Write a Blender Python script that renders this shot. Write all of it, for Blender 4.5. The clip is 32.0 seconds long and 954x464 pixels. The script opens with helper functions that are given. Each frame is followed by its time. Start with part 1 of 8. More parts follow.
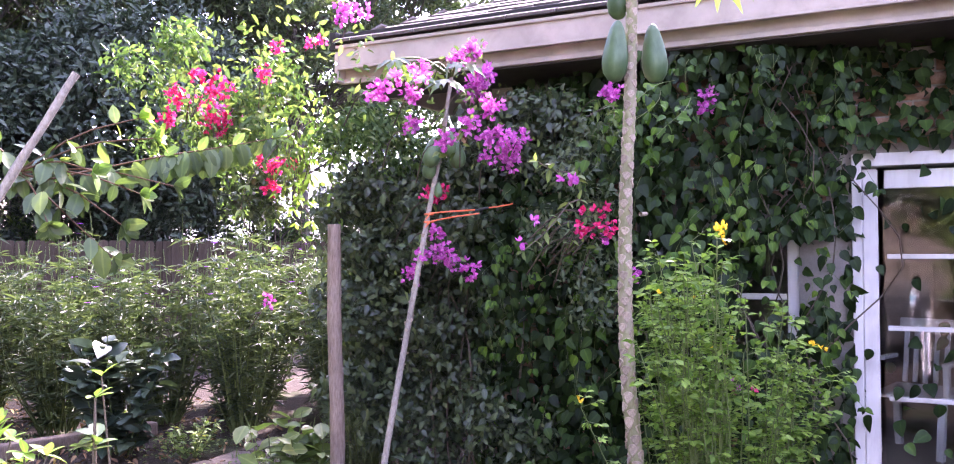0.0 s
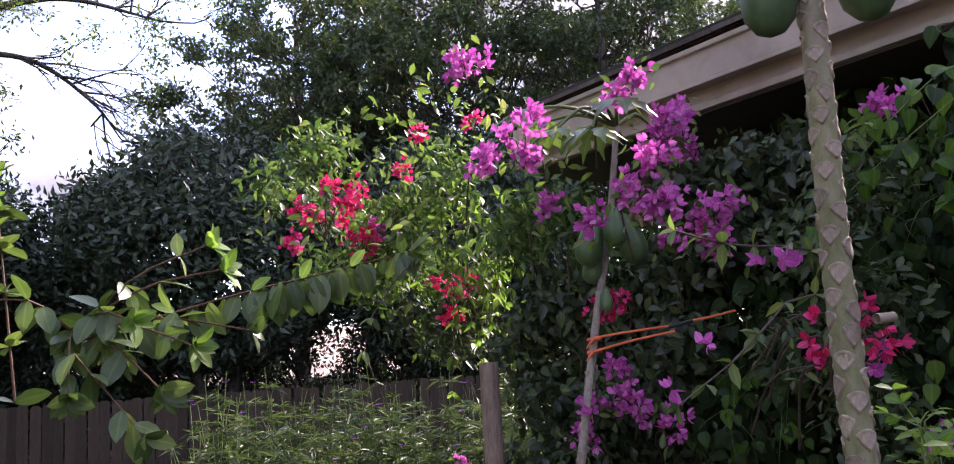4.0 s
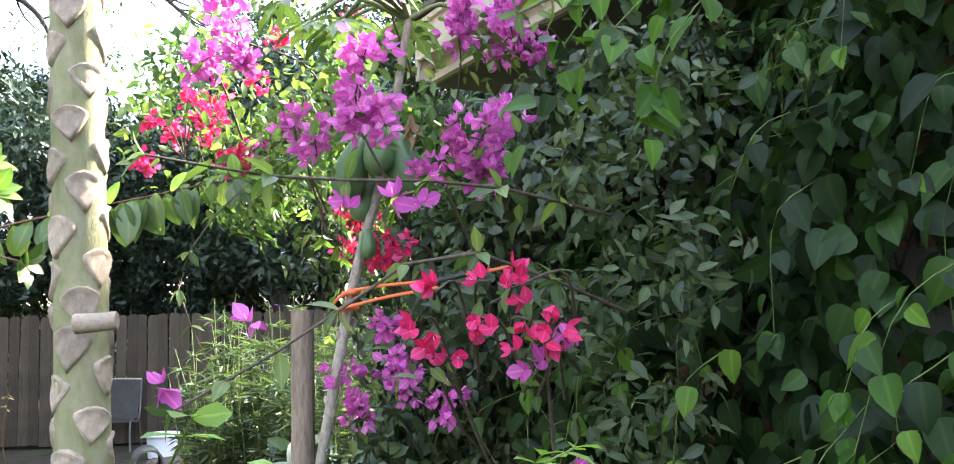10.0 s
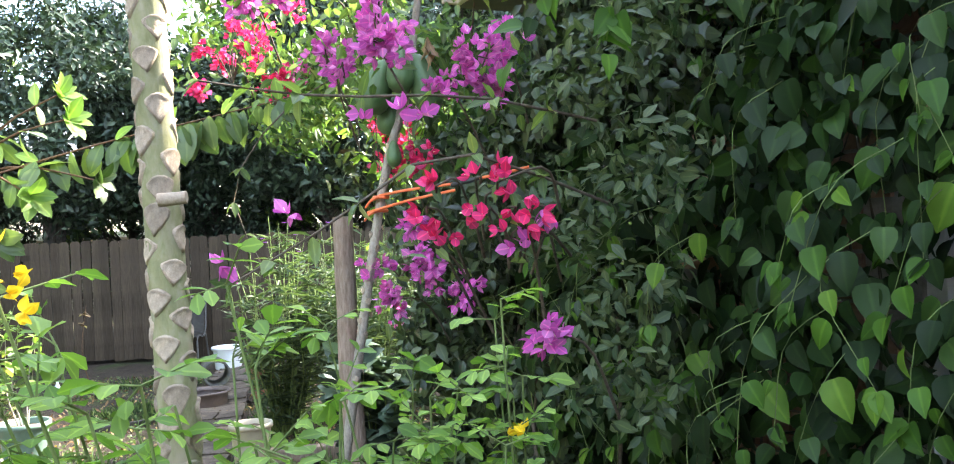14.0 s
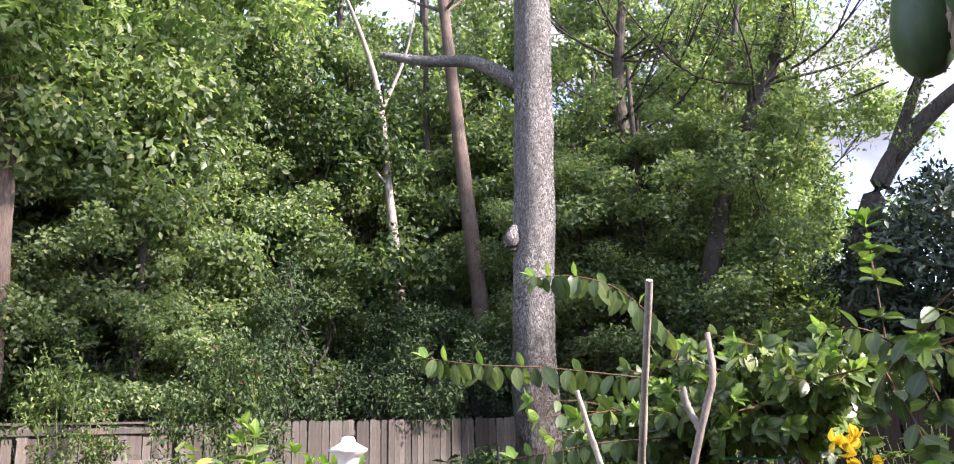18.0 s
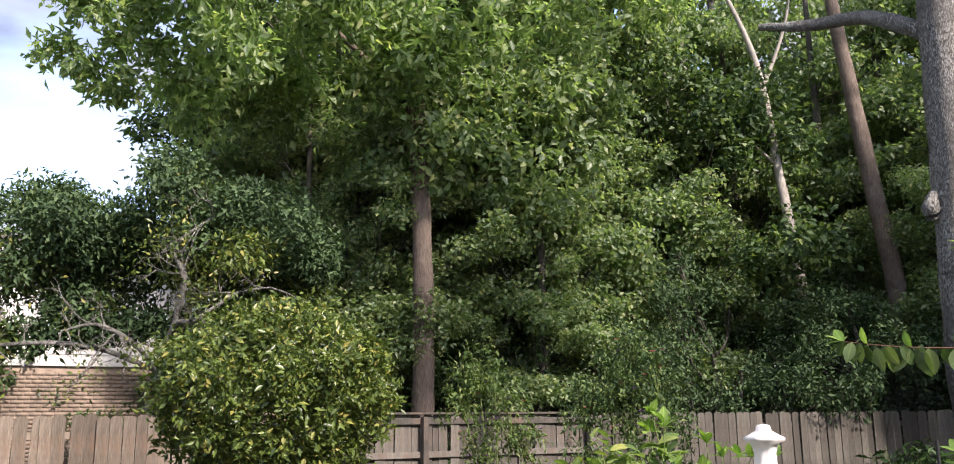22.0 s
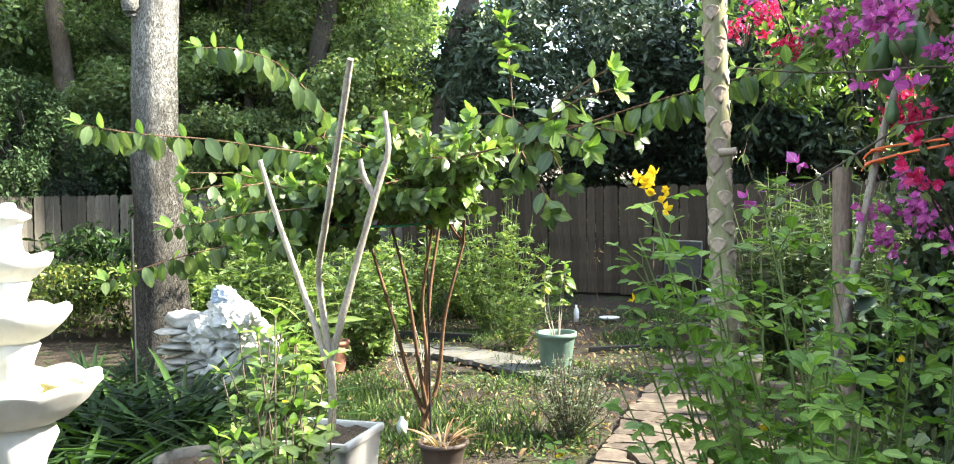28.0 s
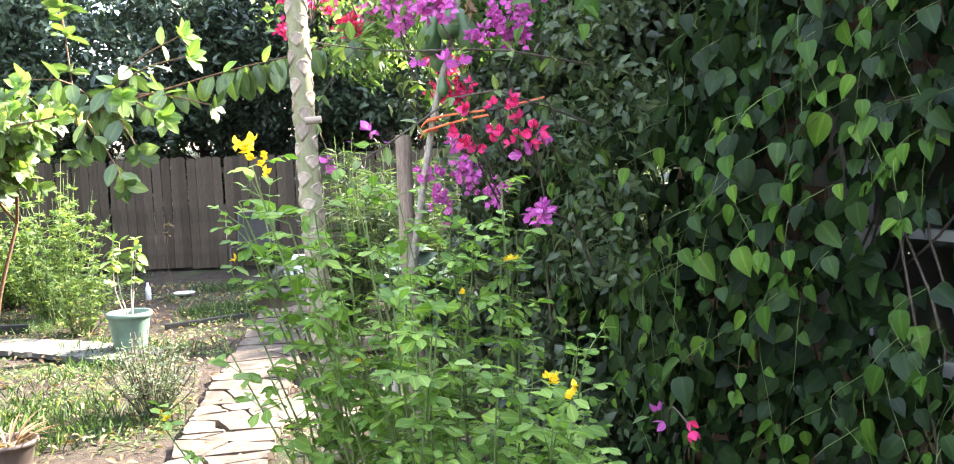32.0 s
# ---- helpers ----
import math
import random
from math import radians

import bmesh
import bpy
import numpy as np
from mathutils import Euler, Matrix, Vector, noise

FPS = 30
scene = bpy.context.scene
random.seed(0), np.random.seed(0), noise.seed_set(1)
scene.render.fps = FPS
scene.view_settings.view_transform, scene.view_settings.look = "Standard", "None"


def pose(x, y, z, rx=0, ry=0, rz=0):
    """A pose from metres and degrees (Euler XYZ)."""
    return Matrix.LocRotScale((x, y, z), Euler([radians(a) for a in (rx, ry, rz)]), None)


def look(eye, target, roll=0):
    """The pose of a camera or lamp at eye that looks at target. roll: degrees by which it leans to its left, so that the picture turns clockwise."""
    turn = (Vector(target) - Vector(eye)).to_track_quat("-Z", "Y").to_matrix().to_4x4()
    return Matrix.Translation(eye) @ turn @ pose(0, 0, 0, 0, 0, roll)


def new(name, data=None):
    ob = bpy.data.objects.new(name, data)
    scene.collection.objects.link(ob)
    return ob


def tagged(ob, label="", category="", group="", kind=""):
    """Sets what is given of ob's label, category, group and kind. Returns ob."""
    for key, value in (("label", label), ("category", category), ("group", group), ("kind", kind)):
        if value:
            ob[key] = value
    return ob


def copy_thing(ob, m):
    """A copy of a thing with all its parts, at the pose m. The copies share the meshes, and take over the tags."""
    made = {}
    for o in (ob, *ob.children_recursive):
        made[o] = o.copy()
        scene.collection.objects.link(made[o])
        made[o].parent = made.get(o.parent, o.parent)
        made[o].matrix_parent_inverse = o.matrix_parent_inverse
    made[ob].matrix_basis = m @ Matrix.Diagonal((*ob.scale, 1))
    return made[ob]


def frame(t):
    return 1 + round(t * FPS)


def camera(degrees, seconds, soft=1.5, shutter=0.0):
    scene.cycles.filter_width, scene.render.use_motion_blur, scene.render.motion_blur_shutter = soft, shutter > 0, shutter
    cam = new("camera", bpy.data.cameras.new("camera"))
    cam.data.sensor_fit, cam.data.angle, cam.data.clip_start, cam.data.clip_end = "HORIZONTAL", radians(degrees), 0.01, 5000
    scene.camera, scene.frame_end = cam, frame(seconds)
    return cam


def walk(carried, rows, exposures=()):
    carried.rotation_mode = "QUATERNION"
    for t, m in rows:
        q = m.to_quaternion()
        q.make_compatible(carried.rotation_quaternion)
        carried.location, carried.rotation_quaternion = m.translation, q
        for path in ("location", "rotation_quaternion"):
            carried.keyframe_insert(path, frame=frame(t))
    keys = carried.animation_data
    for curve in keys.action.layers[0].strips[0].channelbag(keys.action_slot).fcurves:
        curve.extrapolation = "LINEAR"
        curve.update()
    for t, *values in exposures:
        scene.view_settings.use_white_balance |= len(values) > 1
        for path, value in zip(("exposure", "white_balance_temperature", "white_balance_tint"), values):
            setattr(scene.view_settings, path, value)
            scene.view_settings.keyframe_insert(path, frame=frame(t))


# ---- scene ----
from mathutils import Quaternion

cam = camera(57.2, 32.0, 1.1)
PATH = [
    (0, (-2.809, -0.076, 1.618), (-1.514, 1.448, 1.663), -0.3),
    (0.5, (-2.689, -0.010, 1.588), (-1.391, 1.511, 1.572), -0.4),
    (1, (-2.528, 0.157, 1.600), (-1.271, 1.712, 1.580), -1.4),
    (1.5, (-2.339, 0.239, 1.611), (-1.181, 1.869, 1.596), -1.8),
    (2, (-2.105, 0.289, 1.636), (-1.209, 2.077, 1.630), -0.7),
    (2.5, (-1.888, 0.435, 1.639), (-1.063, 2.256, 1.680), -1.7),
    (4.5, (-0.999, 0.920, 1.712), (-0.563, 2.834, 2.097), -3.4),
    (5, (-0.789, 0.956, 1.715), (-0.520, 2.905, 2.072), -1.6),
    (5.5, (-0.583, 0.957, 1.731), (-0.678, 2.930, 2.041), 0.3),
    (6, (-0.467, 0.880, 1.729), (-0.639, 2.851, 2.017), 0.3),
    (6.5, (-0.350, 0.780, 1.734), (-0.569, 2.758, 1.928), -0.0),
    (7, (-0.168, 0.789, 1.723), (-0.429, 2.763, 1.913), 0.4),
    (7.5, (-0.061, 0.810, 1.731), (-0.351, 2.780, 1.918), 0.2),
    (8, (-0.015, 0.797, 1.709), (-0.087, 2.787, 1.891), -0.9),
    (8.5, (0.007, 0.837, 1.705), (0.264, 2.812, 1.879), -1.7),
    (9, (0.046, 0.987, 1.710), (0.279, 2.965, 1.892), -1.7),
    (9.5, (0.072, 1.118, 1.740), (0.270, 3.100, 1.917), -1.8),
    (10, (0.048, 1.233, 1.758), (0.241, 3.215, 1.938), -1.3),
    (10.5, (0.005, 1.365, 1.767), (0.214, 3.346, 1.945), -0.6),
    (11, (-0.026, 1.412, 1.762), (0.319, 3.373, 1.942), -0.1),
    (11.5, (-0.033, 1.395, 1.764), (0.302, 3.358, 1.945), 0.1),
    (12, (-0.007, 1.307, 1.773), (0.306, 3.272, 1.977), -0.5),
    (12.5, (0.027, 1.199, 1.759), (0.318, 3.164, 1.986), -0.5),
    (13, (0.069, 1.092, 1.736), (0.330, 3.062, 1.963), -0.5),
    (13.5, (0.095, 0.999, 1.725), (0.318, 2.978, 1.913), -1.4),
    (14, (0.130, 0.921, 1.698), (0.200, 2.919, 1.697), -2.6),
    (14.5, (0.225, 0.954, 1.702), (-0.109, 2.926, 1.711), -1.9),
    (15, (0.317, 0.958, 1.728), (-0.448, 2.804, 1.813), 0.1),
    (15.5, (0.355, 0.868, 1.746), (-0.653, 2.585, 1.938), -0.9),
    (17.5, (0.377, 0.716, 1.729), (-1.194, 1.902, 2.082), -1.7),
    (18, (0.355, 0.747, 1.731), (-1.265, 1.841, 2.157), -1.2),
    (18.5, (0.336, 0.760, 1.730), (-1.318, 1.799, 2.163), -0.8),
    (19, (0.326, 0.756, 1.729), (-1.358, 1.743, 2.165), -0.3),
    (19.5, (0.332, 0.745, 1.721), (-1.407, 1.631, 2.157), 0.7),
    (20, (0.333, 0.750, 1.709), (-1.452, 1.544, 2.140), 1.6),
    (20.5, (0.327, 0.746, 1.703), (-1.519, 1.397, 2.117), 0.5),
    (21, (0.298, 0.729, 1.708), (-1.616, 1.126, 2.131), -0.2),
    (21.5, (0.279, 0.743, 1.708), (-1.644, 1.095, 2.132), -0.7),
    (22, (0.292, 0.737, 1.706), (-1.641, 1.027, 2.130), -0.6),
    (22.5, (0.290, 0.739, 1.698), (-1.658, 0.979, 2.082), -0.4),
    (23, (0.288, 0.734, 1.688), (-1.681, 0.852, 2.024), 0.2),
    (23.5, (0.279, 0.732, 1.684), (-1.694, 0.723, 2.013), 0.8),
    (24, (0.266, 0.727, 1.680), (-1.711, 0.749, 1.984), 1.0),
    (24.5, (0.301, 0.631, 1.668), (-1.660, 0.951, 1.894), 0.3),
    (26.5, (0.066, 0.322, 1.648), (-1.476, 1.595, 1.691), -0.4),
    (27, (0.038, 0.272, 1.671), (-1.210, 1.833, 1.639), -0.7),
    (27.5, (0.130, 0.247, 1.673), (-0.978, 1.911, 1.623), -0.6),
    (28, (0.215, 0.246, 1.673), (-0.767, 1.987, 1.594), -0.9),
    (28.5, (0.236, 0.244, 1.667), (-0.535, 2.083, 1.515), -0.5),
    (29, (0.256, 0.242, 1.669), (-0.460, 2.103, 1.506), -0.3),
    (29.5, (0.267, 0.224, 1.668), (-0.340, 2.123, 1.508), -0.1),
    (30, (0.279, 0.219, 1.659), (-0.230, 2.147, 1.504), 0.1),
    (30.5, (0.296, 0.248, 1.660), (-0.144, 2.190, 1.469), 0.0),
    (31, (0.299, 0.244, 1.659), (-0.064, 2.201, 1.469), 0.0),
    (31.5, (0.269, 0.243, 1.657), (0.048, 2.222, 1.475), 0.2),
    (32, (0.204, 0.088, 1.662), (0.142, 2.080, 1.491), -2.1),
]
EXPOSURES = [(0, 4.2, 6000, 52), (2.5, 4.6, 5900, 52), (4.5, 2.1, 6400, 32), (5, 2.1, 6400, 30), (6, 2.6, 6500, 20), (8, 3.49, 6450, 12), (9, 3.89, 6450, 12), (11, 4.24, 6450, 13), (12, 4.24, 6250, 16), (12.5, 4.09, 6200, 20), (13.2, 3.64, 6200, 20), (14, 4.17, 6500, 9), (15, 4.17, 6600, 12), (15.5, 4.12, 6500, 14), (18, 2.57, 6250, 30), (20.5, 2.72, 6250, 30), (21, 2.92, 6350, 25), (21.5, 2.47, 6450, 22), (22, 1.9, 6500, 22), (24.5, 1.37, 6850, 25), (27, 3.12, 6500, 8), (28, 3.48, 6600, 6), (30, 4.08, 6500, 12), (32, 4.48, 6500, 15)]
walk(cam, [(t, look(eye, target, roll)) for t, eye, target, roll in PATH], EXPOSURES)

# ---- light ----
SUN_AZ, SUN_EL = radians(-59), radians(40)
world = bpy.data.worlds.new("sky")
scene.world = world
world.use_nodes = True
wn, wl = world.node_tree.nodes, world.node_tree.links
bg = wn["Background"]
sky = wn.new("ShaderNodeTexSky")
sky.sky_type, sky.sun_disc = "NISHITA", False
sky.sun_elevation, sky.sun_rotation = SUN_EL, -SUN_AZ
wcoord = wn.new("ShaderNodeTexCoord")
wmap = wn.new("ShaderNodeMapping")
wmap.inputs["Scale"].default_value = (1.6, 1.6, 4.0)
wnoise = wn.new("ShaderNodeTexNoise")
wnoise.inputs["Scale"].default_value, wnoise.inputs["Detail"].default_value = 1.7, 7
wramp = wn.new("ShaderNodeValToRGB")
wramp.color_ramp.elements[0].position, wramp.color_ramp.elements[1].position = 0.36, 0.58
wmix = wn.new("ShaderNodeMixRGB")
wshade = wn.new("ShaderNodeTexNoise")
wshade.inputs["Scale"].default_value, wshade.inputs["Detail"].default_value = 3.2, 8
wcloud = wn.new("ShaderNodeValToRGB")
wcloud.color_ramp.elements[0].position, wcloud.color_ramp.elements[0].color = 0.38, (0.36, 0.37, 0.41, 1)
wcloud.color_ramp.elements[1].position, wcloud.color_ramp.elements[1].color = 0.62, (0.80, 0.795, 0.785, 1)
wgain = wn.new("ShaderNodeMixRGB")
wgain.blend_type = "MULTIPLY"
wgain.inputs["Fac"].default_value = 1.0
wgain.inputs["Color2"].default_value = (1.95, 2.0, 2.12, 1)
wl.new(wmap.outputs["Vector"], wshade.inputs["Vector"])
wl.new(wshade.outputs["Fac"], wcloud.inputs["Fac"])
wl.new(wcloud.outputs["Color"], wgain.inputs["Color1"])
wl.new(wgain.outputs["Color"], wmix.inputs["Color2"])
wl.new(wcoord.outputs["Generated"], wmap.inputs["Vector"])
wl.new(wmap.outputs["Vector"], wnoise.inputs["Vector"])
wl.new(wnoise.outputs["Fac"], wramp.inputs["Fac"])
wl.new(wramp.outputs["Color"], wmix.inputs["Fac"])
wl.new(sky.outputs["Color"], wmix.inputs["Color1"])
wl.new(wmix.outputs["Color"], bg.inputs["Color"])
bg.inputs["Strength"].default_value = 0.15

sun = new("sun", bpy.data.lights.new("sun", "SUN"))
sun.data.energy, sun.data.angle, sun.data.color = 2.5, radians(3.0), (1.0, 0.93, 0.82)
sun_dir = Vector((-math.sin(SUN_AZ) * math.cos(SUN_EL), math.cos(SUN_AZ) * math.cos(SUN_EL), math.sin(SUN_EL)))
sun.matrix_world = look(sun_dir * 40, (0, 0, 0))


# ---- materials ----
def material(name, base, rough=0.7, metal=0.0, spec=0.5):
    m = bpy.data.materials.new(name)
    m.use_nodes = True
    b = m.node_tree.nodes["Principled BSDF"]
    b.inputs["Base Color"].default_value = (*base, 1)
    b.inputs["Roughness"].default_value, b.inputs["Metallic"].default_value = rough, metal
    b.inputs["Specular IOR Level"].default_value = spec
    return m


def ramp(m, stops):
    r = m.node_tree.nodes.new("ShaderNodeValToRGB")
    e = r.color_ramp.elements
    while len(e) < len(stops):
        e.new(0.5)
    for q, (p, c) in zip(e, stops):
        q.position, q.color = p, (*c, 1)
    return r


def coords(m, scale=(1, 1, 1), world_space=False):
    n, l = m.node_tree.nodes, m.node_tree.links
    mp = n.new("ShaderNodeMapping")
    mp.inputs["Scale"].default_value = scale
    if world_space:
        l.new(n.new("ShaderNodeNewGeometry").outputs["Position"], mp.inputs["Vector"])
    else:
        l.new(n.new("ShaderNodeTexCoord").outputs["Object"], mp.inputs["Vector"])
    return mp.outputs["Vector"]


def noisy(m, vec, scale, detail=6, rough=0.6, distort=0.0):
    t = m.node_tree.nodes.new("ShaderNodeTexNoise")
    t.inputs["Scale"].default_value, t.inputs["Detail"].default_value = scale, detail
    t.inputs["Roughness"].default_value, t.inputs["Distortion"].default_value = rough, distort
    m.node_tree.links.new(vec, t.inputs["Vector"])
    return t.outputs["Fac"]


def mixed(m, a, b, fac, mode="MIX"):
    x = m.node_tree.nodes.new("ShaderNodeMixRGB")
    x.blend_type = mode
    for s, v in ((x.inputs["Fac"], fac), (x.inputs["Color1"], a), (x.inputs["Color2"], b)):
        if isinstance(v, bpy.types.NodeSocket):
            m.node_tree.links.new(v, s)
        elif isinstance(v, (int, float)):
            s.default_value = v
        else:
            s.default_value = (*v, 1)
    return x.outputs["Color"]


def bumped(m, height, strength=0.4, dist=0.01):
    b = m.node_tree.nodes.new("ShaderNodeBump")
    b.inputs["Strength"].default_value, b.inputs["Distance"].default_value = strength, dist
    m.node_tree.links.new(height, b.inputs["Height"])
    m.node_tree.links.new(b.outputs["Normal"], m.node_tree.nodes["Principled BSDF"].inputs["Normal"])


def paint(m, socket):
    m.node_tree.links.new(socket, m.node_tree.nodes["Principled BSDF"].inputs["Base Color"])


def textured(name, stops, scale=(6, 6, 6), size=1.0, rough=0.8, bump=0.5, depth=0.01, spec=0.3, vary=0.25, stain=None, world_space=False):
    """A surface with grain and larger blotches, each object a little lighter or darker."""
    m = material(name, stops[0][1], rough, 0, spec)
    n, l = m.node_tree.nodes, m.node_tree.links
    vec = coords(m, scale, world_space)
    grain = noisy(m, vec, 4 * size, 8, 0.65, 0.3)
    blot = noisy(m, coords(m, (1, 1, 1), world_space), 1.7 * size, 3)
    r = ramp(m, stops)
    l.new(grain, r.inputs["Fac"])
    dark = ramp(m, [(0.3, (0.62, 0.62, 0.6)), (0.7, (1.1, 1.08, 1.04))])
    l.new(blot, dark.inputs["Fac"])
    col = mixed(m, r.outputs["Color"], dark.outputs["Color"], 1.0, "MULTIPLY")
    if vary:
        info = n.new("ShaderNodeObjectInfo")
        rr = ramp(m, [(0, (1 - vary,) * 3), (1, (1 + vary,) * 3)])
        l.new(info.outputs["Random"], rr.inputs["Fac"])
        col = mixed(m, col, rr.outputs["Color"], 1.0, "MULTIPLY")
    if stain:
        sr = ramp(m, [(0.52, (0, 0, 0)), (0.68, (1, 1, 1))])
        l.new(noisy(m, coords(m, (1, 1, 0.5), world_space), 3.1 * size, 5), sr.inputs["Fac"])
        col = mixed(m, col, stain, sr.outputs["Color"])
    paint(m, col)
    bumped(m, grain, bump, depth)
    return m


def leafy(name, stops, rough=0.45, through_light=0.4, spec=0.4, glow=(1.3, 1.45, 0.7), single=False):
    """Leaves or petals: each one its own tint, letting light through."""
    m = material(name, stops[0][1], rough, 0, spec)
    n, l = m.node_tree.nodes, m.node_tree.links
    g = n.new("ShaderNodeNewGeometry")
    r = ramp(m, stops)
    l.new(n.new("ShaderNodeObjectInfo").outputs["Random"] if single else g.outputs["Random Per Island"], r.inputs["Fac"])
    blot = ramp(m, [(0.3, (0.75, 0.78, 0.75)), (0.7, (1.15, 1.12, 1.1))])
    l.new(noisy(m, g.outputs["Position"], 9.0, 3), blot.inputs["Fac"])
    col = mixed(m, r.outputs["Color"], blot.outputs["Color"], 1.0, "MULTIPLY")
    att = n.new("ShaderNodeAttribute")
    att.attribute_name = "rib"
    vein = ramp(m, [(0.80, (0, 0, 0)), (0.97, (0.55, 0.55, 0.55))])
    l.new(att.outputs["Fac"], vein.inputs["Fac"])
    col = mixed(m, col, mixed(m, col, (1.9, 1.7, 1.5), 1.0, "MULTIPLY"), vein.outputs["Color"])
    paint(m, col)
    tr = n.new("ShaderNodeBsdfTranslucent")
    l.new(mixed(m, col, glow, 1.0, "MULTIPLY"), tr.inputs["Color"])
    mx = n.new("ShaderNodeMixShader")
    mx.inputs["Fac"].default_value = through_light
    l.new(n["Principled BSDF"].outputs[0], mx.inputs[1])
    l.new(tr.outputs[0], mx.inputs[2])
    l.new(mx.outputs[0], n["Material Output"].inputs["Surface"])
    return m


M = {}


def crusty(name, crack, low, high, scale, dark_foot=False):
    """Furrowed bark: uneven plates with dark cracks between them, on request darker towards the ground."""
    m = material(name, low, 0.92, 0, 0.2)
    n, l = m.node_tree.nodes, m.node_tree.links
    vec = coords(m, scale)
    warp = n.new("ShaderNodeTexNoise")
    warp.inputs["Scale"].default_value, warp.inputs["Detail"].default_value = 3.0, 5
    l.new(vec, warp.inputs["Vector"])
    shift = mixed(m, vec, warp.outputs["Color"], 0.35)
    cell = n.new("ShaderNodeTexVoronoi")
    cell.feature = "DISTANCE_TO_EDGE"
    cell.inputs["Scale"].default_value = 3.2
    l.new(shift, cell.inputs["Vector"])
    edge = ramp(m, [(0.01, (0, 0, 0)), (0.15, (1, 1, 1))])
    l.new(cell.outputs["Distance"], edge.inputs["Fac"])
    grain = noisy(m, coords(m, (1, 1, 0.6)), 26, 8, 0.7)
    g = ramp(m, [(0.3, low), (0.65, high)])
    l.new(grain, g.inputs["Fac"])
    blot = ramp(m, [(0.35, (0.6, 0.6, 0.58)), (0.65, (1.15, 1.15, 1.12))])
    l.new(noisy(m, coords(m, (1, 1, 0.5)), 3.5, 4), blot.inputs["Fac"])
    col = mixed(m, g.outputs["Color"], blot.outputs["Color"], 1.0, "MULTIPLY")
    col = mixed(m, crack, col, edge.outputs["Color"])
    if dark_foot:
        # bark darker below a ragged edge, paler above it
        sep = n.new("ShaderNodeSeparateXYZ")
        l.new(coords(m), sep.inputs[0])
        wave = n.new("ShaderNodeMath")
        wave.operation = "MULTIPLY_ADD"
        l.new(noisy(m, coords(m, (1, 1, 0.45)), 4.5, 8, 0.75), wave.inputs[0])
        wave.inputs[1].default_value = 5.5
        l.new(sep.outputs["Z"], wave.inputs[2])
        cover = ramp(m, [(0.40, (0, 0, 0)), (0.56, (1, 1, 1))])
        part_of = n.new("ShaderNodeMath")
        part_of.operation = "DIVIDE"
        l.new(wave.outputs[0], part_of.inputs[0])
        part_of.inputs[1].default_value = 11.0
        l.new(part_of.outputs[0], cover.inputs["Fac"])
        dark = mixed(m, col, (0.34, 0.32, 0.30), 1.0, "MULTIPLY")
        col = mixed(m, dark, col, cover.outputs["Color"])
    paint(m, col)
    hgt = mixed(m, edge.outputs["Color"], grain, 0.35)
    bumped(m, hgt, 1.0, 0.05)
    return m


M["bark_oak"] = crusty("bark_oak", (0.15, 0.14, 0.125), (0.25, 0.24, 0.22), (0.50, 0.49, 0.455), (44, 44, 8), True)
M["bark_grey"] = crusty("bark_grey", (0.15, 0.14, 0.125), (0.24, 0.228, 0.205), (0.46, 0.45, 0.41), (44, 44, 8))
# Shade under the eave is put into this dark colour.
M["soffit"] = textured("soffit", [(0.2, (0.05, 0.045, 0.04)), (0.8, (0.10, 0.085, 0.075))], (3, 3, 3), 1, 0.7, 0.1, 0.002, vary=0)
M["bark_brown"] = textured("bark_brown", [(0.25, (0.08, 0.060, 0.050)), (0.5, (0.20, 0.155, 0.128)), (0.75, (0.32, 0.262, 0.222))], (14, 14, 2), 1.0, 0.9, 0.9, 0.04)
M["bark_dark"] = textured("bark_dark", [(0.25, (0.03, 0.027, 0.025)), (0.5, (0.09, 0.08, 0.07)), (0.8, (0.17, 0.15, 0.13))], (6, 6, 2), 1.0, 0.9, 0.8, 0.03)
M["bark_pale"] = textured("bark_pale", [(0.25, (0.176, 0.152, 0.128)), (0.5, (0.384, 0.352, 0.312)), (0.75, (0.496, 0.464, 0.424))], (8, 8, 2), 1.0, 0.9, 0.6, 0.02)
M["stem_grey"] = textured("stem_grey", [(0.25, (0.22, 0.19, 0.15)), (0.5, (0.42, 0.37, 0.31)), (0.75, (0.58, 0.53, 0.46))], (14, 14, 6), 2.0, 0.8, 0.6, 0.006)
M["stem_brown"] = textured("stem_brown", [(0.25, (0.07, 0.036, 0.02)), (0.5, (0.15, 0.08, 0.042)), (0.75, (0.26, 0.155, 0.09))], (14, 14, 4), 2.0, 0.7, 0.5, 0.005)
M["twig"] = textured("twig", [(0.3, (0.07, 0.055, 0.04)), (0.7, (0.20, 0.16, 0.12))], (9, 9, 9), 2.0, 0.8, 0.3, 0.004)
M["green_stem"] = textured("green_stem", [(0.3, (0.10, 0.15, 0.04)), (0.7, (0.20, 0.26, 0.09))], (9, 9, 4), 2.0, 0.6, 0.2, 0.002)
M["papaya_bark"] = textured("papaya_bark", [(0.25, (0.20, 0.22, 0.09)), (0.5, (0.34, 0.33, 0.18)), (0.75, (0.46, 0.42, 0.30))], (10, 10, 5), 1.6, 0.75, 0.4, 0.006, stain=(0.40, 0.32, 0.26))
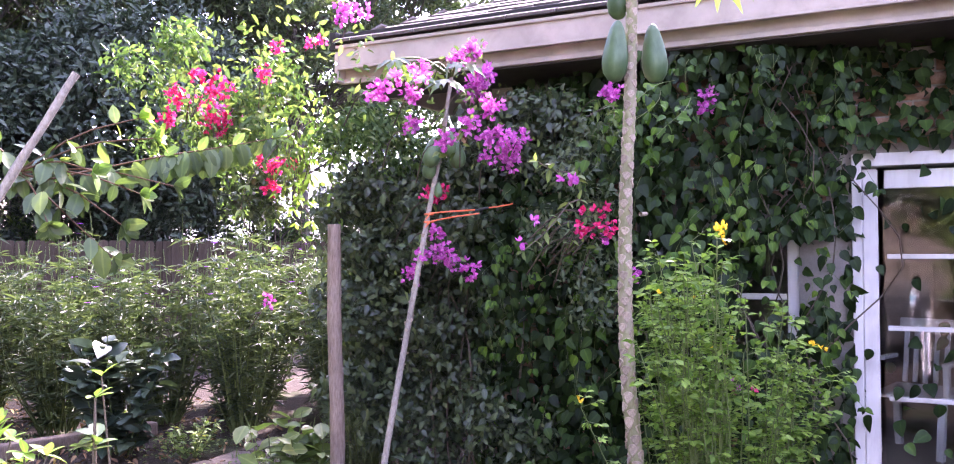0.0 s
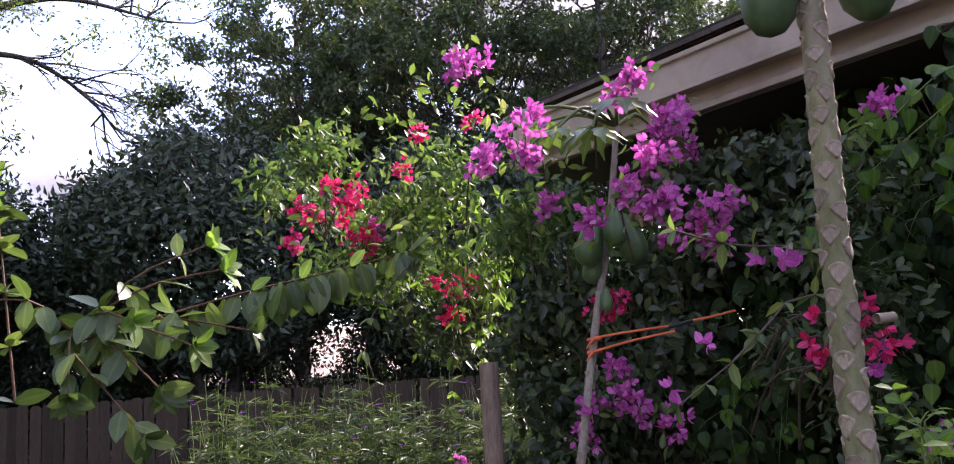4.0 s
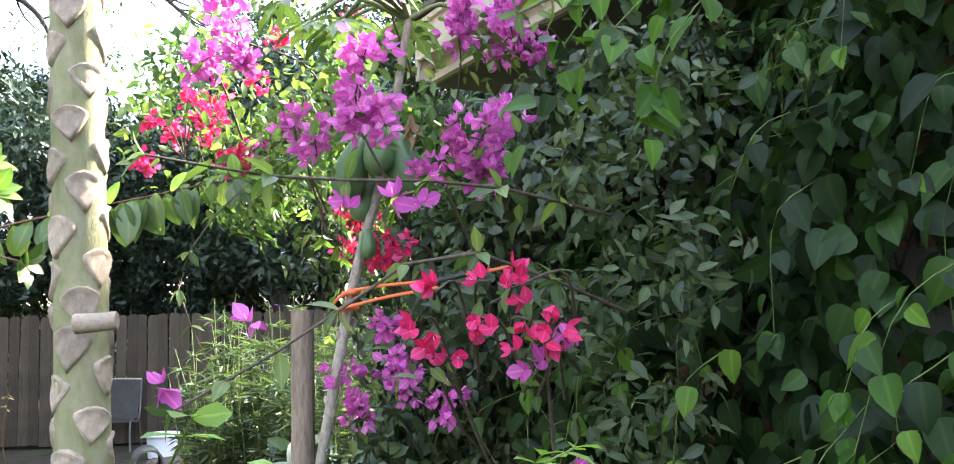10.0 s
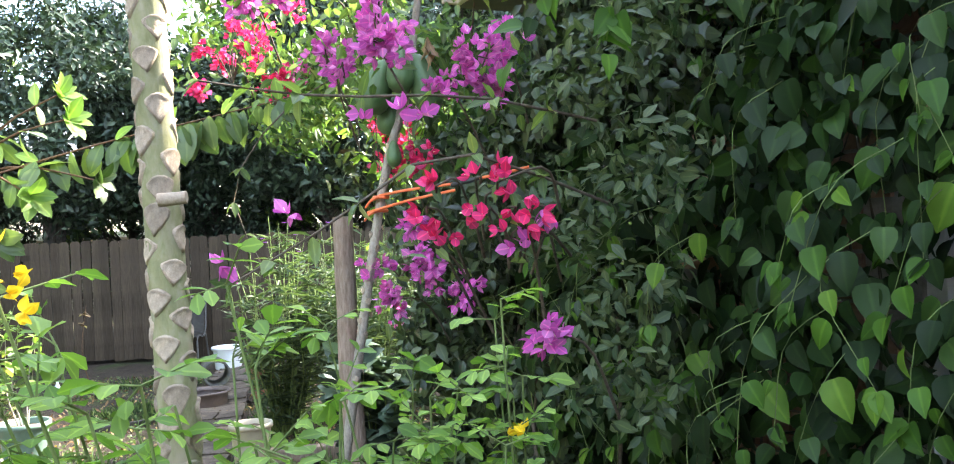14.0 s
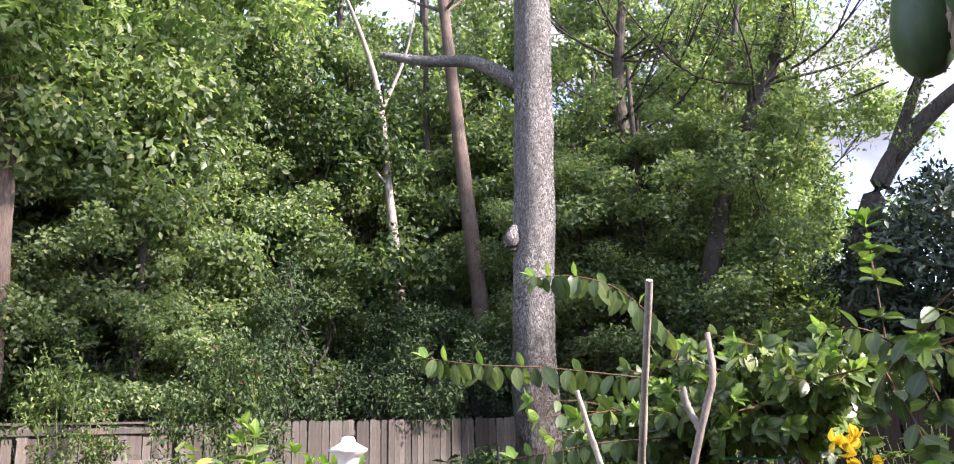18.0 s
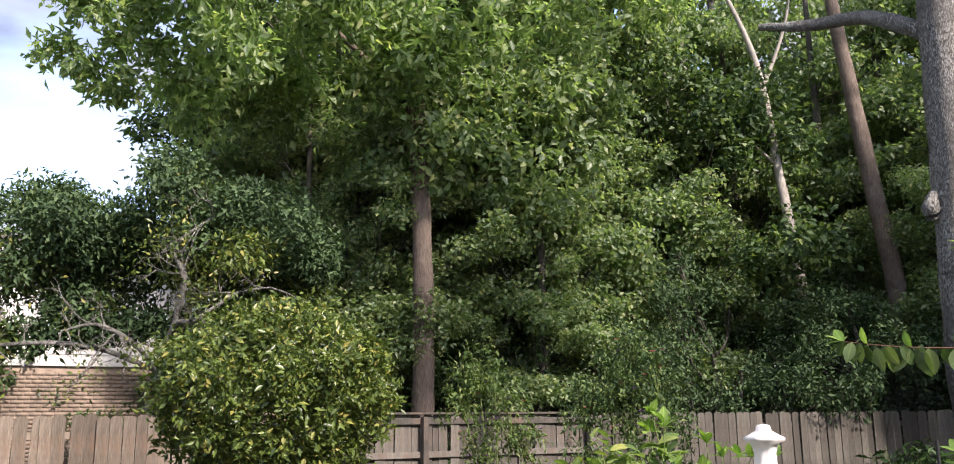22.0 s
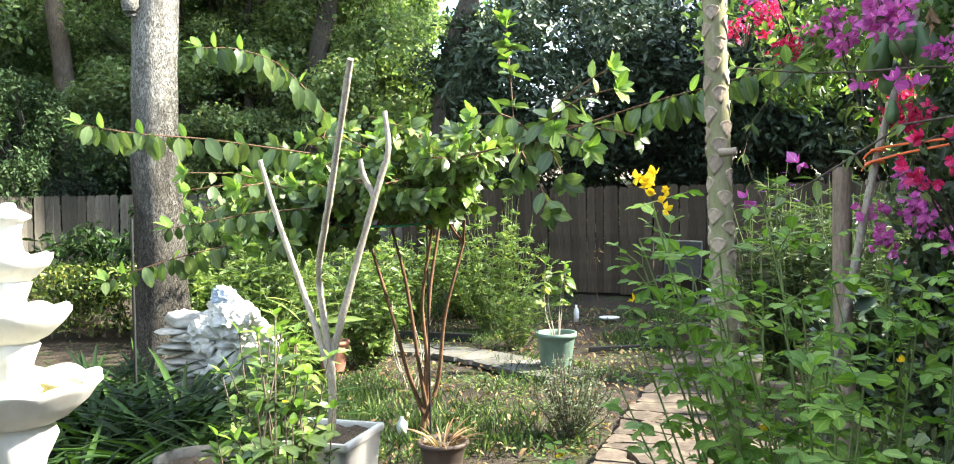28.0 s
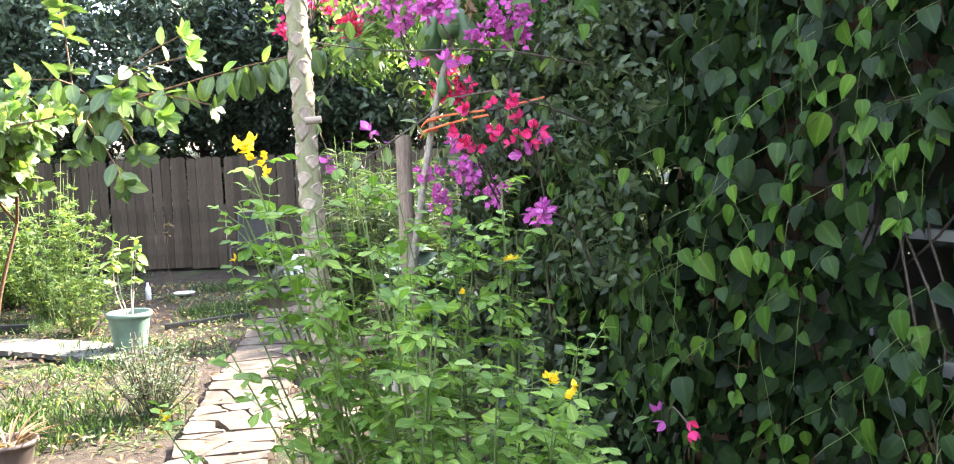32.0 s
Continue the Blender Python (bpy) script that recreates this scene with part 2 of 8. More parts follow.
M["papaya_scar"] = textured("papaya_scar", [(0.25, (0.289, 0.204, 0.148)), (0.5, (0.425, 0.340, 0.262)), (0.8, (0.527, 0.459, 0.377))], (30, 30, 30), 2.0, 0.8, 0.4, 0.004)
M["papaya_skin"] = textured("papaya_skin", [(0.3, (0.045, 0.10, 0.035)), (0.7, (0.10, 0.17, 0.07))], (8, 8, 3), 1.0, 0.45, 0.15, 0.003, 0.5)
M["log"] = textured("log", [(0.25, (0.14, 0.10, 0.075)), (0.5, (0.27, 0.20, 0.155)), (0.8, (0.40, 0.32, 0.26))], (16, 16, 3), 1.6, 0.85, 0.6, 0.008)
# Weathered tones; fence_wood and fence_warm also take in shrub shadow.
M["fence_wood"] = textured("fence_wood", [(0.2, (0.050, 0.046, 0.040)), (0.5, (0.126, 0.116, 0.101)), (0.8, (0.240, 0.224, 0.196))], (22, 22, 1.6), 1.0, 0.9, 0.5, 0.006, 0.2, 0.42, (0.14, 0.10, 0.075))
# Shade on the back fence is put into this dark brown.
M["fence_shaded"] = textured("fence_shaded", [(0.2, (0.036, 0.027, 0.019)), (0.5, (0.072, 0.054, 0.039)), (0.8, (0.112, 0.087, 0.064))], (22, 22, 1.6), 1.0, 0.9, 0.5, 0.006, 0.2, 0.25, (0.06, 0.045, 0.035))
M["fence_warm"] = textured("fence_warm", [(0.2, (0.078, 0.062, 0.048)), (0.5, (0.172, 0.143, 0.114)), (0.8, (0.30, 0.262, 0.217))], (22, 22, 1.6), 1.0, 0.9, 0.5, 0.006, 0.2, 0.4, (0.17, 0.105, 0.07))
M["fence_grey"] = textured("fence_grey", [(0.2, (0.045, 0.042, 0.036)), (0.5, (0.105, 0.097, 0.083)), (0.8, (0.19, 0.175, 0.15))], (22, 22, 1.6), 1.0, 0.9, 0.5, 0.006, 0.2, 0.42, (0.075, 0.06, 0.048))
M["stone"] = textured("stone", [(0.2, (0.056, 0.043, 0.033)), (0.5, (0.108, 0.086, 0.070)), (0.8, (0.165, 0.138, 0.116))], (3, 3, 3), 2.0, 0.9, 0.5, 0.01, 0.2, 0.2, (0.17, 0.14, 0.10))
M["slate"] = textured("slate", [(0.2, (0.077, 0.073, 0.066)), (0.5, (0.140, 0.136, 0.126)), (0.8, (0.210, 0.203, 0.189))], (3, 3, 3), 2.0, 0.9, 0.5, 0.01, 0.2, 0.2, (0.16, 0.15, 0.10))
M["plaster"] = textured("plaster", [(0.2, (0.70, 0.69, 0.66)), (0.5, (0.82, 0.81, 0.79)), (0.8, (0.86, 0.86, 0.85))], (5, 5, 2), 1.0, 0.55, 0.15, 0.003, 0.4, 0.0, (0.62, 0.60, 0.54))
M["white_rock"] = textured("white_rock", [(0.2, (0.289, 0.272, 0.255)), (0.5, (0.442, 0.425, 0.399)), (0.8, (0.544, 0.527, 0.501))], (6, 6, 6), 1.0, 0.8, 0.5, 0.01, 0.3, 0.1)
M["white_paint"] = textured("white_paint", [(0.2, (0.60, 0.58, 0.55)), (0.5, (0.76, 0.74, 0.71)), (0.8, (0.80, 0.79, 0.77))], (4, 4, 1), 1.0, 0.5, 0.1, 0.002, 0.4, 0.0)
M["fascia"] = textured("fascia", [(0.2, (0.40, 0.33, 0.27)), (0.5, (0.52, 0.44, 0.37)), (0.8, (0.60, 0.52, 0.45))], (3, 3, 3), 0.7, 0.6, 0.1, 0.002, 0.4, 0.0)
M["shingle"] = textured("shingle", [(0.2, (0.07, 0.06, 0.055)), (0.5, (0.15, 0.13, 0.12)), (0.8, (0.24, 0.21, 0.19))], (8, 8, 8), 3.0, 0.95, 0.5, 0.004, 0.2, 0.35)
M["brick"] = textured("brick", [(0.2, (0.24, 0.13, 0.085)), (0.5, (0.36, 0.22, 0.15)), (0.8, (0.45, 0.30, 0.22))], (10, 10, 10), 1.5, 0.9, 0.4, 0.004, 0.2, 0.25)
M["mortar"] = textured("mortar", [(0.2, (0.28, 0.25, 0.22)), (0.8, (0.42, 0.39, 0.35))], (10, 10, 10), 2, 0.95, 0.3, 0.003, vary=0)
M["dark_trim"] = textured("dark_trim", [(0.3, (0.025, 0.022, 0.02)), (0.7, (0.05, 0.045, 0.04))], (3, 3, 3), 1, 0.6, 0.1, 0.002, vary=0)
M["soil"] = textured("soil", [(0.2, (0.05, 0.035, 0.025)), (0.5, (0.12, 0.09, 0.065)), (0.8, (0.22, 0.17, 0.13))], (9, 9, 9), 2.0, 0.95, 0.8, 0.02, 0.2, 0.0)
M["pot_green"] = textured("pot_green", [(0.3, (0.13, 0.21, 0.17)), (0.7, (0.19, 0.28, 0.23))], (3, 3, 3), 1, 0.5, 0.1, 0.002, 0.4, 0)
M["pot_brown"] = textured("pot_brown", [(0.3, (0.10, 0.075, 0.065)), (0.7, (0.16, 0.12, 0.105))], (3, 3, 3), 1, 0.6, 0.1, 0.002, 0.4, 0)
M["pot_clay"] = textured("pot_clay", [(0.3, (0.28, 0.13, 0.09)), (0.7, (0.40, 0.20, 0.145))], (3, 3, 3), 1, 0.8, 0.1, 0.002, 0.3, 0)
M["pot_cream"] = textured("pot_cream", [(0.3, (0.44, 0.39, 0.29)), (0.7, (0.55, 0.50, 0.39))], (3, 3, 3), 1, 0.6, 0.1, 0.002, 0.3, 0)
M["orange_cord"] = material("orange_cord", (0.75, 0.16, 0.05), 0.5)
M["green_tape"] = material("green_tape", (0.02, 0.28, 0.14), 0.4)
M["black_metal"] = material("black_metal", (0.02, 0.02, 0.02), 0.5)
M["white_plastic"] = material("white_plastic", (0.8, 0.8, 0.8), 0.4)
M["water"] = material("water", (0.16, 0.14, 0.05), 0.08)
M["glass"] = material("glass", (0.86, 0.90, 0.88), 0.02)
M["glass"].node_tree.nodes["Principled BSDF"].inputs["Transmission Weight"].default_value = 1.0
M["tan_brick"] = textured("tan_brick", [(0.2, (0.20, 0.15, 0.115)), (0.5, (0.30, 0.235, 0.185)), (0.8, (0.40, 0.33, 0.27))], (10, 10, 10), 1.5, 0.9, 0.4, 0.004, 0.2, 0.1)
M["lid_grey"] = textured("lid_grey", [(0.3, (0.10, 0.097, 0.092)), (0.7, (0.19, 0.183, 0.172))], (4, 4, 4), 1, 0.4, 0.15, 0.001, 0.5, 0.1)
M["sheet_plastic"] = textured("sheet_plastic", [(0.2, (0.50, 0.50, 0.50)), (0.5, (0.62, 0.62, 0.62)), (0.8, (0.70, 0.70, 0.69))], (7, 7, 7), 1, 0.38, 0.35, 0.008, 0.5, 0.1)
M["steel"] = textured("steel", [(0.3, (0.07, 0.068, 0.065)), (0.7, (0.13, 0.125, 0.12))], (3, 3, 3), 1, 0.45, 0.1, 0.001, 0.5, 0)
G_DEEP = [(0.0, (0.022, 0.040, 0.026)), (0.5, (0.046, 0.076, 0.046)), (1.0, (0.082, 0.120, 0.072))]
G_MID = [(0.0, (0.058, 0.102, 0.032)), (0.5, (0.115, 0.178, 0.056)), (0.9, (0.18, 0.245, 0.080)), (1.0, (0.26, 0.28, 0.105))]
G_LIGHT = [(0.0, (0.088, 0.145, 0.038)), (0.5, (0.155, 0.235, 0.065)), (0.85, (0.22, 0.30, 0.090)), (1.0, (0.35, 0.36, 0.10))]
G_GREY = [(0.0, (0.05, 0.075, 0.04)), (0.6, (0.11, 0.15, 0.085)), (1.0, (0.20, 0.24, 0.15))]
M["leaf_deep"] = leafy("leaf_deep", G_DEEP, 0.44, 0.12, 0.45)
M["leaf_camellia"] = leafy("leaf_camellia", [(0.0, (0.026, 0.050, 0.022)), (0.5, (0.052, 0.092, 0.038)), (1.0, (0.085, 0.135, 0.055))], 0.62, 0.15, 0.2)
M["leaf_mid"] = leafy("leaf_mid", G_MID)
M["leaf_light"] = leafy("leaf_light", G_LIGHT, 0.5, 0.35)
# Brighter copies of leaf_light and leaf_mid: sunlight on the crowns put into colour.
M["sunlit_canopy_pale"] = leafy("sunlit_canopy_pale", [(0.0, (0.104, 0.160, 0.076)), (0.5, (0.188, 0.262, 0.126)), (0.85, (0.270, 0.342, 0.170)), (1.0, (0.40, 0.42, 0.21))], 0.42, 0.52, 0.5)
M["sunlit_canopy_mid"] = leafy("sunlit_canopy_mid", [(0.0, (0.076, 0.126, 0.060)), (0.5, (0.148, 0.216, 0.100)), (0.9, (0.230, 0.300, 0.140)), (1.0, (0.33, 0.36, 0.17))], 0.42, 0.5, 0.5)
M["sunlit_canopy_gum"] = leafy("sunlit_canopy_gum", [(0.0, (0.120, 0.185, 0.082)), (0.5, (0.215, 0.300, 0.135)), (0.85, (0.300, 0.385, 0.180)), (1.0, (0.42, 0.45, 0.22))], 0.42, 0.6, 0.5)
# Bougainvillea top leaves: sunlit tone put into the colour.
M["leaf_bougain_lit"] = leafy("leaf_bougain_lit", [(0.0, (0.040, 0.082, 0.028)), (0.5, (0.084, 0.150, 0.046)), (0.85, (0.130, 0.205, 0.064)), (1.0, (0.200, 0.260, 0.088))], 0.5, 0.4, 0.3)
M["leaf_bush"] = leafy("leaf_bush", [(0.0, (0.034, 0.057, 0.015)), (0.5, (0.096, 0.144, 0.031)), (0.85, (0.156, 0.207, 0.044)), (1.0, (0.324, 0.287, 0.077))], 0.35, 0.25)
M["leaf_olive"] = leafy("leaf_olive", [(0.0, (0.035, 0.06, 0.028)), (0.5, (0.07, 0.105, 0.048)), (1.0, (0.12, 0.155, 0.075))], 0.5, 0.3)
M["leaf_wood"] = leafy("leaf_wood", [(0.0, (0.032, 0.062, 0.026)), (0.5, (0.068, 0.118, 0.042)), (0.85, (0.110, 0.168, 0.058)), (1.0, (0.192, 0.252, 0.078))], 0.5, 0.3, 0.3)
M["leaf_grey"] = leafy("leaf_grey", G_GREY, 0.6, 0.25)
# One vine in two tones: shade and light are put into the leaf colours.
VINE = [(0.0, (0.010, 0.022, 0.008)), (0.5, (0.020, 0.044, 0.013)), (0.85, (0.034, 0.073, 0.018)), (1.0, (0.055, 0.108, 0.024))]
VINE_LIT = [(0.0, (0.036, 0.088, 0.012)), (0.6, (0.066, 0.148, 0.018)), (1.0, (0.120, 0.215, 0.028))]
M["leaf_vine"] = leafy("leaf_vine", VINE, 0.5, 0.25, 0.22)
M["leaf_vine_lit"] = leafy("leaf_vine_lit", VINE_LIT, 0.5, 0.3, 0.22)
M["leaf_vine_single"] = leafy("leaf_vine_single", VINE, 0.5, 0.25, 0.22, single=True)
M["leaf_vine_lit_single"] = leafy("leaf_vine_lit_single", VINE_LIT, 0.5, 0.3, 0.22, single=True)
# Bougainvillea body leaves: shade put into a darker colour.
M["leaf_bougain_shaded"] = leafy("leaf_bougain_shaded", [(0.0, (0.024, 0.038, 0.020)), (0.5, (0.050, 0.078, 0.036)), (0.85, (0.080, 0.115, 0.050)), (1.0, (0.115, 0.150, 0.065))], 0.38, 0.2, 0.45)
M["leaf_guava"] = leafy("leaf_guava", [(0.0, (0.050, 0.088, 0.030)), (0.5, (0.098, 0.155, 0.050)), (0.85, (0.150, 0.208, 0.072)), (1.0, (0.215, 0.285, 0.080))], 0.36, 0.3, 0.5)
M["leaf_senna"] = leafy("leaf_senna", [(0.0, (0.095, 0.185, 0.038)), (0.5, (0.170, 0.290, 0.060)), (1.0, (0.285, 0.420, 0.095))], 0.5, 0.46, 0.3)
M["leaf_young"] = leafy("leaf_young", [(0.0, (0.125, 0.225, 0.048)), (1.0, (0.235, 0.355, 0.085))], 0.5, 0.38, 0.3)
M["leaf_dry"] = leafy("leaf_dry", [(0.0, (0.10, 0.055, 0.025)), (0.5, (0.20, 0.12, 0.06)), (0.85, (0.34, 0.24, 0.13)), (1.0, (0.42, 0.33, 0.10))], 0.8, 0.15)
M["flower_magenta"] = leafy("flower_magenta", [(0.0, (0.52, 0.09, 0.39)), (0.5, (0.66, 0.16, 0.53)), (1.0, (0.75, 0.29, 0.63))], 0.6, 0.35, 0.2, (1.1, 1.0, 1.1))
M["flower_red"] = leafy("flower_red", [(0.0, (0.62, 0.025, 0.11)), (0.5, (0.78, 0.055, 0.22)), (1.0, (0.82, 0.16, 0.42))], 0.6, 0.35, 0.2, (1.1, 1.0, 1.0))
M["flower_yellow"] = leafy("flower_yellow", [(0.0, (0.80, 0.55, 0.02)), (1.0, (0.85, 0.70, 0.05))], 0.6, 0.35, 0.2, (1.1, 1.0, 0.8))
M["flower_purple"] = leafy("flower_purple", [(0.0, (0.22, 0.06, 0.40)), (1.0, (0.38, 0.14, 0.55))], 0.6, 0.3, 0.2, (1.1, 1.0, 1.1))
M["petal_white"] = leafy("petal_white", [(0.0, (0.75, 0.72, 0.62)), (1.0, (0.85, 0.84, 0.76))], 0.6, 0.3)


def ground_material():
    m = material("garden_ground", (0.1, 0.08, 0.06), 0.95, 0, 0.15)
    l = m.node_tree.links
    vec = coords(m, (1, 1, 1), True)
    fine, mid = noisy(m, vec, 38, 8, 0.7), noisy(m, vec, 6, 6, 0.65)
    r = ramp(m, [(0.25, (0.024, 0.019, 0.014)), (0.5, (0.062, 0.049, 0.038)), (0.7, (0.115, 0.094, 0.075)), (0.85, (0.20, 0.165, 0.13))])
    l.new(fine, r.inputs["Fac"])
    gr = ramp(m, [(0.3, (0.03, 0.05, 0.015)), (0.7, (0.09, 0.13, 0.04))])
    l.new(noisy(m, vec, 60, 4), gr.inputs["Fac"])
    mask = ramp(m, [(0.53, (0, 0, 0)), (0.66, (0.8, 0.8, 0.8))])
    l.new(noisy(m, vec, 1.1, 5, 0.6), mask.inputs["Fac"])
    col = mixed(m, r.outputs["Color"], gr.outputs["Color"], mask.outputs["Color"])
    d = ramp(m, [(0.3, (0.6, 0.6, 0.6)), (0.7, (1.15, 1.12, 1.1))])
    l.new(mid, d.inputs["Fac"])
    paint(m, mixed(m, col, d.outputs["Color"], 1.0, "MULTIPLY"))
    bumped(m, fine, 0.9, 0.03)
    return m


M["ground"] = ground_material()

# ---- mesh helpers ----
RNG = np.random.default_rng(7)


def mesh_np(name, V, F, mat, parent=None, smooth=False, label=""):
    """A mesh object from arrays of corners and faces that all have the same number of corners."""
    V, F = np.asarray(V, np.float32), np.asarray(F, np.int32)
    me = bpy.data.meshes.new(name)
    me.vertices.add(len(V))
    me.vertices.foreach_set("co", V.ravel())
    k = F.shape[1]
    me.loops.add(F.size)
    me.loops.foreach_set("vertex_index", F.ravel())
    me.polygons.add(len(F))
    me.polygons.foreach_set("loop_start", np.arange(0, F.size, k, dtype=np.int32))
    me.polygons.foreach_set("loop_total", np.full(len(F), k, np.int32))
    if smooth:
        me.polygons.foreach_set("use_smooth", np.ones(len(F), bool))
    me.update(calc_edges=True)
    me.materials.append(mat)
    ob = new(name, me)
    if parent:
        ob.parent = parent
    if label:
        ob["label"] = label
    return ob


def part(name, bm, mat, parent=None, label="", smooth=False):
    me = bpy.data.meshes.new(name)
    bm.to_mesh(me)
    bm.free()
    if smooth:
        me.polygons.foreach_set("use_smooth", np.ones(len(me.polygons), bool))
    me.materials.append(mat)
    ob = new(name, me)
    if parent:
        ob.parent = parent
    if label:
        ob["label"] = label
    return ob


def thing(name, label, category, at=(0, 0, 0), group="", kind="", turn=0):
    ob = new(name)
    ob.empty_display_size = 0.1
    ob.matrix_basis = pose(*at, 0, 0, turn)
    return tagged(ob, label, category, group, kind)


def box(bm, size, at=(0, 0, 0), rot=(0, 0, 0), bevel=0.0):
    r = bmesh.ops.create_cube(bm, size=1, matrix=pose(*at, *rot) @ Matrix.Diagonal((*size, 1)))
    if bevel:
        es = list({e for v in r["verts"] for e in v.link_edges})
        bmesh.ops.bevel(bm, geom=es, offset=bevel, segments=2, affect="EDGES", profile=0.6)
    return bm


def boxed(name, size, at, mat, parent, rot=(0, 0, 0), bevel=0.006, label=""):
    return part(name, box(bmesh.new(), size, at, rot, bevel), mat, parent, label)


def lathe(profile, seg=32, wave=None):
    """A turned body from (radius, height) pairs; wave(angle, i) scales the radius and lifts the height."""
    V, F = [], []
    for i, (r, z) in enumerate(profile):
        for k in range(seg):
            a = 2 * math.pi * k / seg
            q, h = wave(a, i) if wave else (1, 0)
            V.append((r * q * math.cos(a), r * q * math.sin(a), z + h))
    for i in range(len(profile) - 1):
        for k in range(seg):
            a, b = i * seg + k, i * seg + (k + 1) % seg
            F.append((a, b, b + seg, a + seg))
    return np.array(V), np.array(F)


def spline(points, n):
    """A smooth line of n places through the points."""
    p = np.asarray(points, float)
    if len(p) == 2:
        return p[0] + np.linspace(0, 1, n)[:, None] * (p[1] - p[0])
    q = np.vstack([2 * p[0] - p[1], p, 2 * p[-1] - p[-2]])
    out = []
    for u in np.linspace(0, len(p) - 1 - 1e-6, n):
        i, f = int(u), u - int(u)
        a, b, c, d = q[i:i + 4]
        out.append(0.5 * (2 * b + (c - a) * f + (2 * a - 5 * b + 4 * c - d) * f * f + (3 * b - a - 3 * c + d) * f**3))
    return np.array(out)


class Soup:
    """Quads gathered for one mesh."""

    def __init__(self):
        self.V, self.F, self.n = [], [], 0

    def add(self, V, F):
        self.V.append(np.asarray(V, float))
        self.F.append(np.asarray(F, int) + self.n)
        self.n += len(V)

    def tube(self, points, radii, seg=7, n=None, rough=0.0):
        c = spline(points, n or max(2, 3 * len(points)))
        rad = np.interp(np.linspace(0, 1, len(c)), np.linspace(0, 1, len(radii)), radii)
        d = np.gradient(c, axis=0)
        d /= np.linalg.norm(d, axis=1)[:, None] + 1e-9
        ref = np.where(np.abs(d[:, 2:3]) > 0.9, [[1, 0, 0]], [[0, 0, 1]])
        s = np.cross(d, ref)
        s /= np.linalg.norm(s, axis=1)[:, None] + 1e-9
        t = np.cross(d, s)
        a = np.linspace(0, 2 * np.pi, seg, endpoint=False)
        rr = rad[:, None] * (1 + rough * RNG.uniform(-1, 1, (len(c), seg)))
        V = c[:, None] + rr[..., None] * (np.cos(a)[None, :, None] * s[:, None] + np.sin(a)[None, :, None] * t[:, None])
        i, k = np.meshgrid(np.arange(len(c) - 1), np.arange(seg), indexing="ij")
        F = np.stack([i * seg + k, i * seg + (k + 1) % seg, (i + 1) * seg + (k + 1) % seg, (i + 1) * seg + k], -1).reshape(-1, 4)
        V = np.vstack([V.reshape(-1, 3), c[-1:]])
        last, e = (len(c) - 1) * seg, len(V) - 1
        cap = [(last + q, last + (q + 1) % seg, e, e) for q in range(0, seg)]
        self.add(V, F)
        tip = np.vstack([V[last:last + seg], c[-1:]])
        fan = [(q, (q + 1) % seg, (q + 2) % seg, seg) for q in range(0, seg - 1, 2)]
        self.add(tip, fan)
        return c

    def mesh(self, name, mat, parent=None, smooth=True, label=""):
        return mesh_np(name, np.vstack(self.V), np.vstack(self.F), mat, parent, smooth, label)


# outlines of leaves: stations along the leaf (share of its length) with half widths (share of its length)
OVAL = ((0.0, 0.02), (0.28, 0.21), (0.62, 0.20), (1.0, 0.0))
HEART = ((0.0, 0.12), (0.06, 0.27), (0.20, 0.365), (0.42, 0.37), (0.66, 0.27), (0.87, 0.11), (1.0, 0.0))
BLADE = ((0.0, 0.05), (0.35, 0.09), (0.7, 0.075), (1.0, 0.0))
BRACT = ((0.0, 0.08), (0.16, 0.28), (0.42, 0.39), (0.68, 0.30), (0.88, 0.12), (1.0, 0.0))
ROUND = ((0.0, 0.05), (0.3, 0.36), (0.7, 0.34), (1.0, 0.02))


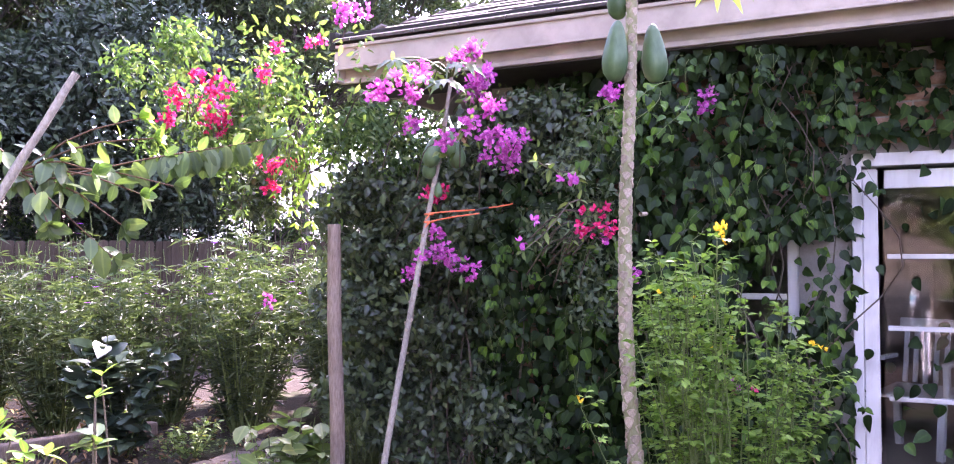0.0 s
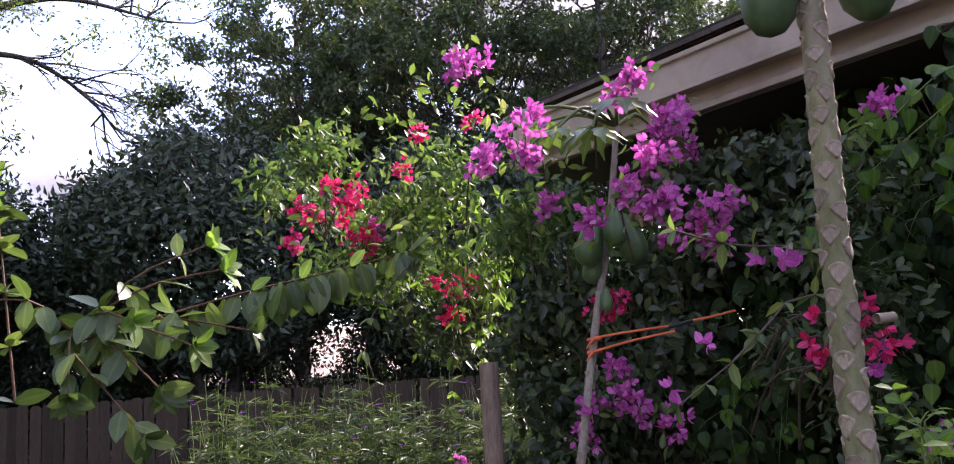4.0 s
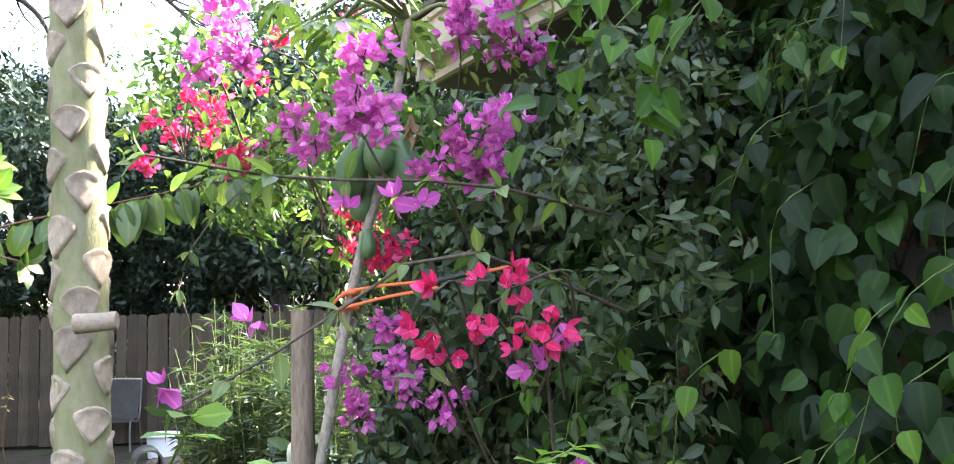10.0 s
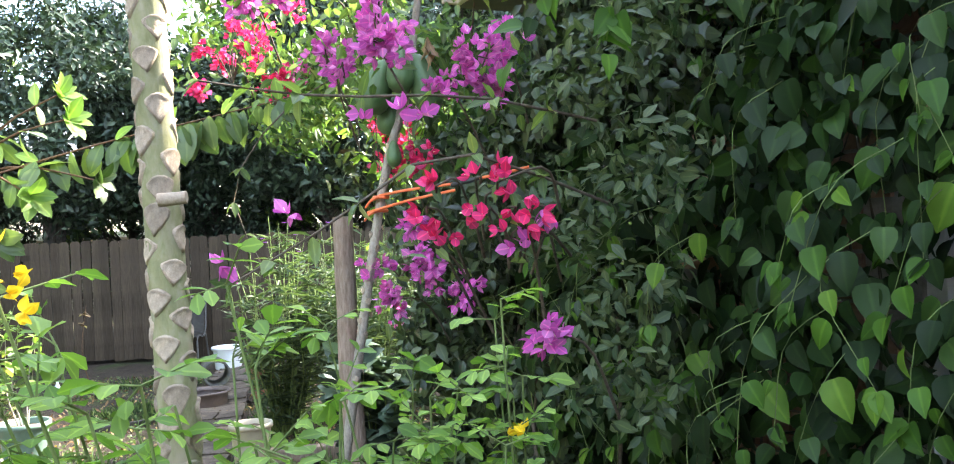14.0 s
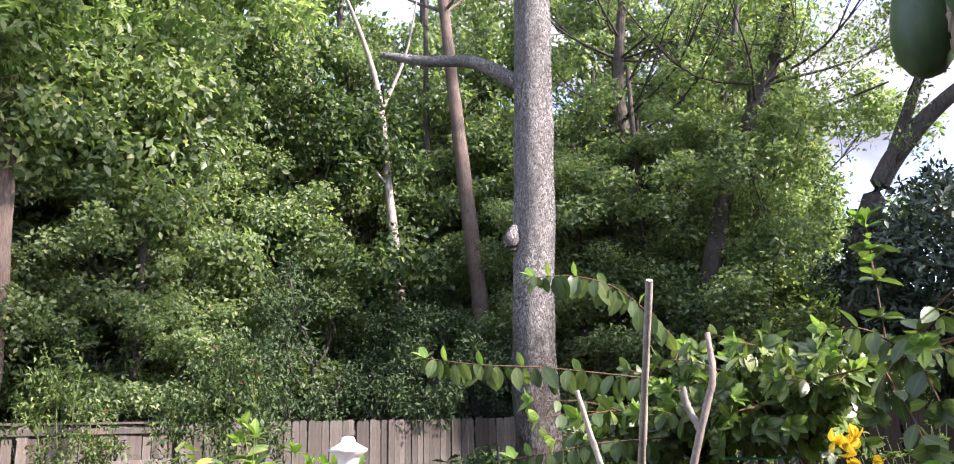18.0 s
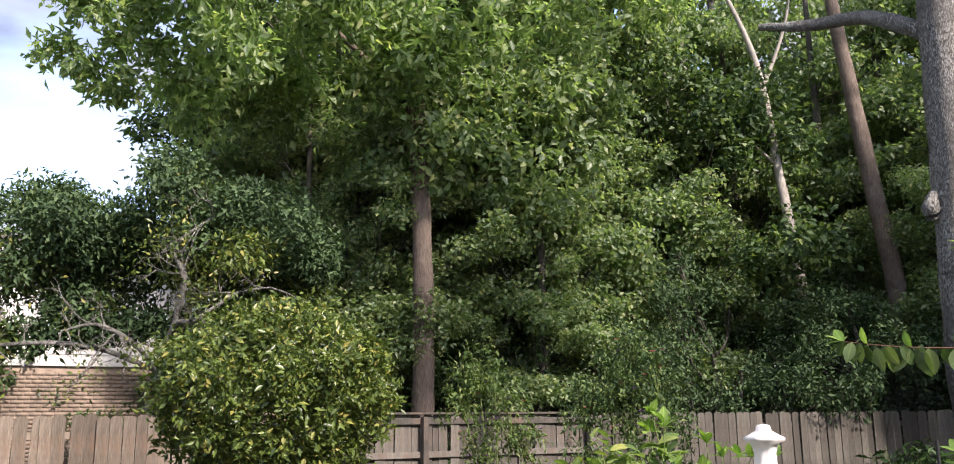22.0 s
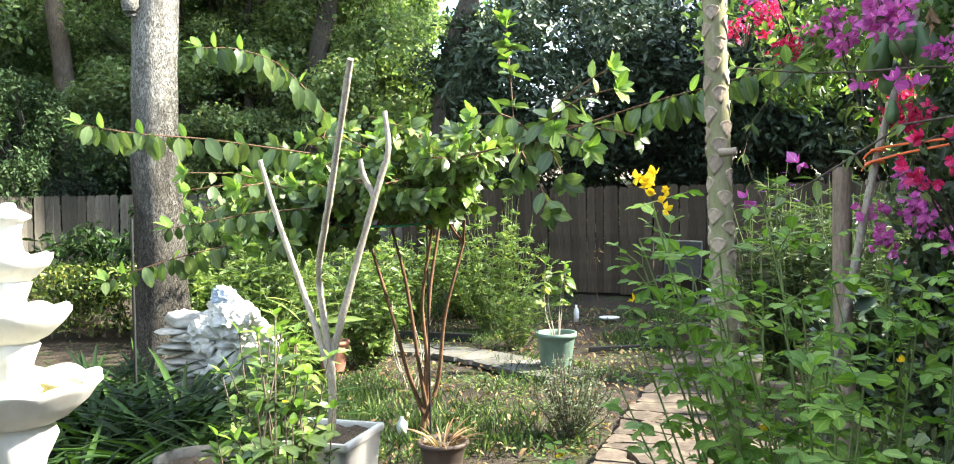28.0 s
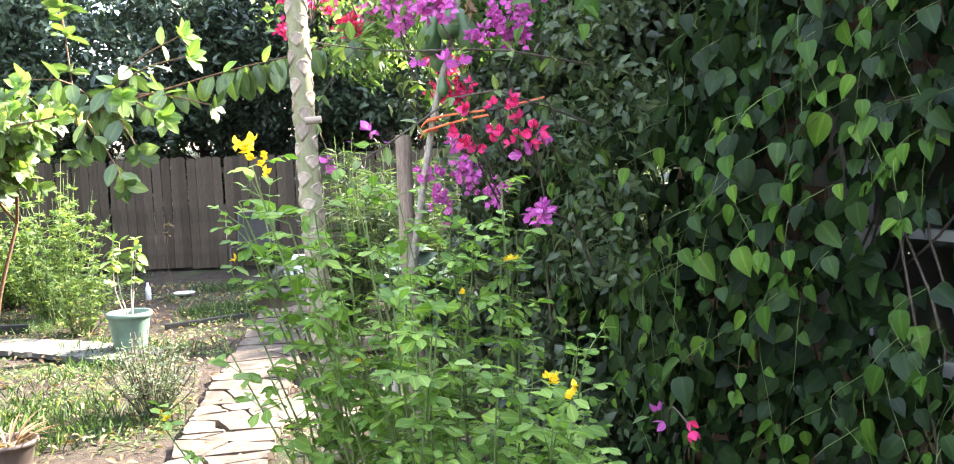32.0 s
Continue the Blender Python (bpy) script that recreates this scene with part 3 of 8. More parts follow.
class Leaves:
    """Many single leaves gathered for one mesh. rich: eight triangles each and curved; otherwise two."""

    def __init__(self, shape=OVAL, rich=True, fold=0.25, curl=0.25):
        self.shape, self.rich, self.fold, self.curl = shape, rich, fold, curl
        self.P, self.D, self.N, self.L = [], [], [], []

    def add(self, P, D, N, L):
        P = np.atleast_2d(np.asarray(P, float))
        self.P.append(P)
        self.D.append(np.broadcast_to(np.asarray(D, float), P.shape))
        self.N.append(np.broadcast_to(np.asarray(N, float), P.shape))
        self.L.append(np.broadcast_to(np.asarray(L, float), (len(P),)))

    def count(self):
        return sum(len(p) for p in self.P)

    def mesh(self, name, mat, parent=None, label=""):
        P, D, N, L = np.vstack(self.P), np.vstack(self.D), np.vstack(self.N), np.concatenate(self.L)
        D = D / (np.linalg.norm(D, axis=1)[:, None] + 1e-9)
        N = N - (N * D).sum(1)[:, None] * D
        N = N / (np.linalg.norm(N, axis=1)[:, None] + 1e-9)
        S = np.cross(D, N)
        n = len(P)

        def at(u, w, h):
            return P + L[:, None] * (u * D + w * S + (h - self.curl * u * u) * N)

        if self.rich:
            rows = self.shape
            V = []
            for u, w in rows:
                V += [at(u, -w, self.fold * w), at(u, 0, 0), at(u, w, self.fold * w)]
            k = len(V)
            V = np.stack(V, 1).reshape(-1, 3)
            T = []
            for i in range(len(rows) - 1):
                a, b = 3 * i, 3 * i + 3
                if i < len(rows) - 2:
                    T += [(a, a + 1, b + 1, b), (a + 1, a + 2, b + 2, b + 1)]
                else:
                    T += [(a, a + 1, b + 1, b), (a + 1, a + 2, b + 2, b + 1)]
            F = (np.arange(n)[:, None, None] * k + np.array(T)[None]).reshape(-1, 4)
        else:
            w = max(q for _, q in self.shape)
            V = np.stack([at(0, 0, 0), at(0.45, w, self.fold * w), at(1, 0, 0), at(0.45, -w, self.fold * w)], 1).reshape(-1, 3)
            F = (np.arange(n)[:, None, None] * 4 + np.array([[(0, 1, 2), (0, 2, 3)]])).reshape(-1, 3)
        o = mesh_np(name, V, F, mat, parent, False, label)
        if self.rich:
            rib = o.data.attributes.new("rib", "FLOAT", "POINT")
            rib.data.foreach_set("value", np.tile(np.array([0, 1, 0], np.float32), len(V) // 3))
        return o


def singles(lv, name, mat, parent, count, inside, rng):
    """Takes up to count leaves of lv that pass inside(place) out of it and builds each as an object of its own."""
    P, D, N, L = np.vstack(lv.P), np.vstack(lv.D), np.vstack(lv.N), np.concatenate(lv.L)
    ok = np.array([i for i in range(len(P)) if inside(P[i])], int)
    pick = rng.permutation(ok)[:count]
    for i in pick:
        one = Leaves(lv.shape, True, lv.fold * rng.uniform(0.5, 1.6), lv.curl * rng.uniform(0.3, 1.9))
        one.add((0, 0, 0), D[i], N[i], L[i])
        o = one.mesh(name, mat, parent)
        o.location = P[i]
    keep = np.ones(len(P), bool)
    keep[pick] = False
    lv.P, lv.D, lv.N, lv.L = [P[keep]], [D[keep]], [N[keep]], [L[keep]]


def unit(n, rng):
    v = rng.normal(size=(n, 3))
    return v / np.linalg.norm(v, axis=1)[:, None]


def cloud(lv, centre, radii, n, size, rng, up=0.5, shell=0.55, droop=0.0):
    """Leaves spread through a lump of foliage, thickest towards its skin."""
    v = unit(n, rng)
    r = shell + (1 - shell) * rng.random(n) ** 0.5
    r *= 1 + 0.18 * rng.normal(size=n)
    P = np.asarray(centre) + v * r[:, None] * np.asarray(radii)
    N = v * 0.7 + unit(n, rng) * 0.7 + np.array([0, 0, up])
    D = v * 0.5 + unit(n, rng) + np.array([0, 0, -droop])
    lv.add(P, D, N, size * rng.uniform(0.65, 1.3, n))


def sprig(lv, soup, points, pairs, size, rng, radius=0.006, droop=0.3, tip=4, flat=False, start=0.15, young=None):
    """A twig with leaves in pairs along it and a tuft at its end."""
    c = soup.tube(points, [radius, radius * 0.5], 5, max(4, 2 * len(points)))
    d = np.gradient(c, axis=0)
    d /= np.linalg.norm(d, axis=1)[:, None] + 1e-9
    for i in range(pairs):
        u = start + (1 - start) * (i + rng.uniform(-0.2, 0.2)) / max(pairs, 1)
        j = min(int(max(u, 0) * (len(c) - 1)), len(c) - 1)
        side = np.cross(d[j], (0, 0, 1))
        side /= np.linalg.norm(side) + 1e-9
        if not flat and i % 2:
            side = np.cross(side, d[j])
        for s in (-1, 1):
            D = s * side + 0.45 * d[j] + np.array([0, 0, -droop]) + 0.25 * rng.normal(size=3)
            lv.add(c[j], D, np.array([0, 0, 1.0]) + 0.35 * rng.normal(size=3), size * rng.uniform(0.7, 1.2))
    for k in range(tip):
        a = 2 * math.pi * k / max(tip, 1) + rng.uniform(-0.4, 0.4)
        side = np.cross(d[-1], (0.3, 0.2, 1))
        side /= np.linalg.norm(side) + 1e-9
        other = np.cross(side, d[-1])
        (young or lv).add(c[-1], d[-1] * 0.9 + 0.8 * (math.cos(a) * side + math.sin(a) * other), d[-1] + np.array([0, 0, 0.5]), size * rng.uniform(0.6, 0.95))


def pol(az, d, z=0.0):
    """A place by its bearing to the left of north and distance from the middle of the terrace."""
    return (0.3 - d * math.sin(radians(az)), 0.7 + d * math.cos(radians(az)), z)


# ---- ground ----
def build_ground():
    ax = np.unique(np.round(np.concatenate([np.linspace(-9, 5, 113), -9 - np.geomspace(0.3, 900, 26), 5 + np.geomspace(0.3, 900, 26)]), 3))
    ay = np.unique(np.round(np.concatenate([np.linspace(-3, 15, 145), -3 - np.geomspace(0.3, 900, 26), 15 + np.geomspace(0.3, 900, 26)]), 3))
    V = []
    for y in ay:
        for x in ax:
            near = max(0.0, 1 - max(abs(x + 2) - 8, abs(y - 6) - 9, 0) / 6)
            V.append((x, y, -0.03 + near * (0.03 * noise.noise((x * 0.7, y * 0.7, 0)) + 0.012 * noise.noise((x * 4, y * 4, 3)))))
    i, k = np.meshgrid(np.arange(len(ay) - 1), np.arange(len(ax) - 1), indexing="ij")
    w = len(ax)
    F = np.stack([i * w + k, i * w + k + 1, (i + 1) * w + k + 1, (i + 1) * w + k], -1).reshape(-1, 4)
    tagged(mesh_np("ground", V, F, M["ground"], None, True), "bare soil with leaf litter and patchy lawn", "ground", "", "structure")


build_ground()

# ---- house ----
U2, N2, W0 = Vector((-0.385, 0.923, 0)), Vector((-0.923, -0.385, 0)), Vector((0.264, 4.83, 0))
HOUSE = Matrix.Translation(W0) @ Matrix(((U2.x, N2.x, 0, 0), (U2.y, N2.y, 0, 0), (0, 0, 1, 0), (0, 0, 0, 1)))
# house axes: x along the eave towards its end (0), y outwards to the garden (wall at -0.5), z up


def hpos(s, o, z=0.0):
    return tuple(HOUSE @ Vector((s, o, z)))


def build_house():
    h = thing("house", "brick house with a shingled roof, its wall hung with vines", "house")
    h.matrix_basis = HOUSE
    door0, door1, win0, win1 = -4.75, -3.0, -2.72, -1.86
    for a, b, z0, z1 in ((-0.8, win1, 0, 2.7), (win1, win0, 0, 0.92), (win1, win0, 1.78, 2.7), (win0, door1, 0, 2.7), (door1, door0, 2.14, 2.7), (door0, -9.0, 0, 2.7)):
        boxed("wall", (a - b, 0.22, z1 - z0), ((a + b) / 2, -0.61, (z0 + z1) / 2), M["mortar"], h, bevel=0)
    boxed("wall", (0.22, 7.0, 2.7), (-0.91, -4.22, 1.35), M["mortar"], h, bevel=0)
    boxed("wall", (0.22, 7.0, 2.7), (-8.9, -4.22, 1.35), M["mortar"], h, bevel=0)
    boxed("wall", (8.2, 0.22, 2.7), (-4.9, -7.8, 1.35), M["mortar"], h, bevel=0)
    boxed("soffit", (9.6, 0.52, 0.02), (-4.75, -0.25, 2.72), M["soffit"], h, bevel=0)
    boxed("ceiling", (8.0, 7.0, 0.04), (-4.9, -4.2, 2.66), M["white_paint"], h, bevel=0)
    boxed("fascia", (9.6, 0.03, 0.20), (-4.78, 0.0, 2.82), M["fascia"], h, bevel=0.004)
    boxed("fascia", (0.03, 8.0, 0.20), (0.03, -3.9, 2.82), M["fascia"], h, bevel=0.004)
    gutter = boxed("gutter", (9.55, 0.085, 0.135), (-4.76, 0.058, 2.875), M["fascia"], h, bevel=0.012)
    boxed("lip", (9.57, 0.022, 0.022), (-4.76, 0.108, 2.945), M["fascia"], gutter, bevel=0.005)
    boxed("lip", (9.57, 0.018, 0.016), (-4.76, 0.098, 2.806), M["fascia"], gutter, bevel=0.004)
    boxed("trim", (9.55, 0.02, 0.03), (-4.76, 0.026, 2.735), M["fascia"], gutter, bevel=0.004)
    boxed("drip_edge", (9.7, 0.05, 0.07), (-4.75, 0.03, 3.01), M["dark_trim"], h, bevel=0.004)
    boxed("drip_edge", (0.05, 8.0, 0.12), (0.06, -3.9, 2.99), M["dark_trim"], h, bevel=0.004)
    # hipped roof: four slopes with rows of shingles
    pitch = math.tan(radians(24))
    V = [(0.1, 0.1, 2.98), (-9.6, 0.1, 2.98), (-9.6, -8.3, 2.98), (0.1, -8.3, 2.98), (-4.1, -4.1, 2.98 + 4.2 * pitch), (-5.4, -4.1, 2.98 + 4.2 * pitch)]
    bm = bmesh.new()
    vs = [bm.verts.new(v) for v in V]
    for f in ((0, 1, 5, 4), (1, 2, 5), (2, 3, 4, 5), (3, 0, 4), (3, 2, 1, 0)):
        bm.faces.new([vs[i] for i in f])
    roof = part("roof", bm, M["shingle"], h)
    rows, rng = 26, np.random.default_rng(3)
    sh = bpy.data.meshes.new("shingle")
    b2 = box(bmesh.new(), (0.30, 0.19, 0.018))
    b2.to_mesh(sh)
    b2.free()
    sh.materials.append(M["shingle"])
    rest = Soup()
    cube = np.array([(x, y, z) for x in (-0.5, 0.5) for y in (-0.5, 0.5) for z in (-0.5, 0.5)])
    faces = np.array([(0, 1, 3, 2), (4, 6, 7, 5), (0, 4, 5, 1), (2, 3, 7, 6), (0, 2, 6, 4), (1, 5, 7, 3)])
    made = 0
    for r in range(rows):
        up = r * 0.165
        s0, s1 = 0.05 - up * 0.92, -9.5 + up * 0.92
        y, z = 0.05 - up * math.cos(radians(24)), 3.0 + up * math.sin(radians(24))
        s = s0 - rng.uniform(0, 0.15)
        while s > s1 + 0.2:
            m = pose(s - 0.15, y, z + 0.012 + rng.uniform(0, 0.006), -21 + rng.uniform(-1, 1), 0, rng.uniform(-1, 1))
            if made < 280 and s > -4.5:
                o = new("shingle", sh)
                o.parent, o.matrix_basis = roof, m
                made += 1
            else:
                w = np.array([m @ Vector(c * (0.30, 0.19, 0.018)) for c in cube])
                rest.add(w, faces)
            s -= 0.31
    for r in range(rows):  # the hip end
        up = r * 0.165
        x, z = 0.05 - up * math.cos(radians(24)), 3.0 + up * math.sin(radians(24))
        y = 0.05 - up * 0.92
        while y > -8.1 + up * 0.92:
            m = pose(x, y - 0.15, z + 0.012 + rng.uniform(0, 0.006), 0, 0, 90) @ pose(0, 0, 0, 21, 0, 0)
            rest.add(np.array([m @ Vector(c * (0.30, 0.19, 0.018)) for c in cube]), faces)
            y -= 0.31
    o = rest.mesh("shingles", M["shingle"], roof, False)
    o["kind"] = "stuff"
    # facing bricks of the garden wall
    br = bpy.data.meshes.new("brick")
    b3 = box(bmesh.new(), (0.205, 0.02, 0.062), bevel=0)
    b3.to_mesh(br)
    b3.free()
    br.materials.append(M["brick"])
    made, rest = 0, Soup()
    for r in range(35):
        z = 0.05 + r * 0.075
        s = -0.92 - (0.11 if r % 2 else 0)
        while s > -5.6:
            inside = (win0 - 0.16 < s < win1 + 0.16 and 0.84 < z < 1.86) or (door0 - 0.16 < s < door1 + 0.16 and z < 2.22)
            if not inside:
                if made < 300 and -3.0 < s < -1.2 and 0.5 < z < 2.3:
                    o = new("brick", br)
                    o.parent, o.location = h, (s, -0.494, z)
                    made += 1
                else:
                    rest.add(cube * (0.205, 0.02, 0.062) + (s, -0.494, z), faces)
            s -= 0.217
    rest.mesh("bricks", M["brick"], h, False)["kind"] = "stuff"
    # window
    win = boxed("window", (win1 - win0 + 0.1, 0.05, 0.07), ((win0 + win1) / 2, -0.50, 0.91), M["white_paint"], h, label="white painted window behind the vines")
    mid = (win0 + win1) / 2
    boxed("frame", (0.07, 0.06, 0.86), (win0 + 0.03, -0.55, 1.35), M["white_paint"], win)
    boxed("frame", (0.07, 0.06, 0.86), (win1 - 0.03, -0.55, 1.35), M["white_paint"], win)
    boxed("frame", (win1 - win0, 0.06, 0.07), (mid, -0.55, 1.745), M["white_paint"], win)
    boxed("muntin", (win1 - win0 - 0.14, 0.04, 0.035), (mid, -0.56, 1.35), M["white_paint"], win)
    boxed("pane", (win1 - win0 - 0.1, 0.008, 0.80), (mid, -0.58, 1.35), M["glass"], win, bevel=0).visible_shadow = False
    boxed("floor", (7.9, 7.0, 0.2), (-4.9, -4.25, 0.1), M["fascia"], h, bevel=0)
    # unseen added wing closing the terrace's far side, cutting sky light on the vine
    boxed("wall", (0.22, 9.0, 2.7), (-8.6, 4.0, 1.35), M["mortar"], h, bevel=0)
    boxed("fascia", (0.04, 9.4, 0.20), (-8.1, 4.0, 2.82), M["fascia"], h, bevel=0.004)
    bm = bmesh.new()
    vs = [bm.verts.new(v) for v in ((-8.0, -0.6, 2.92), (-8.0, 8.8, 2.92), (-12.2, 8.8, 4.8), (-12.2, -0.6, 4.8), (-12.2, -0.6, 2.9), (-12.2, 8.8, 2.9))]
    for f in ((0, 1, 2, 3), (0, 3, 4), (1, 5, 2), (2, 5, 4, 3), (0, 4, 5, 1)):
        bm.faces.new([vs[i] for i in f])
    bmesh.ops.recalc_face_normals(bm, faces=bm.faces)
    part("roof", bm, M["shingle"], h)
    # french door
    d = boxed("door", (0.05, 0.16, 2.12), (door1 - 0.026, -0.54, 1.06), M["white_paint"], h, label="white french door with glass panes")
    boxed("jamb", (0.075, 0.16, 2.12), (door0 + 0.04, -0.54, 1.06), M["white_paint"], d)
    boxed("head", (door1 - door0, 0.16, 0.07), ((door0 + door1) / 2, -0.545, 2.105), M["white_paint"], d)
    for lo in (door1 - 0.07, door1 - 0.09 - 0.80):
        hi = lo - 0.78
        boxed("stile", (0.075, 0.045, 2.06), (lo - 0.02, -0.55, 1.03), M["white_paint"], d)
        boxed("stile", (0.10, 0.045, 2.06), (hi + 0.05, -0.55, 1.03), M["white_paint"], d)
        boxed("rail", (0.60, 0.045, 0.16), ((lo + hi) / 2, -0.55, 0.10), M["white_paint"], d)
        boxed("rail", (0.60, 0.045, 0.10), ((lo + hi) / 2, -0.55, 2.0), M["white_paint"], d)
        for z in (0.42, 0.81, 1.19, 1.58):
            boxed("muntin", (0.58, 0.04, 0.025), ((lo + hi) / 2, -0.55, z), M["white_paint"], d, bevel=0.003)
        boxed("pane", (0.62, 0.008, 1.80), ((lo + hi) / 2, -0.565, 1.07), M["glass"], d, bevel=0).visible_shadow = False
    k = part("handle", box(bmesh.new(), (0.11, 0.02, 0.018), (door1 - 0.82, -0.50, 1.02), bevel=0.005), M["steel"], d, "brushed metal lever handle")
    return h


build_house()


# ---- fence ----
def picket_mesh(name, w, mat, h=1.80, ear=0.03):
    bm = bmesh.new()
    pts = [(-w / 2, 0), (w / 2, 0), (w / 2, h - ear), (w / 2 - ear, h), (-w / 2 + ear, h), (-w / 2, h - ear)]
    f = bm.faces.new([bm.verts.new((x, -0.008, z)) for x, z in pts])
    ex = bmesh.ops.extrude_face_region(bm, geom=[f])
    bmesh.ops.translate(bm, verts=[v for v in ex["geom"] if isinstance(v, bmesh.types.BMVert)], vec=(0, 0.016, 0))
    bmesh.ops.recalc_face_normals(bm, faces=bm.faces)
    me = bpy.data.meshes.new(name)
    bm.to_mesh(me)
    bm.free()
    me.materials.append(mat)
    return me


def build_fence(a, b, mat, label, rails_inside, seed, w=0.14):
    rng = np.random.default_rng(seed)
    a, b = Vector(a), Vector(b)
    d = b - a
    f = thing("fence", label, "fence", (a.x, a.y, 0), "garden fence", "", math.degrees(math.atan2(d.y, d.x)))
    n = int(d.length / (w + 0.006))
    me = picket_mesh("picket", w, mat)
    side = -1 if rails_inside else 1
    for i in range(n):
        o = new("picket", me)
        o.parent = f
        o.matrix_basis = pose((i + 0.5) * d.length / n, rng.normal() * 0.003, 0.02 + rng.normal() * 0.008, rng.normal() * 0.5, rng.normal() * 0.6, rng.normal() * 0.6)
    for z in (0.3, 0.78, 1.26, 1.72) if rails_inside else (0.3, 1.0, 1.6):
        boxed("rail", (d.length, 0.04, 0.085), (d.length / 2, side * 0.035, z), mat, f, bevel=0.005)
    if rails_inside:
        boxed("cap", (d.length, 0.12, 0.03), (d.length / 2, side * 0.01, 1.83), mat, f, bevel=0.004)
    k = max(1, round(d.length / 2.4))
    for i in range(k + 1):
        boxed("post", (0.09, 0.09, 1.78), (i * d.length / k, side * 0.10, 0.89), mat, f, bevel=0.006)
    return f


FENCE = [pol(135, 11.5), pol(98, 11.6), pol(74.5, 14.4), pol(57, 18.0), (-9.3, 14.2, 0), (9.0, 14.2, 0)]
build_fence(FENCE[0], FENCE[1], M["fence_warm"], "weathered brown-grey dog-ear board fence", False, 1, 0.14)
build_fence(FENCE[1], FENCE[2], M["fence_wood"], "weathered grey fence with its rails towards the garden", True, 2, 0.14)
build_fence(FENCE[2], FENCE[3], M["fence_grey"], "weathered grey-brown picket fence under dark shrubs", False, 3)
build_fence(FENCE[3], FENCE[4], M["fence_grey"], "weathered grey picket fence behind the oak", False, 4)
build_fence(FENCE[4], FENCE[5], M["fence_shaded"], "brown dog-ear picket fence, shade put into its dark wood", False, 5)


# ---- stone paths ----
def slab(name, outline, mat, parent, z=0.02, h=0.05, rng=RNG):
    bm = bmesh.new()
    c = np.mean(outline, 0)
    f = bm.faces.new([bm.verts.new((x, y, z + rng.normal() * 0.002)) for x, y in outline])
    r = bmesh.ops.inset_individual(bm, faces=[f], thickness=0.012, depth=0.007)
    low = [bm.verts.new((x, y, z - h)) for x, y in outline]
    ring = [v for v in bm.verts if abs(v.co.z - z) < 0.02 and any(abs(v.co.x - x) + abs(v.co.y - y) < 1e-6 for x, y in outline)]
    for i in range(len(low)):
        j = (i + 1) % len(low)
        bm.faces.new((ring[i], ring[j], low[j], low[i]))
    bmesh.ops.recalc_face_normals(bm, faces=bm.faces)
    return part(name, bm, mat, parent)


def build_path(line, width, mat, label, seed, name="garden_path"):
    """A flagged path: crooked cross joints, every second flag split in two."""
    rng = np.random.default_rng(seed)
    p = thing(name, label, "path", (0, 0, 0), "", "structure")
    n = int(sum(math.dist(line[i], line[i + 1]) for i in range(len(line) - 1)) / 0.26)
    c = spline([(x, y, 0) for x, y in line], n + 1)[:, :2]
    d = np.gradient(c, axis=0)
    d /= np.linalg.norm(d, axis=1)[:, None]
    s = np.stack([d[:, 1], -d[:, 0]], 1)
    L = c - s * width / 2 * (1 + 0.05 * rng.normal(size=(n + 1, 1))) + d * rng.uniform(-0.11, 0.11, (n + 1, 1))
    R = c + s * width / 2 * (1 + 0.05 * rng.normal(size=(n + 1, 1))) + d * rng.uniform(-0.11, 0.11, (n + 1, 1))
    g = 0.008
    for i in range(n):
        q = [L[i], R[i], R[i + 1], L[i + 1]]
        cut = rng.uniform(0.3, 0.7)
        tilt = rng.uniform(-0.16, 0.16)
        sets = [q]
        if rng.random() < 0.45:
            a, b = q[0] + (q[1] - q[0]) * (cut - tilt), q[3] + (q[2] - q[3]) * (cut + tilt)
            sets = [[q[0], a, b, q[3]], [a, q[1], q[2], b]]
        for o in sets:
            o = np.array(o)
            m = o.mean(0)
            o = m + (o - m) * (1 - 2 * g / np.maximum(np.linalg.norm(o - m, axis=1), 0.05))[:, None]
            ring = []
            for k in range(4):
                e, f = o[k], o[(k + 1) % 4]
                ring += [e + (f - e) * 0.08, e + (f - e) * 0.5 + rng.normal(size=2) * 0.014, e + (f - e) * 0.92]
            slab("flagstone", np.array(ring), mat, p, 0.02 + rng.uniform(0, 0.008), rng=rng)
    return p


build_path([(-1.35, 3.6), (-1.42, 4.7), (-1.72, 6.4), (-2.15, 9.0), (-2.55, 11.4), (-2.75, 13.6)], 0.62, M["stone"], "buff flagstone path with crooked joints", 11)
build_path([(-1.35, 5.75), (-0.6, 6.0), (0.1, 6.2), (0.9, 6.6)], 0.62, M["stone"], "short buff flagstone side path", 12)
build_path([(-2.9, 7.6), (-3.6, 7.9), (-4.6, 8.3), (-5.6, 8.2)], 0.55, M["slate"], "grey stepping-stone path across the lawn", 13)


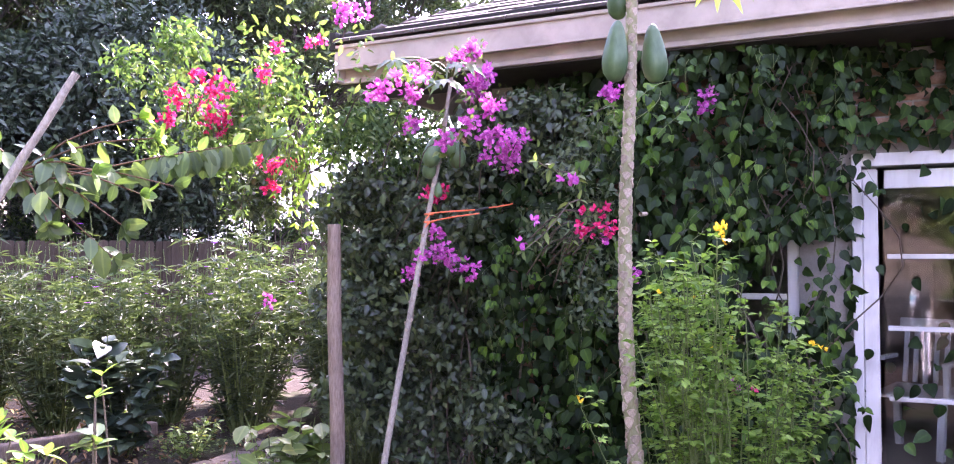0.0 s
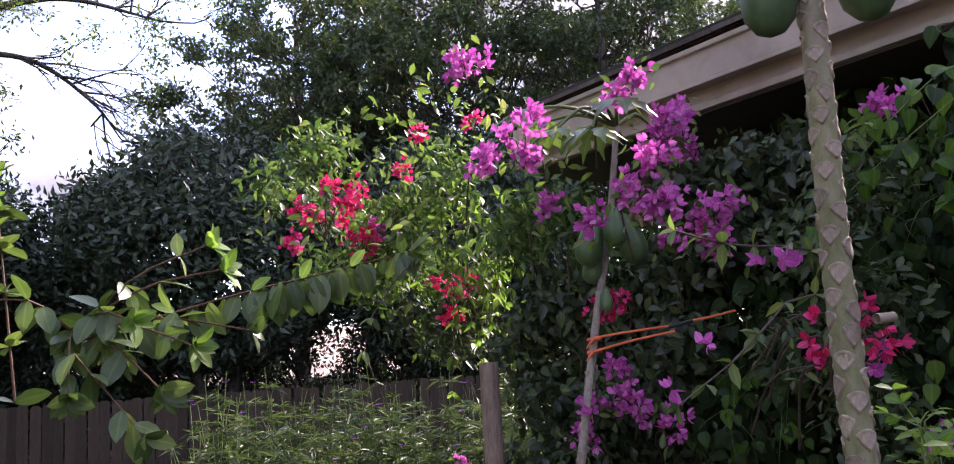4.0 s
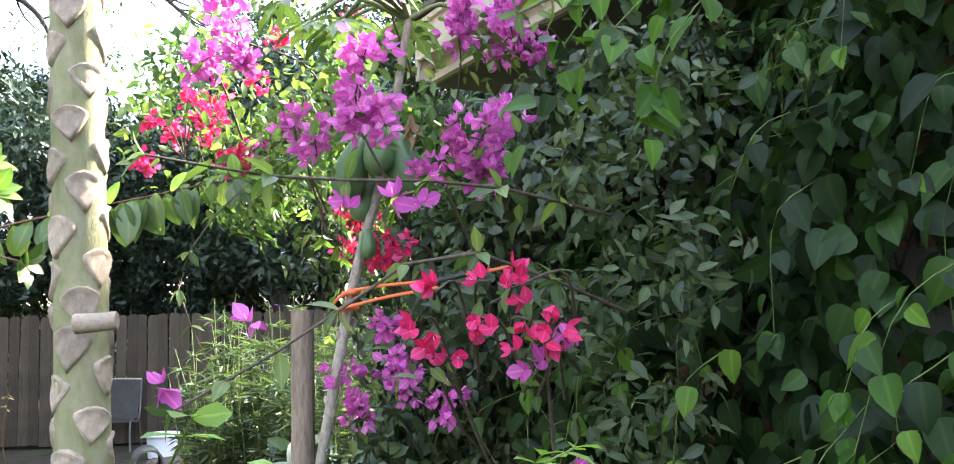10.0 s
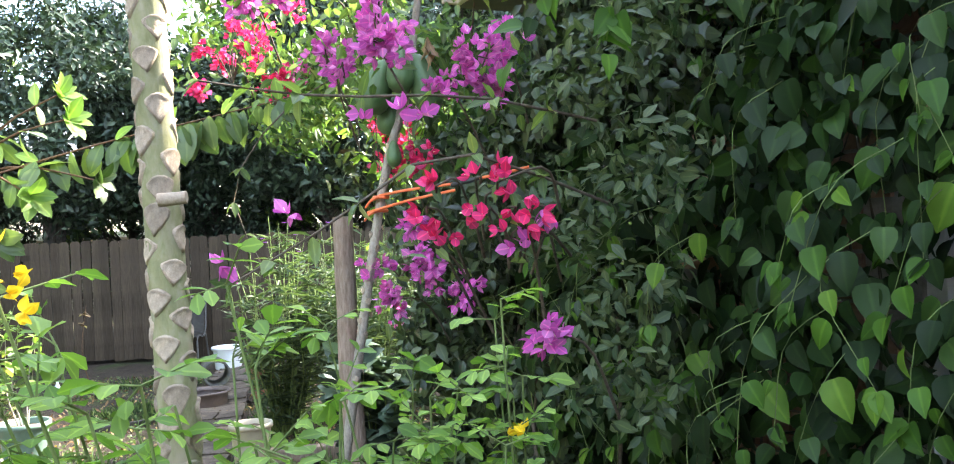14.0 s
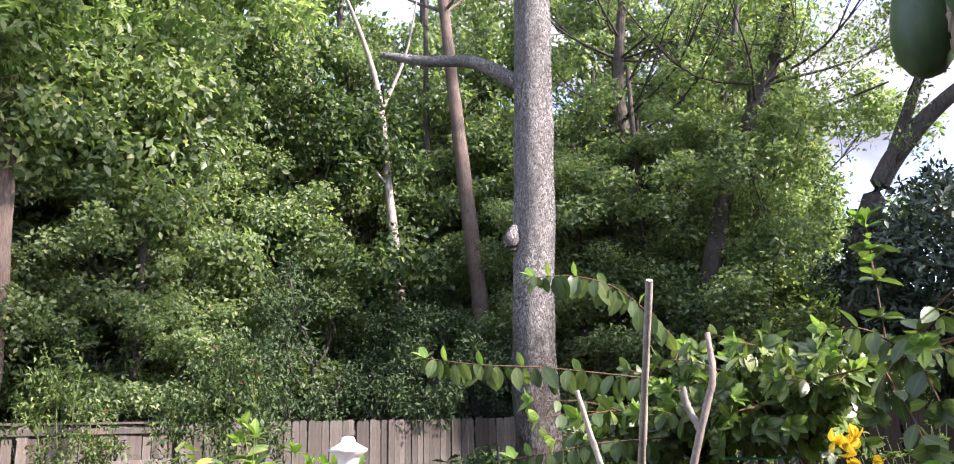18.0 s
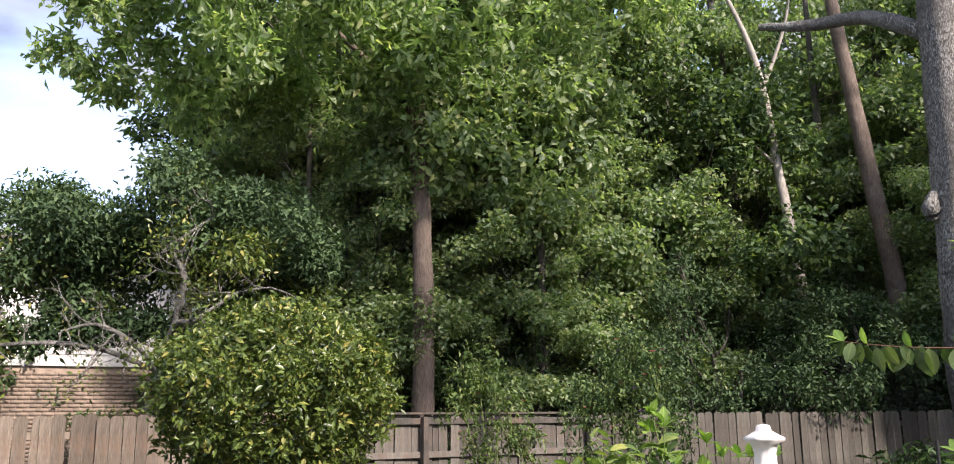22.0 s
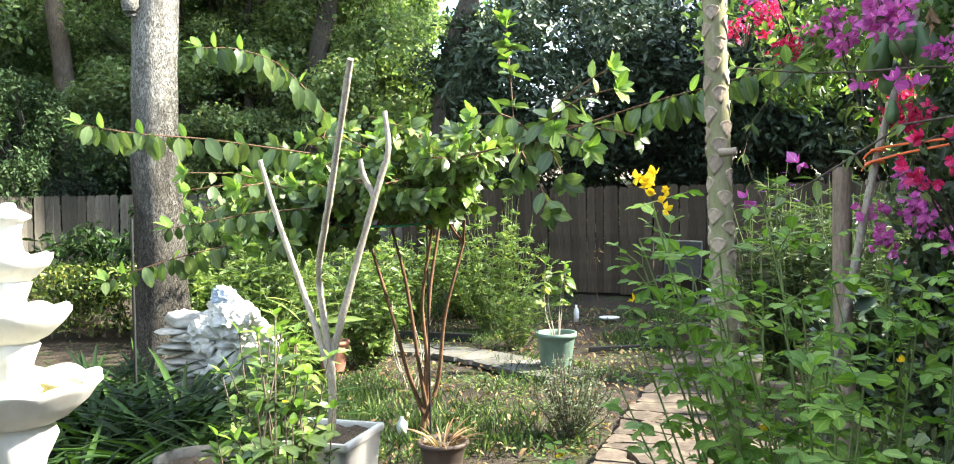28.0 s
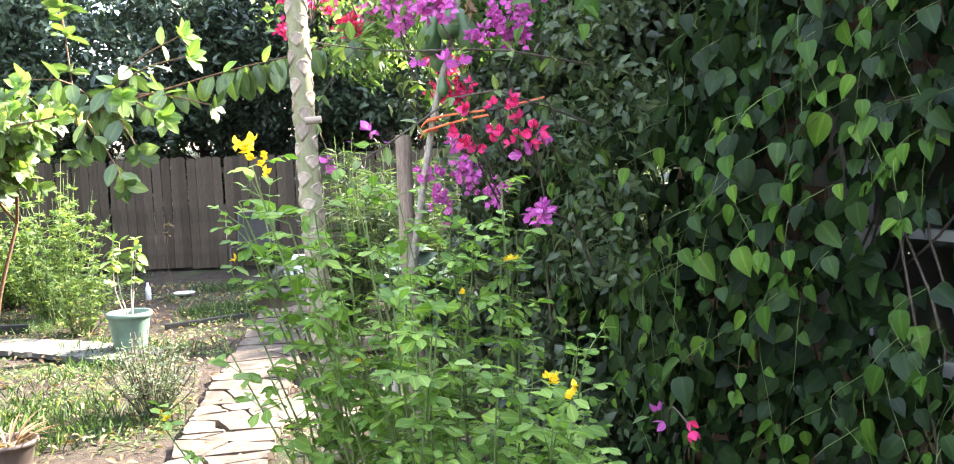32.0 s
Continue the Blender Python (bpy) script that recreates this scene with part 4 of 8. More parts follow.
# ---- trees ----
def build_tree(name, label, base, trunk, radii, clumps, bark, leaf, size, per, seed, shape=OVAL, category="tree", limbs=True, shell=0.4, droop=0.2, group="", rich=False, extra=()):
    """base at the ground; trunk: points from the base; clumps: (x, y, z, rx, ry, rz) about the base; per: leaves in a lump of one metre radius."""
    rng = np.random.default_rng(seed)
    t = thing(name, label, category, base, group)
    s = Soup()
    c = s.tube(trunk, radii, 12, 6 * len(trunk), 0.06)
    for pts, rr in extra:
        s.tube(pts, rr, 7, 4 * len(pts), 0.08)
    s.mesh("trunk", bark, t)
    if clumps:
        lim = Soup()
        lv = Leaves(shape, rich)
        for x, y, z, rx, ry, rz in clumps:
            if limbs:
                j = int(np.argmin(np.abs(c[:, 2] - max(z - 1.2 * rz - 0.4 * math.hypot(x - c[-1][0], y - c[-1][1]), c[len(c) // 3][2]))))
                mid = (c[j] + np.array([x, y, z])) / 2 + np.array([0, 0, -0.12 * np.linalg.norm(np.array([x, y, z]) - c[j])]) + rng.normal(size=3) * 0.15
                lim.tube([c[j], mid, (x, y, z)], [radii[-1] * 0.35 + 0.01, 0.01], 6, 8, 0.1)
                for _ in range(3):
                    e = np.array([x, y, z]) + unit(1, rng)[0] * np.array([rx, ry, rz]) * 0.8
                    lim.tube([mid, (mid + e) / 2 + rng.normal(size=3) * 0.1, e], [0.012, 0.004], 5, 6)
            n = max(12, int(per * (rx * ry + ry * rz + rx * rz) / 3))
            sub = max(1, int(3 + rx * 3))
            for _ in range(sub):
                o = unit(1, rng)[0] * np.array([rx, ry, rz]) * rng.uniform(0.35, 0.95)
                q = rng.uniform(0.3, 0.55)
                cloud(lv, (x + o[0], y + o[1], z + o[2]), (rx * q, ry * q, rz * q), n // sub, size, rng, 0.5, 0.3, droop)
        if limbs:
            lim.mesh("branchwork", bark, t)
        lv.mesh("crown", leaf, t)
    return t


def lumps(seed, n, centre, spread, r0, r1):
    rng = np.random.default_rng(seed)
    v = unit(n, rng) * (rng.random((n, 1)) ** 0.4)
    return [(*(np.array(centre) + v[i] * np.array(spread)), *([rng.uniform(r0, r1)] * 2), rng.uniform(r0, r1) * 0.75) for i in range(n)]


def rel(p, base):
    return tuple(np.subtract(p, base))


# oak close behind the garden
OAK = (-6.9, 6.35, 0)
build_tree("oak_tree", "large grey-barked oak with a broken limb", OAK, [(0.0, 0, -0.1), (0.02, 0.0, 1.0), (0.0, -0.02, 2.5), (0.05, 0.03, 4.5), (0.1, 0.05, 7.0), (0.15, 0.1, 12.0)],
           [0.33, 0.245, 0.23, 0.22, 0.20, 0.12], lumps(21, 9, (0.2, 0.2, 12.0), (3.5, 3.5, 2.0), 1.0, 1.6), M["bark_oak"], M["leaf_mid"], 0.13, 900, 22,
           extra=[([(0.0, 0.0, 5.35), (-0.5, -0.35, 5.75), (-0.95, -0.75, 5.85), (-1.35, -1.1, 6.0)], [0.10, 0.075, 0.065, 0.04]), ([(-0.02, -0.24, 3.5), (0.0, -0.27, 3.6), (0.02, -0.23, 3.75)], [0.06, 0.09, 0.04])])

# gum behind the left fence
b = pol(85, 15.6)
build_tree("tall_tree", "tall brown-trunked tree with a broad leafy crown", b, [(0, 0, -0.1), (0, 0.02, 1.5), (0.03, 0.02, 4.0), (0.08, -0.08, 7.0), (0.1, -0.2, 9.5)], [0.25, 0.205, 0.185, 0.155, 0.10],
           lumps(31, 22, (0.3, -0.3, 9.6), (2.8, 5.6, 2.9), 0.8, 1.5) + lumps(33, 14, (1.9, -0.2, 8.9), (0.9, 4.4, 1.9), 0.7, 1.2) + lumps(35, 12, (1.3, -0.1, 7.9), (0.5, 1.5, 0.9), 0.45, 0.8) + [(0.75, -6.05, 9.25, 0.75, 0.75, 0.60), (0.91, -5.01, 9.24, 0.80, 0.80, 0.64), (0.60, -5.83, 8.42, 0.75, 0.75, 0.60), (0.76, -4.94, 8.51, 0.80, 0.80, 0.64), (0.57, -5.29, 7.90, 0.70, 0.70, 0.56), (0.71, -4.35, 7.89, 0.60, 0.60, 0.48), (0.90, -4.26, 8.71, 0.70, 0.70, 0.56), (0.48, -5.13, 7.38, 0.35, 0.35, 0.28), (0.30, -6.15, 8.20, 0.66, 0.66, 0.55), (0.29, -5.71, 7.88, 0.60, 0.60, 0.50), (0.18, -5.86, 7.46, 0.48, 0.48, 0.40), (0.49, -4.93, 8.24, 0.66, 0.66, 0.55), (0.45, -6.21, 8.93, 0.72, 0.72, 0.60), (0.55, -5.63, 8.98, 0.72, 0.72, 0.60)], M["bark_brown"], M["sunlit_canopy_gum"], 0.20, 560, 32, limbs=False, extra=[([(0.1, -0.1, 7.2), (0.5, -0.9, 8.0), (0.9, -1.8, 8.7), (1.0, -2.3, 9.4)], [0.07, 0.06, 0.045, 0.02])])

# pale dead tree, pine, forked and leaning trees
b = pol(61, 20.0)
build_tree("dead_tree", "bleached bare tree with a forked top", b, [(0, 0, -0.1), (0.1, 0, 4.0), (-0.1, -0.2, 7.0), (-0.3, -0.5, 10.0), (-0.6, -1.6, 13.0)], [0.15, 0.125, 0.10, 0.07, 0.03], [], M["bark_pale"], M["leaf_grey"], 0.1, 10, 41,
           extra=[([(-0.2, -0.4, 9.0), (0.0, 0.2, 10.6), (0.2, 0.5, 12.5)], [0.05, 0.035, 0.015]), ([(-0.1, -0.2, 7.2), (-0.2, -1.2, 8.2), (-0.3, -2.2, 9.6)], [0.04, 0.03, 0.012])])
b = pol(55, 20.0)
build_tree("pine_tree", "slender brown pine trunk leaning slightly", b, [(0, 0, -0.1), (-0.1, -0.1, 3.5), (-0.35, -0.5, 8.0), (-0.6, -0.9, 13.0)], [0.24, 0.20, 0.17, 0.12], lumps(51, 6, (-0.6, -0.9, 13.5), (2, 2, 1.2), 0.8, 1.3), M["bark_brown"], M["leaf_mid"], 0.16, 500, 52, BLADE)
b = pol(44, 20.0)
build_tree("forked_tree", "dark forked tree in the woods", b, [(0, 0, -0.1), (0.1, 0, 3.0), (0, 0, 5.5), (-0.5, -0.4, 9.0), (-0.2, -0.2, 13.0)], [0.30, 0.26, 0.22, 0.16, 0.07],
           lumps(61, 16, (0.5, 0.5, 11.0), (4.2, 4.2, 3.2), 0.8, 1.3), M["bark_dark"], M["sunlit_canopy_pale"], 0.13, 620, 62, extra=[([(0, 0, 5.0), (0.6, 0.5, 7.0), (1.4, 1.1, 9.0), (1.9, 1.3, 11.5)], [0.17, 0.15, 0.12, 0.05])])
b = pol(41.5, 18.0)
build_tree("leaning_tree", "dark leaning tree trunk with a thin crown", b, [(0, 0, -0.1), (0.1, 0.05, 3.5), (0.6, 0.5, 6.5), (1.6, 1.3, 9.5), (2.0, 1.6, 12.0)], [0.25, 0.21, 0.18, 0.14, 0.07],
           lumps(71, 14, (1.5, 1.5, 10.5), (4.0, 4.0, 2.8), 0.7, 1.2), M["bark_dark"], M["sunlit_canopy_pale"], 0.13, 560, 72, extra=[([(0.6, 0.5, 6.5), (1.6, 1.5, 7.6), (3.0, 2.6, 8.2)], [0.07, 0.05, 0.02])])


def twigs(soup, leaf, p, d, length, r, depth, rng, size):
    """A forking twig; its last forks carry a few leaves."""
    p, d = np.array(p, float), np.array(d, float) / np.linalg.norm(d)
    q = p + d * length + rng.normal(size=3) * 0.12 * length
    soup.tube([p, (p + q) / 2 + rng.normal(size=3) * 0.07 * length, q], [r, r * 0.55], 5, 5)
    if depth == 0:
        if leaf is not None:
            n = 26
            leaf.add(q + unit(n, rng) * (rng.random((n, 1)) ** 0.5) * 0.34, unit(n, rng), unit(n, rng) + np.array([0, 0, 0.6]), size * rng.uniform(0.6, 1.3, n))
        return
    for k in range(int(rng.integers(2, 4))):
        twigs(soup, leaf, p + (q - p) * rng.uniform(0.45, 1.0), d + rng.normal(size=3) * 0.55 + np.array([0, 0, 0.05]), length * rng.uniform(0.55, 0.8), r * 0.55, depth - 1, rng, size)


def limb_tree():
    rng = np.random.default_rng(83)
    base = pol(33, 17)
    t = thing("leaning_tree", "dark leaning tree with a long bare limb over the hedge", "tree", base)
    tr, lv = Soup(), Leaves(OVAL, False)
    c = tr.tube([rel(pol(33, 17, -0.1), base), rel(pol(32.6, 17, 3.2), base), rel(pol(31, 17, 5.3), base), rel(pol(28.3, 17, 6.6), base), rel(pol(24.2, 17, 7.6), base), rel(pol(20.5, 17, 8.4), base), rel(pol(15, 17, 9.1), base), rel(pol(9, 17, 8.9), base)], [0.26, 0.22, 0.20, 0.17, 0.12, 0.085, 0.05, 0.02], 9, 46, 0.06)
    tr.mesh("trunk", M["bark_dark"], t)
    br = Soup()
    b1 = br.tube([rel(pol(24.2, 17, 7.6), base), rel(pol(20.5, 16.8, 7.75), base), rel(pol(16.5, 16.6, 7.7), base), rel(pol(13.3, 16.4, 7.0), base), rel(pol(11.6, 16.3, 6.3), base)], [0.075, 0.06, 0.045, 0.028, 0.012], 7, 24, 0.06)
    b2 = br.tube([rel(pol(24.4, 17, 7.55), base), rel(pol(21.6, 17, 7.0), base), rel(pol(20.4, 17, 6.1), base)], [0.06, 0.045, 0.012], 7, 12, 0.06)
    b3 = br.tube([rel(pol(30, 17, 5.9), base), rel(pol(27, 17, 7.9), base), rel(pol(24, 17, 9.8), base)], [0.13, 0.09, 0.04], 7, 14, 0.06)
    side = np.subtract(pol(12, 17), pol(24, 17))
    side /= np.linalg.norm(side)
    for line, j0, n, leafy_end, dn in ((b1, 8, 11, 0, -0.45), (b1, 3, 5, 1, 0.5), (b2, 3, 5, 1, -0.1), (b3, 4, 10, 1, 0.5), (c, 22, 14, 1, 0.55), (c, 14, 5, 1, 0.7)):
        for k in range(n):
            p = line[int(rng.integers(j0, len(line)))]
            twigs(br, lv if leafy_end else None, p, side * rng.uniform(0.1, 1.0) + np.array([0, 0, dn]) + rng.normal(size=3) * 0.35, rng.uniform(0.55, 1.0), 0.022, 2, rng, 0.10)
    br.mesh("branchwork", M["bark_dark"], t)
    for az, el, r, n in ((33, 17, 1.3, 900), (36, 13, 1.3, 900), (30, 23, 1.2, 700), (34, 22, 1.3, 900), (27, 24, 0.9, 400), (21, 23.5, 0.8, 300), (37, 19, 1.3, 800)):
        p = np.array(rel(pol(az, 17.5, 1.7 + 17.5 * math.tan(radians(el))), base))
        m = 14
        hub = p + unit(m, rng) * rng.random((m, 1)) ** 0.5 * r
        k = rng.integers(m, size=n)
        lv.add(hub[k] + unit(n, rng) * 0.33 * rng.random((n, 1)) ** 0.5, unit(n, rng), unit(n, rng) + np.array([0, 0, 0.6]), 0.10 * rng.uniform(0.6, 1.3, n))
    lv.mesh("crown", M["leaf_mid"], t)


limb_tree()


# dark domed trees behind the back fence
def dome(name, label, base, r, top, leaf, size, per, seed, low=0.8, bark=None):
    cl = []
    rng = np.random.default_rng(seed)
    for k in range(int(16 + r * 5)):
        v = unit(1, rng)[0]
        v[2] = abs(v[2]) ** 0.7 * (1 if v[2] > -0.3 else -0.3)
        q = rng.uniform(0.26, 0.36) * r
        h = (top - low) / 2
        cl.append((v[0] * r * 0.75, v[1] * r * 0.75, low + h + (v[2] * 0.8 - 0.15) * h, q, q, q))
    return build_tree(name, label, base, [(0, 0, -0.1), (0.05, 0, low), (0, 0.05, top * 0.55)], [0.13, 0.11, 0.06], cl, bark or M["bark_dark"], leaf, size, per, seed + 1, shell=0.6,
                      extra=[([(0.1, 0.1, 0.0), (0.3, 0.2, low), (0.6, 0.3, top * 0.5)], [0.09, 0.07, 0.03]), ([(-0.1, 0, 0.0), (-0.3, -0.2, low), (-0.6, -0.1, top * 0.5)], [0.08, 0.06, 0.03])])


def evergreen(label, base, r, low, top, seed, n=38000):
    """A dense dome of dark leaves on several stems, lumpy, with small gaps."""
    rng = np.random.default_rng(seed)
    t = thing("evergreen_tree", label, "tree", base)
    s = Soup()
    for k in range(5):
        a = rng.uniform(0, 6.28)
        d = np.array([math.cos(a), math.sin(a), 0])
        s.tube([d * 0.15 + np.array([0, 0, -0.1]), d * 0.35 + np.array([0, 0, low]), d * r * 0.5 + np.array([0, 0, (low + top) / 2])], [0.11, 0.09, 0.03], 8, 10, 0.06)
    s.mesh("trunk", M["bark_dark"], t)
    lv = Leaves(OVAL, False, 0.25, 0.2)
    m = 620
    hub = unit(m, rng)
    q = np.array([1 + 0.10 * noise.noise(Vector(x) * 2.0 + Vector((seed, 0, 0))) + 0.09 * noise.noise(Vector(x) * 5.5) for x in hub]) * rng.uniform(0.78, 1.02, m)
    pick = rng.integers(m, size=n)
    v = hub[pick]
    h = (top - low) / 2
    P = v * (q[pick] * (1 - 0.25 * rng.random(n) ** 2))[:, None] * (r, r, h) + rng.normal(size=(n, 3)) * 0.15
    P[:, 2] = np.where(P[:, 2] < 0, P[:, 2] * 0.9, P[:, 2]) + low + h
    lv.add(P, v * 0.4 + unit(n, rng), v * 0.8 + unit(n, rng) * 0.8 + np.array([0, 0, 0.3]), 0.15 * rng.uniform(0.6, 1.4, n))
    lv.mesh("crown", M["leaf_deep"], t)


evergreen("dense dark evergreen tree behind the fence", (-6.75, 16.3, 0), 2.75, 1.95, 6.0, 91)
evergreen("dense dark evergreen tree with a broad dome", (-1.55, 16.3, 0), 2.6, 1.95, 6.25, 93)
evergreen("dark low evergreen between the two domes", (-4.3, 18.3, 0), 2.0, 1.3, 4.5, 89, 16000)
evergreen("dark evergreen tree with a ragged outline", (2.9, 16.3, 0), 2.6, 1.6, 6.2, 95)
# camellias by the left fence
b = pol(66.5, 17.9)
dome("camellia_shrub", "dark broad camellia shrub behind the fence", b, 2.5, 5.2, M["leaf_camellia"], 0.10, 1400, 97, 0.5)
b = pol(58.5, 19.0)
dome("camellia_shrub", "dark broad camellia shrub behind the fence", b, 2.2, 4.5, M["leaf_camellia"], 0.10, 1400, 99, 0.5)
# neighbour's gnarled tree and the clipped round bush
def gnarled():
    rng = np.random.default_rng(105)
    b = pol(101, 13.2, 0.249)
    t = thing("gnarled_tree", "wide dark tree with bare twisted pale branches", "tree", b)
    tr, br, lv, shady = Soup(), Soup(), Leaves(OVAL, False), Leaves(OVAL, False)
    t.scale = (0.852, 0.852, 0.852)
    tr.tube([(0, 0, -0.4), (0.1, -0.1, 1.6), (0.3, 0.1, 2.6), (0.2, 0.5, 4.0)], [0.22, 0.18, 0.13, 0.05], 10, 20, 0.08)
    tr.mesh("trunk", M["bark_dark"], t)
    for pts, r in (([(0.3, 0.0, 2.4), (0.9, 0.3, 3.2), (1.2, 0.7, 3.3), (1.3, 1.3, 3.7), (1.3, 1.8, 3.8)], [0.06, 0.05, 0.04, 0.03, 0.01]), ([(0.9, 0.3, 3.2), (1.3, 0.5, 3.9), (1.4, 0.35, 4.4), (1.4, 0.9, 4.9)], [0.05, 0.045, 0.035, 0.012]),
                   ([(0.3, 0.0, 2.5), (1.0, -0.2, 2.9), (1.3, -0.7, 3.2), (1.4, -1.2, 3.1)], [0.05, 0.04, 0.03, 0.01]), ([(0.2, -0.1, 2.6), (1.0, -0.9, 2.9), (1.4, -1.9, 2.9), (1.6, -2.8, 2.7)], [0.045, 0.04, 0.03, 0.01])):
        c = br.tube(pts, r, 7, 6 * len(pts), 0.12)
        for k in range(11):
            twigs(br, lv if k > 8 else None, c[int(rng.integers(6, len(c)))], rng.normal(size=3) + np.array([0.4, 0, 0.2]), rng.uniform(0.3, 0.6), 0.014, 2, rng, 0.09)
    br.mesh("branchwork", M["bark_grey"], t)
    n = 0
    while n < 74:
        v = unit(1, rng)[0] * rng.random() ** 0.4
        x, y, z = 1.7 * v[0], 3.3 * v[1] - 0.15, 4.5 + 1.6 * v[2]
        if (x > -0.2 and -1.0 < y < 1.9 and z < 4.1) or (-1.9 < y < 0.2 and z < 3.55):
            continue
        n += 1
        # three of four clumps take darker leaves: crown shade put into colour
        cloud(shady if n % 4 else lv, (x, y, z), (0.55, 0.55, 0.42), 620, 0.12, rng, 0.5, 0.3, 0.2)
    for y, z in ((-2.5, 3.1), (-2.8, 3.5), (-2.9, 2.4), (-3.1, 3.0), (-2.8, 2.1), (2.2, 3.4), (2.6, 3.0)):
        cloud(lv, (0.8, y, z), (0.5, 0.45, 0.35), 480, 0.12, rng, 0.5, 0.3, 0.2)
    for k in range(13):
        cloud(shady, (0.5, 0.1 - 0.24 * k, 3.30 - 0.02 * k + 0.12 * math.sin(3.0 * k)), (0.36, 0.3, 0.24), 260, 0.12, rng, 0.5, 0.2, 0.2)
    lv.mesh("crown", M["leaf_bush"], t)
    shady.mesh("inner_crown", M["leaf_camellia"], t, "darker green foliage, crown shade put into its colour")


gnarled()
b = pol(94.2, 8.4)
rb = build_tree("round_bush", "clipped round bush with glossy green and yellowing leaves", b, [(0, 0, -0.05), (0.02, 0, 0.6), (0, 0.03, 1.5)], [0.10, 0.08, 0.04], [], M["bark_brown"], M["leaf_mid"], 0.06, 10, 103,
           extra=[([(0, 0, 0.35), (0.15, 0.2, 0.8), (0.3, 0.5, 1.5)], [0.05, 0.04, 0.02]), ([(0, 0, 0.3), (0.1, -0.25, 0.8), (0.2, -0.55, 1.5)], [0.05, 0.04, 0.02]), ([(0, 0, 0.4), (-0.25, 0.1, 0.9), (-0.5, 0.2, 1.5)], [0.045, 0.035, 0.02]), ([(0, 0, 0.4), (0.25, -0.05, 0.9), (0.6, 0.0, 1.5)], [0.045, 0.035, 0.02])])
rng = np.random.default_rng(104)
n, m = 32000, 520
hub = unit(m, rng)
hub_r = np.array([1 + 0.07 * noise.noise(Vector(q) * 2.2) + 0.10 * noise.noise(Vector(q) * 7) for q in hub]) * rng.uniform(0.86, 1.02, m)
pick = rng.integers(m, size=n)
v = hub[pick]
P = v * hub_r[pick][:, None] * (1.12, 1.10, 0.85) + rng.normal(size=(n, 3)) * 0.055 - v * (0.22 * rng.random((n, 1)) ** 2) + (0, 0, 1.98)
lv = Leaves(OVAL, False, 0.25, 0.2)
lv.add(P, v * 0.5 + unit(n, rng), v * 0.7 + unit(n, rng) * 0.8 + np.array([0, 0, 0.35]), 0.068 * rng.uniform(0.6, 1.35, n))
lv.mesh("crown", M["leaf_bush"], rb)

# woods beyond: three kinds, copied
WIDE = ((0.0, 0.02), (0.28, 0.30), (0.62, 0.26), (1.0, 0.0))
kinds = []
for k, (leaf, seed, h) in enumerate(((M["sunlit_canopy_mid"], 111, 11.0), (M["sunlit_canopy_pale"], 115, 13.0), (M["leaf_wood"], 119, 9.0))):
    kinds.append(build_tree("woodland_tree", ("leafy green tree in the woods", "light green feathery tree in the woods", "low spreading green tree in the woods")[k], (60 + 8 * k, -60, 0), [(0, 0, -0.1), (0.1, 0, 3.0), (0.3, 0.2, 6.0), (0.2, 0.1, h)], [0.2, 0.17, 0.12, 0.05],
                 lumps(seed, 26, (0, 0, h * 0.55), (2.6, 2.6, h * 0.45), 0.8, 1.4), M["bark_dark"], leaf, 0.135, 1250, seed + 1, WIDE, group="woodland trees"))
rng = np.random.default_rng(5)
spots = [(az, rng.uniform(24.5, 27) if 50 < az < 68 else rng.uniform(20, 26)) for az in range(32, 97, 3) if az > 53 or az % 2] + [(az, rng.uniform(31, 38)) for az in range(54, 97, 7)] + [(78, 18.5), (90, 18), (47, 24), (38, 22), (76, 19.5), (81.5, 20.5), (84, 19.0), (74, 21)]
tall = [(59, 31), (66, 28), (73, 30), (80, 27)]
used = set()
for i, (az, d) in enumerate(spots):
    k = int(rng.choice(3, p=(0.36, 0.56, 0.08)))
    m = pose(*pol(az, d), 0, 0, rng.uniform(0, 360)) @ Matrix.Diagonal((*([rng.uniform(0.85, 1.25)] * 3), 1))
    if k not in used:
        used.add(k)
        kinds[k].matrix_basis = m
    else:
        o = copy_thing(kinds[k], m)
for az in range(36, 98, 3):  # the lower storey that closes the gaps between the trunks
    if 57 < az < 68 and az % 2:
        continue
    q = rng.uniform(0.5, 0.72)
    copy_thing(kinds[az % 2], pose(*pol(az, rng.uniform(19.5, 22.5) + (5 if 55 < az < 69 else 0)), 0, 0, rng.uniform(0, 360)) @ Matrix.Diagonal((q * 1.25, q * 1.25, q, 1)))
for az, d, q in ((74.5, 19.4, 0.55), (77.5, 17.0, 0.5), (82, 18.2, 0.6), (88.5, 17.2, 0.55), (92.5, 16.6, 0.5), (37, 18.6, 0.6), (41, 20.2, 0.7), (45.5, 19.6, 0.62), (49.5, 19.0, 0.5), (85, 19.5, 0.75), (79.5, 20, 0.8)):
    copy_thing(kinds[1], pose(*pol(az, d), 0, 0, az * 23) @ Matrix.Diagonal((q * 1.2, q * 1.2, q, 1)))
for az, d in tall:
    copy_thing(kinds[az % 2], pose(*pol(az, d), 0, 0, az * 17) @ Matrix.Diagonal((1.5, 1.5, 1.6, 1)))
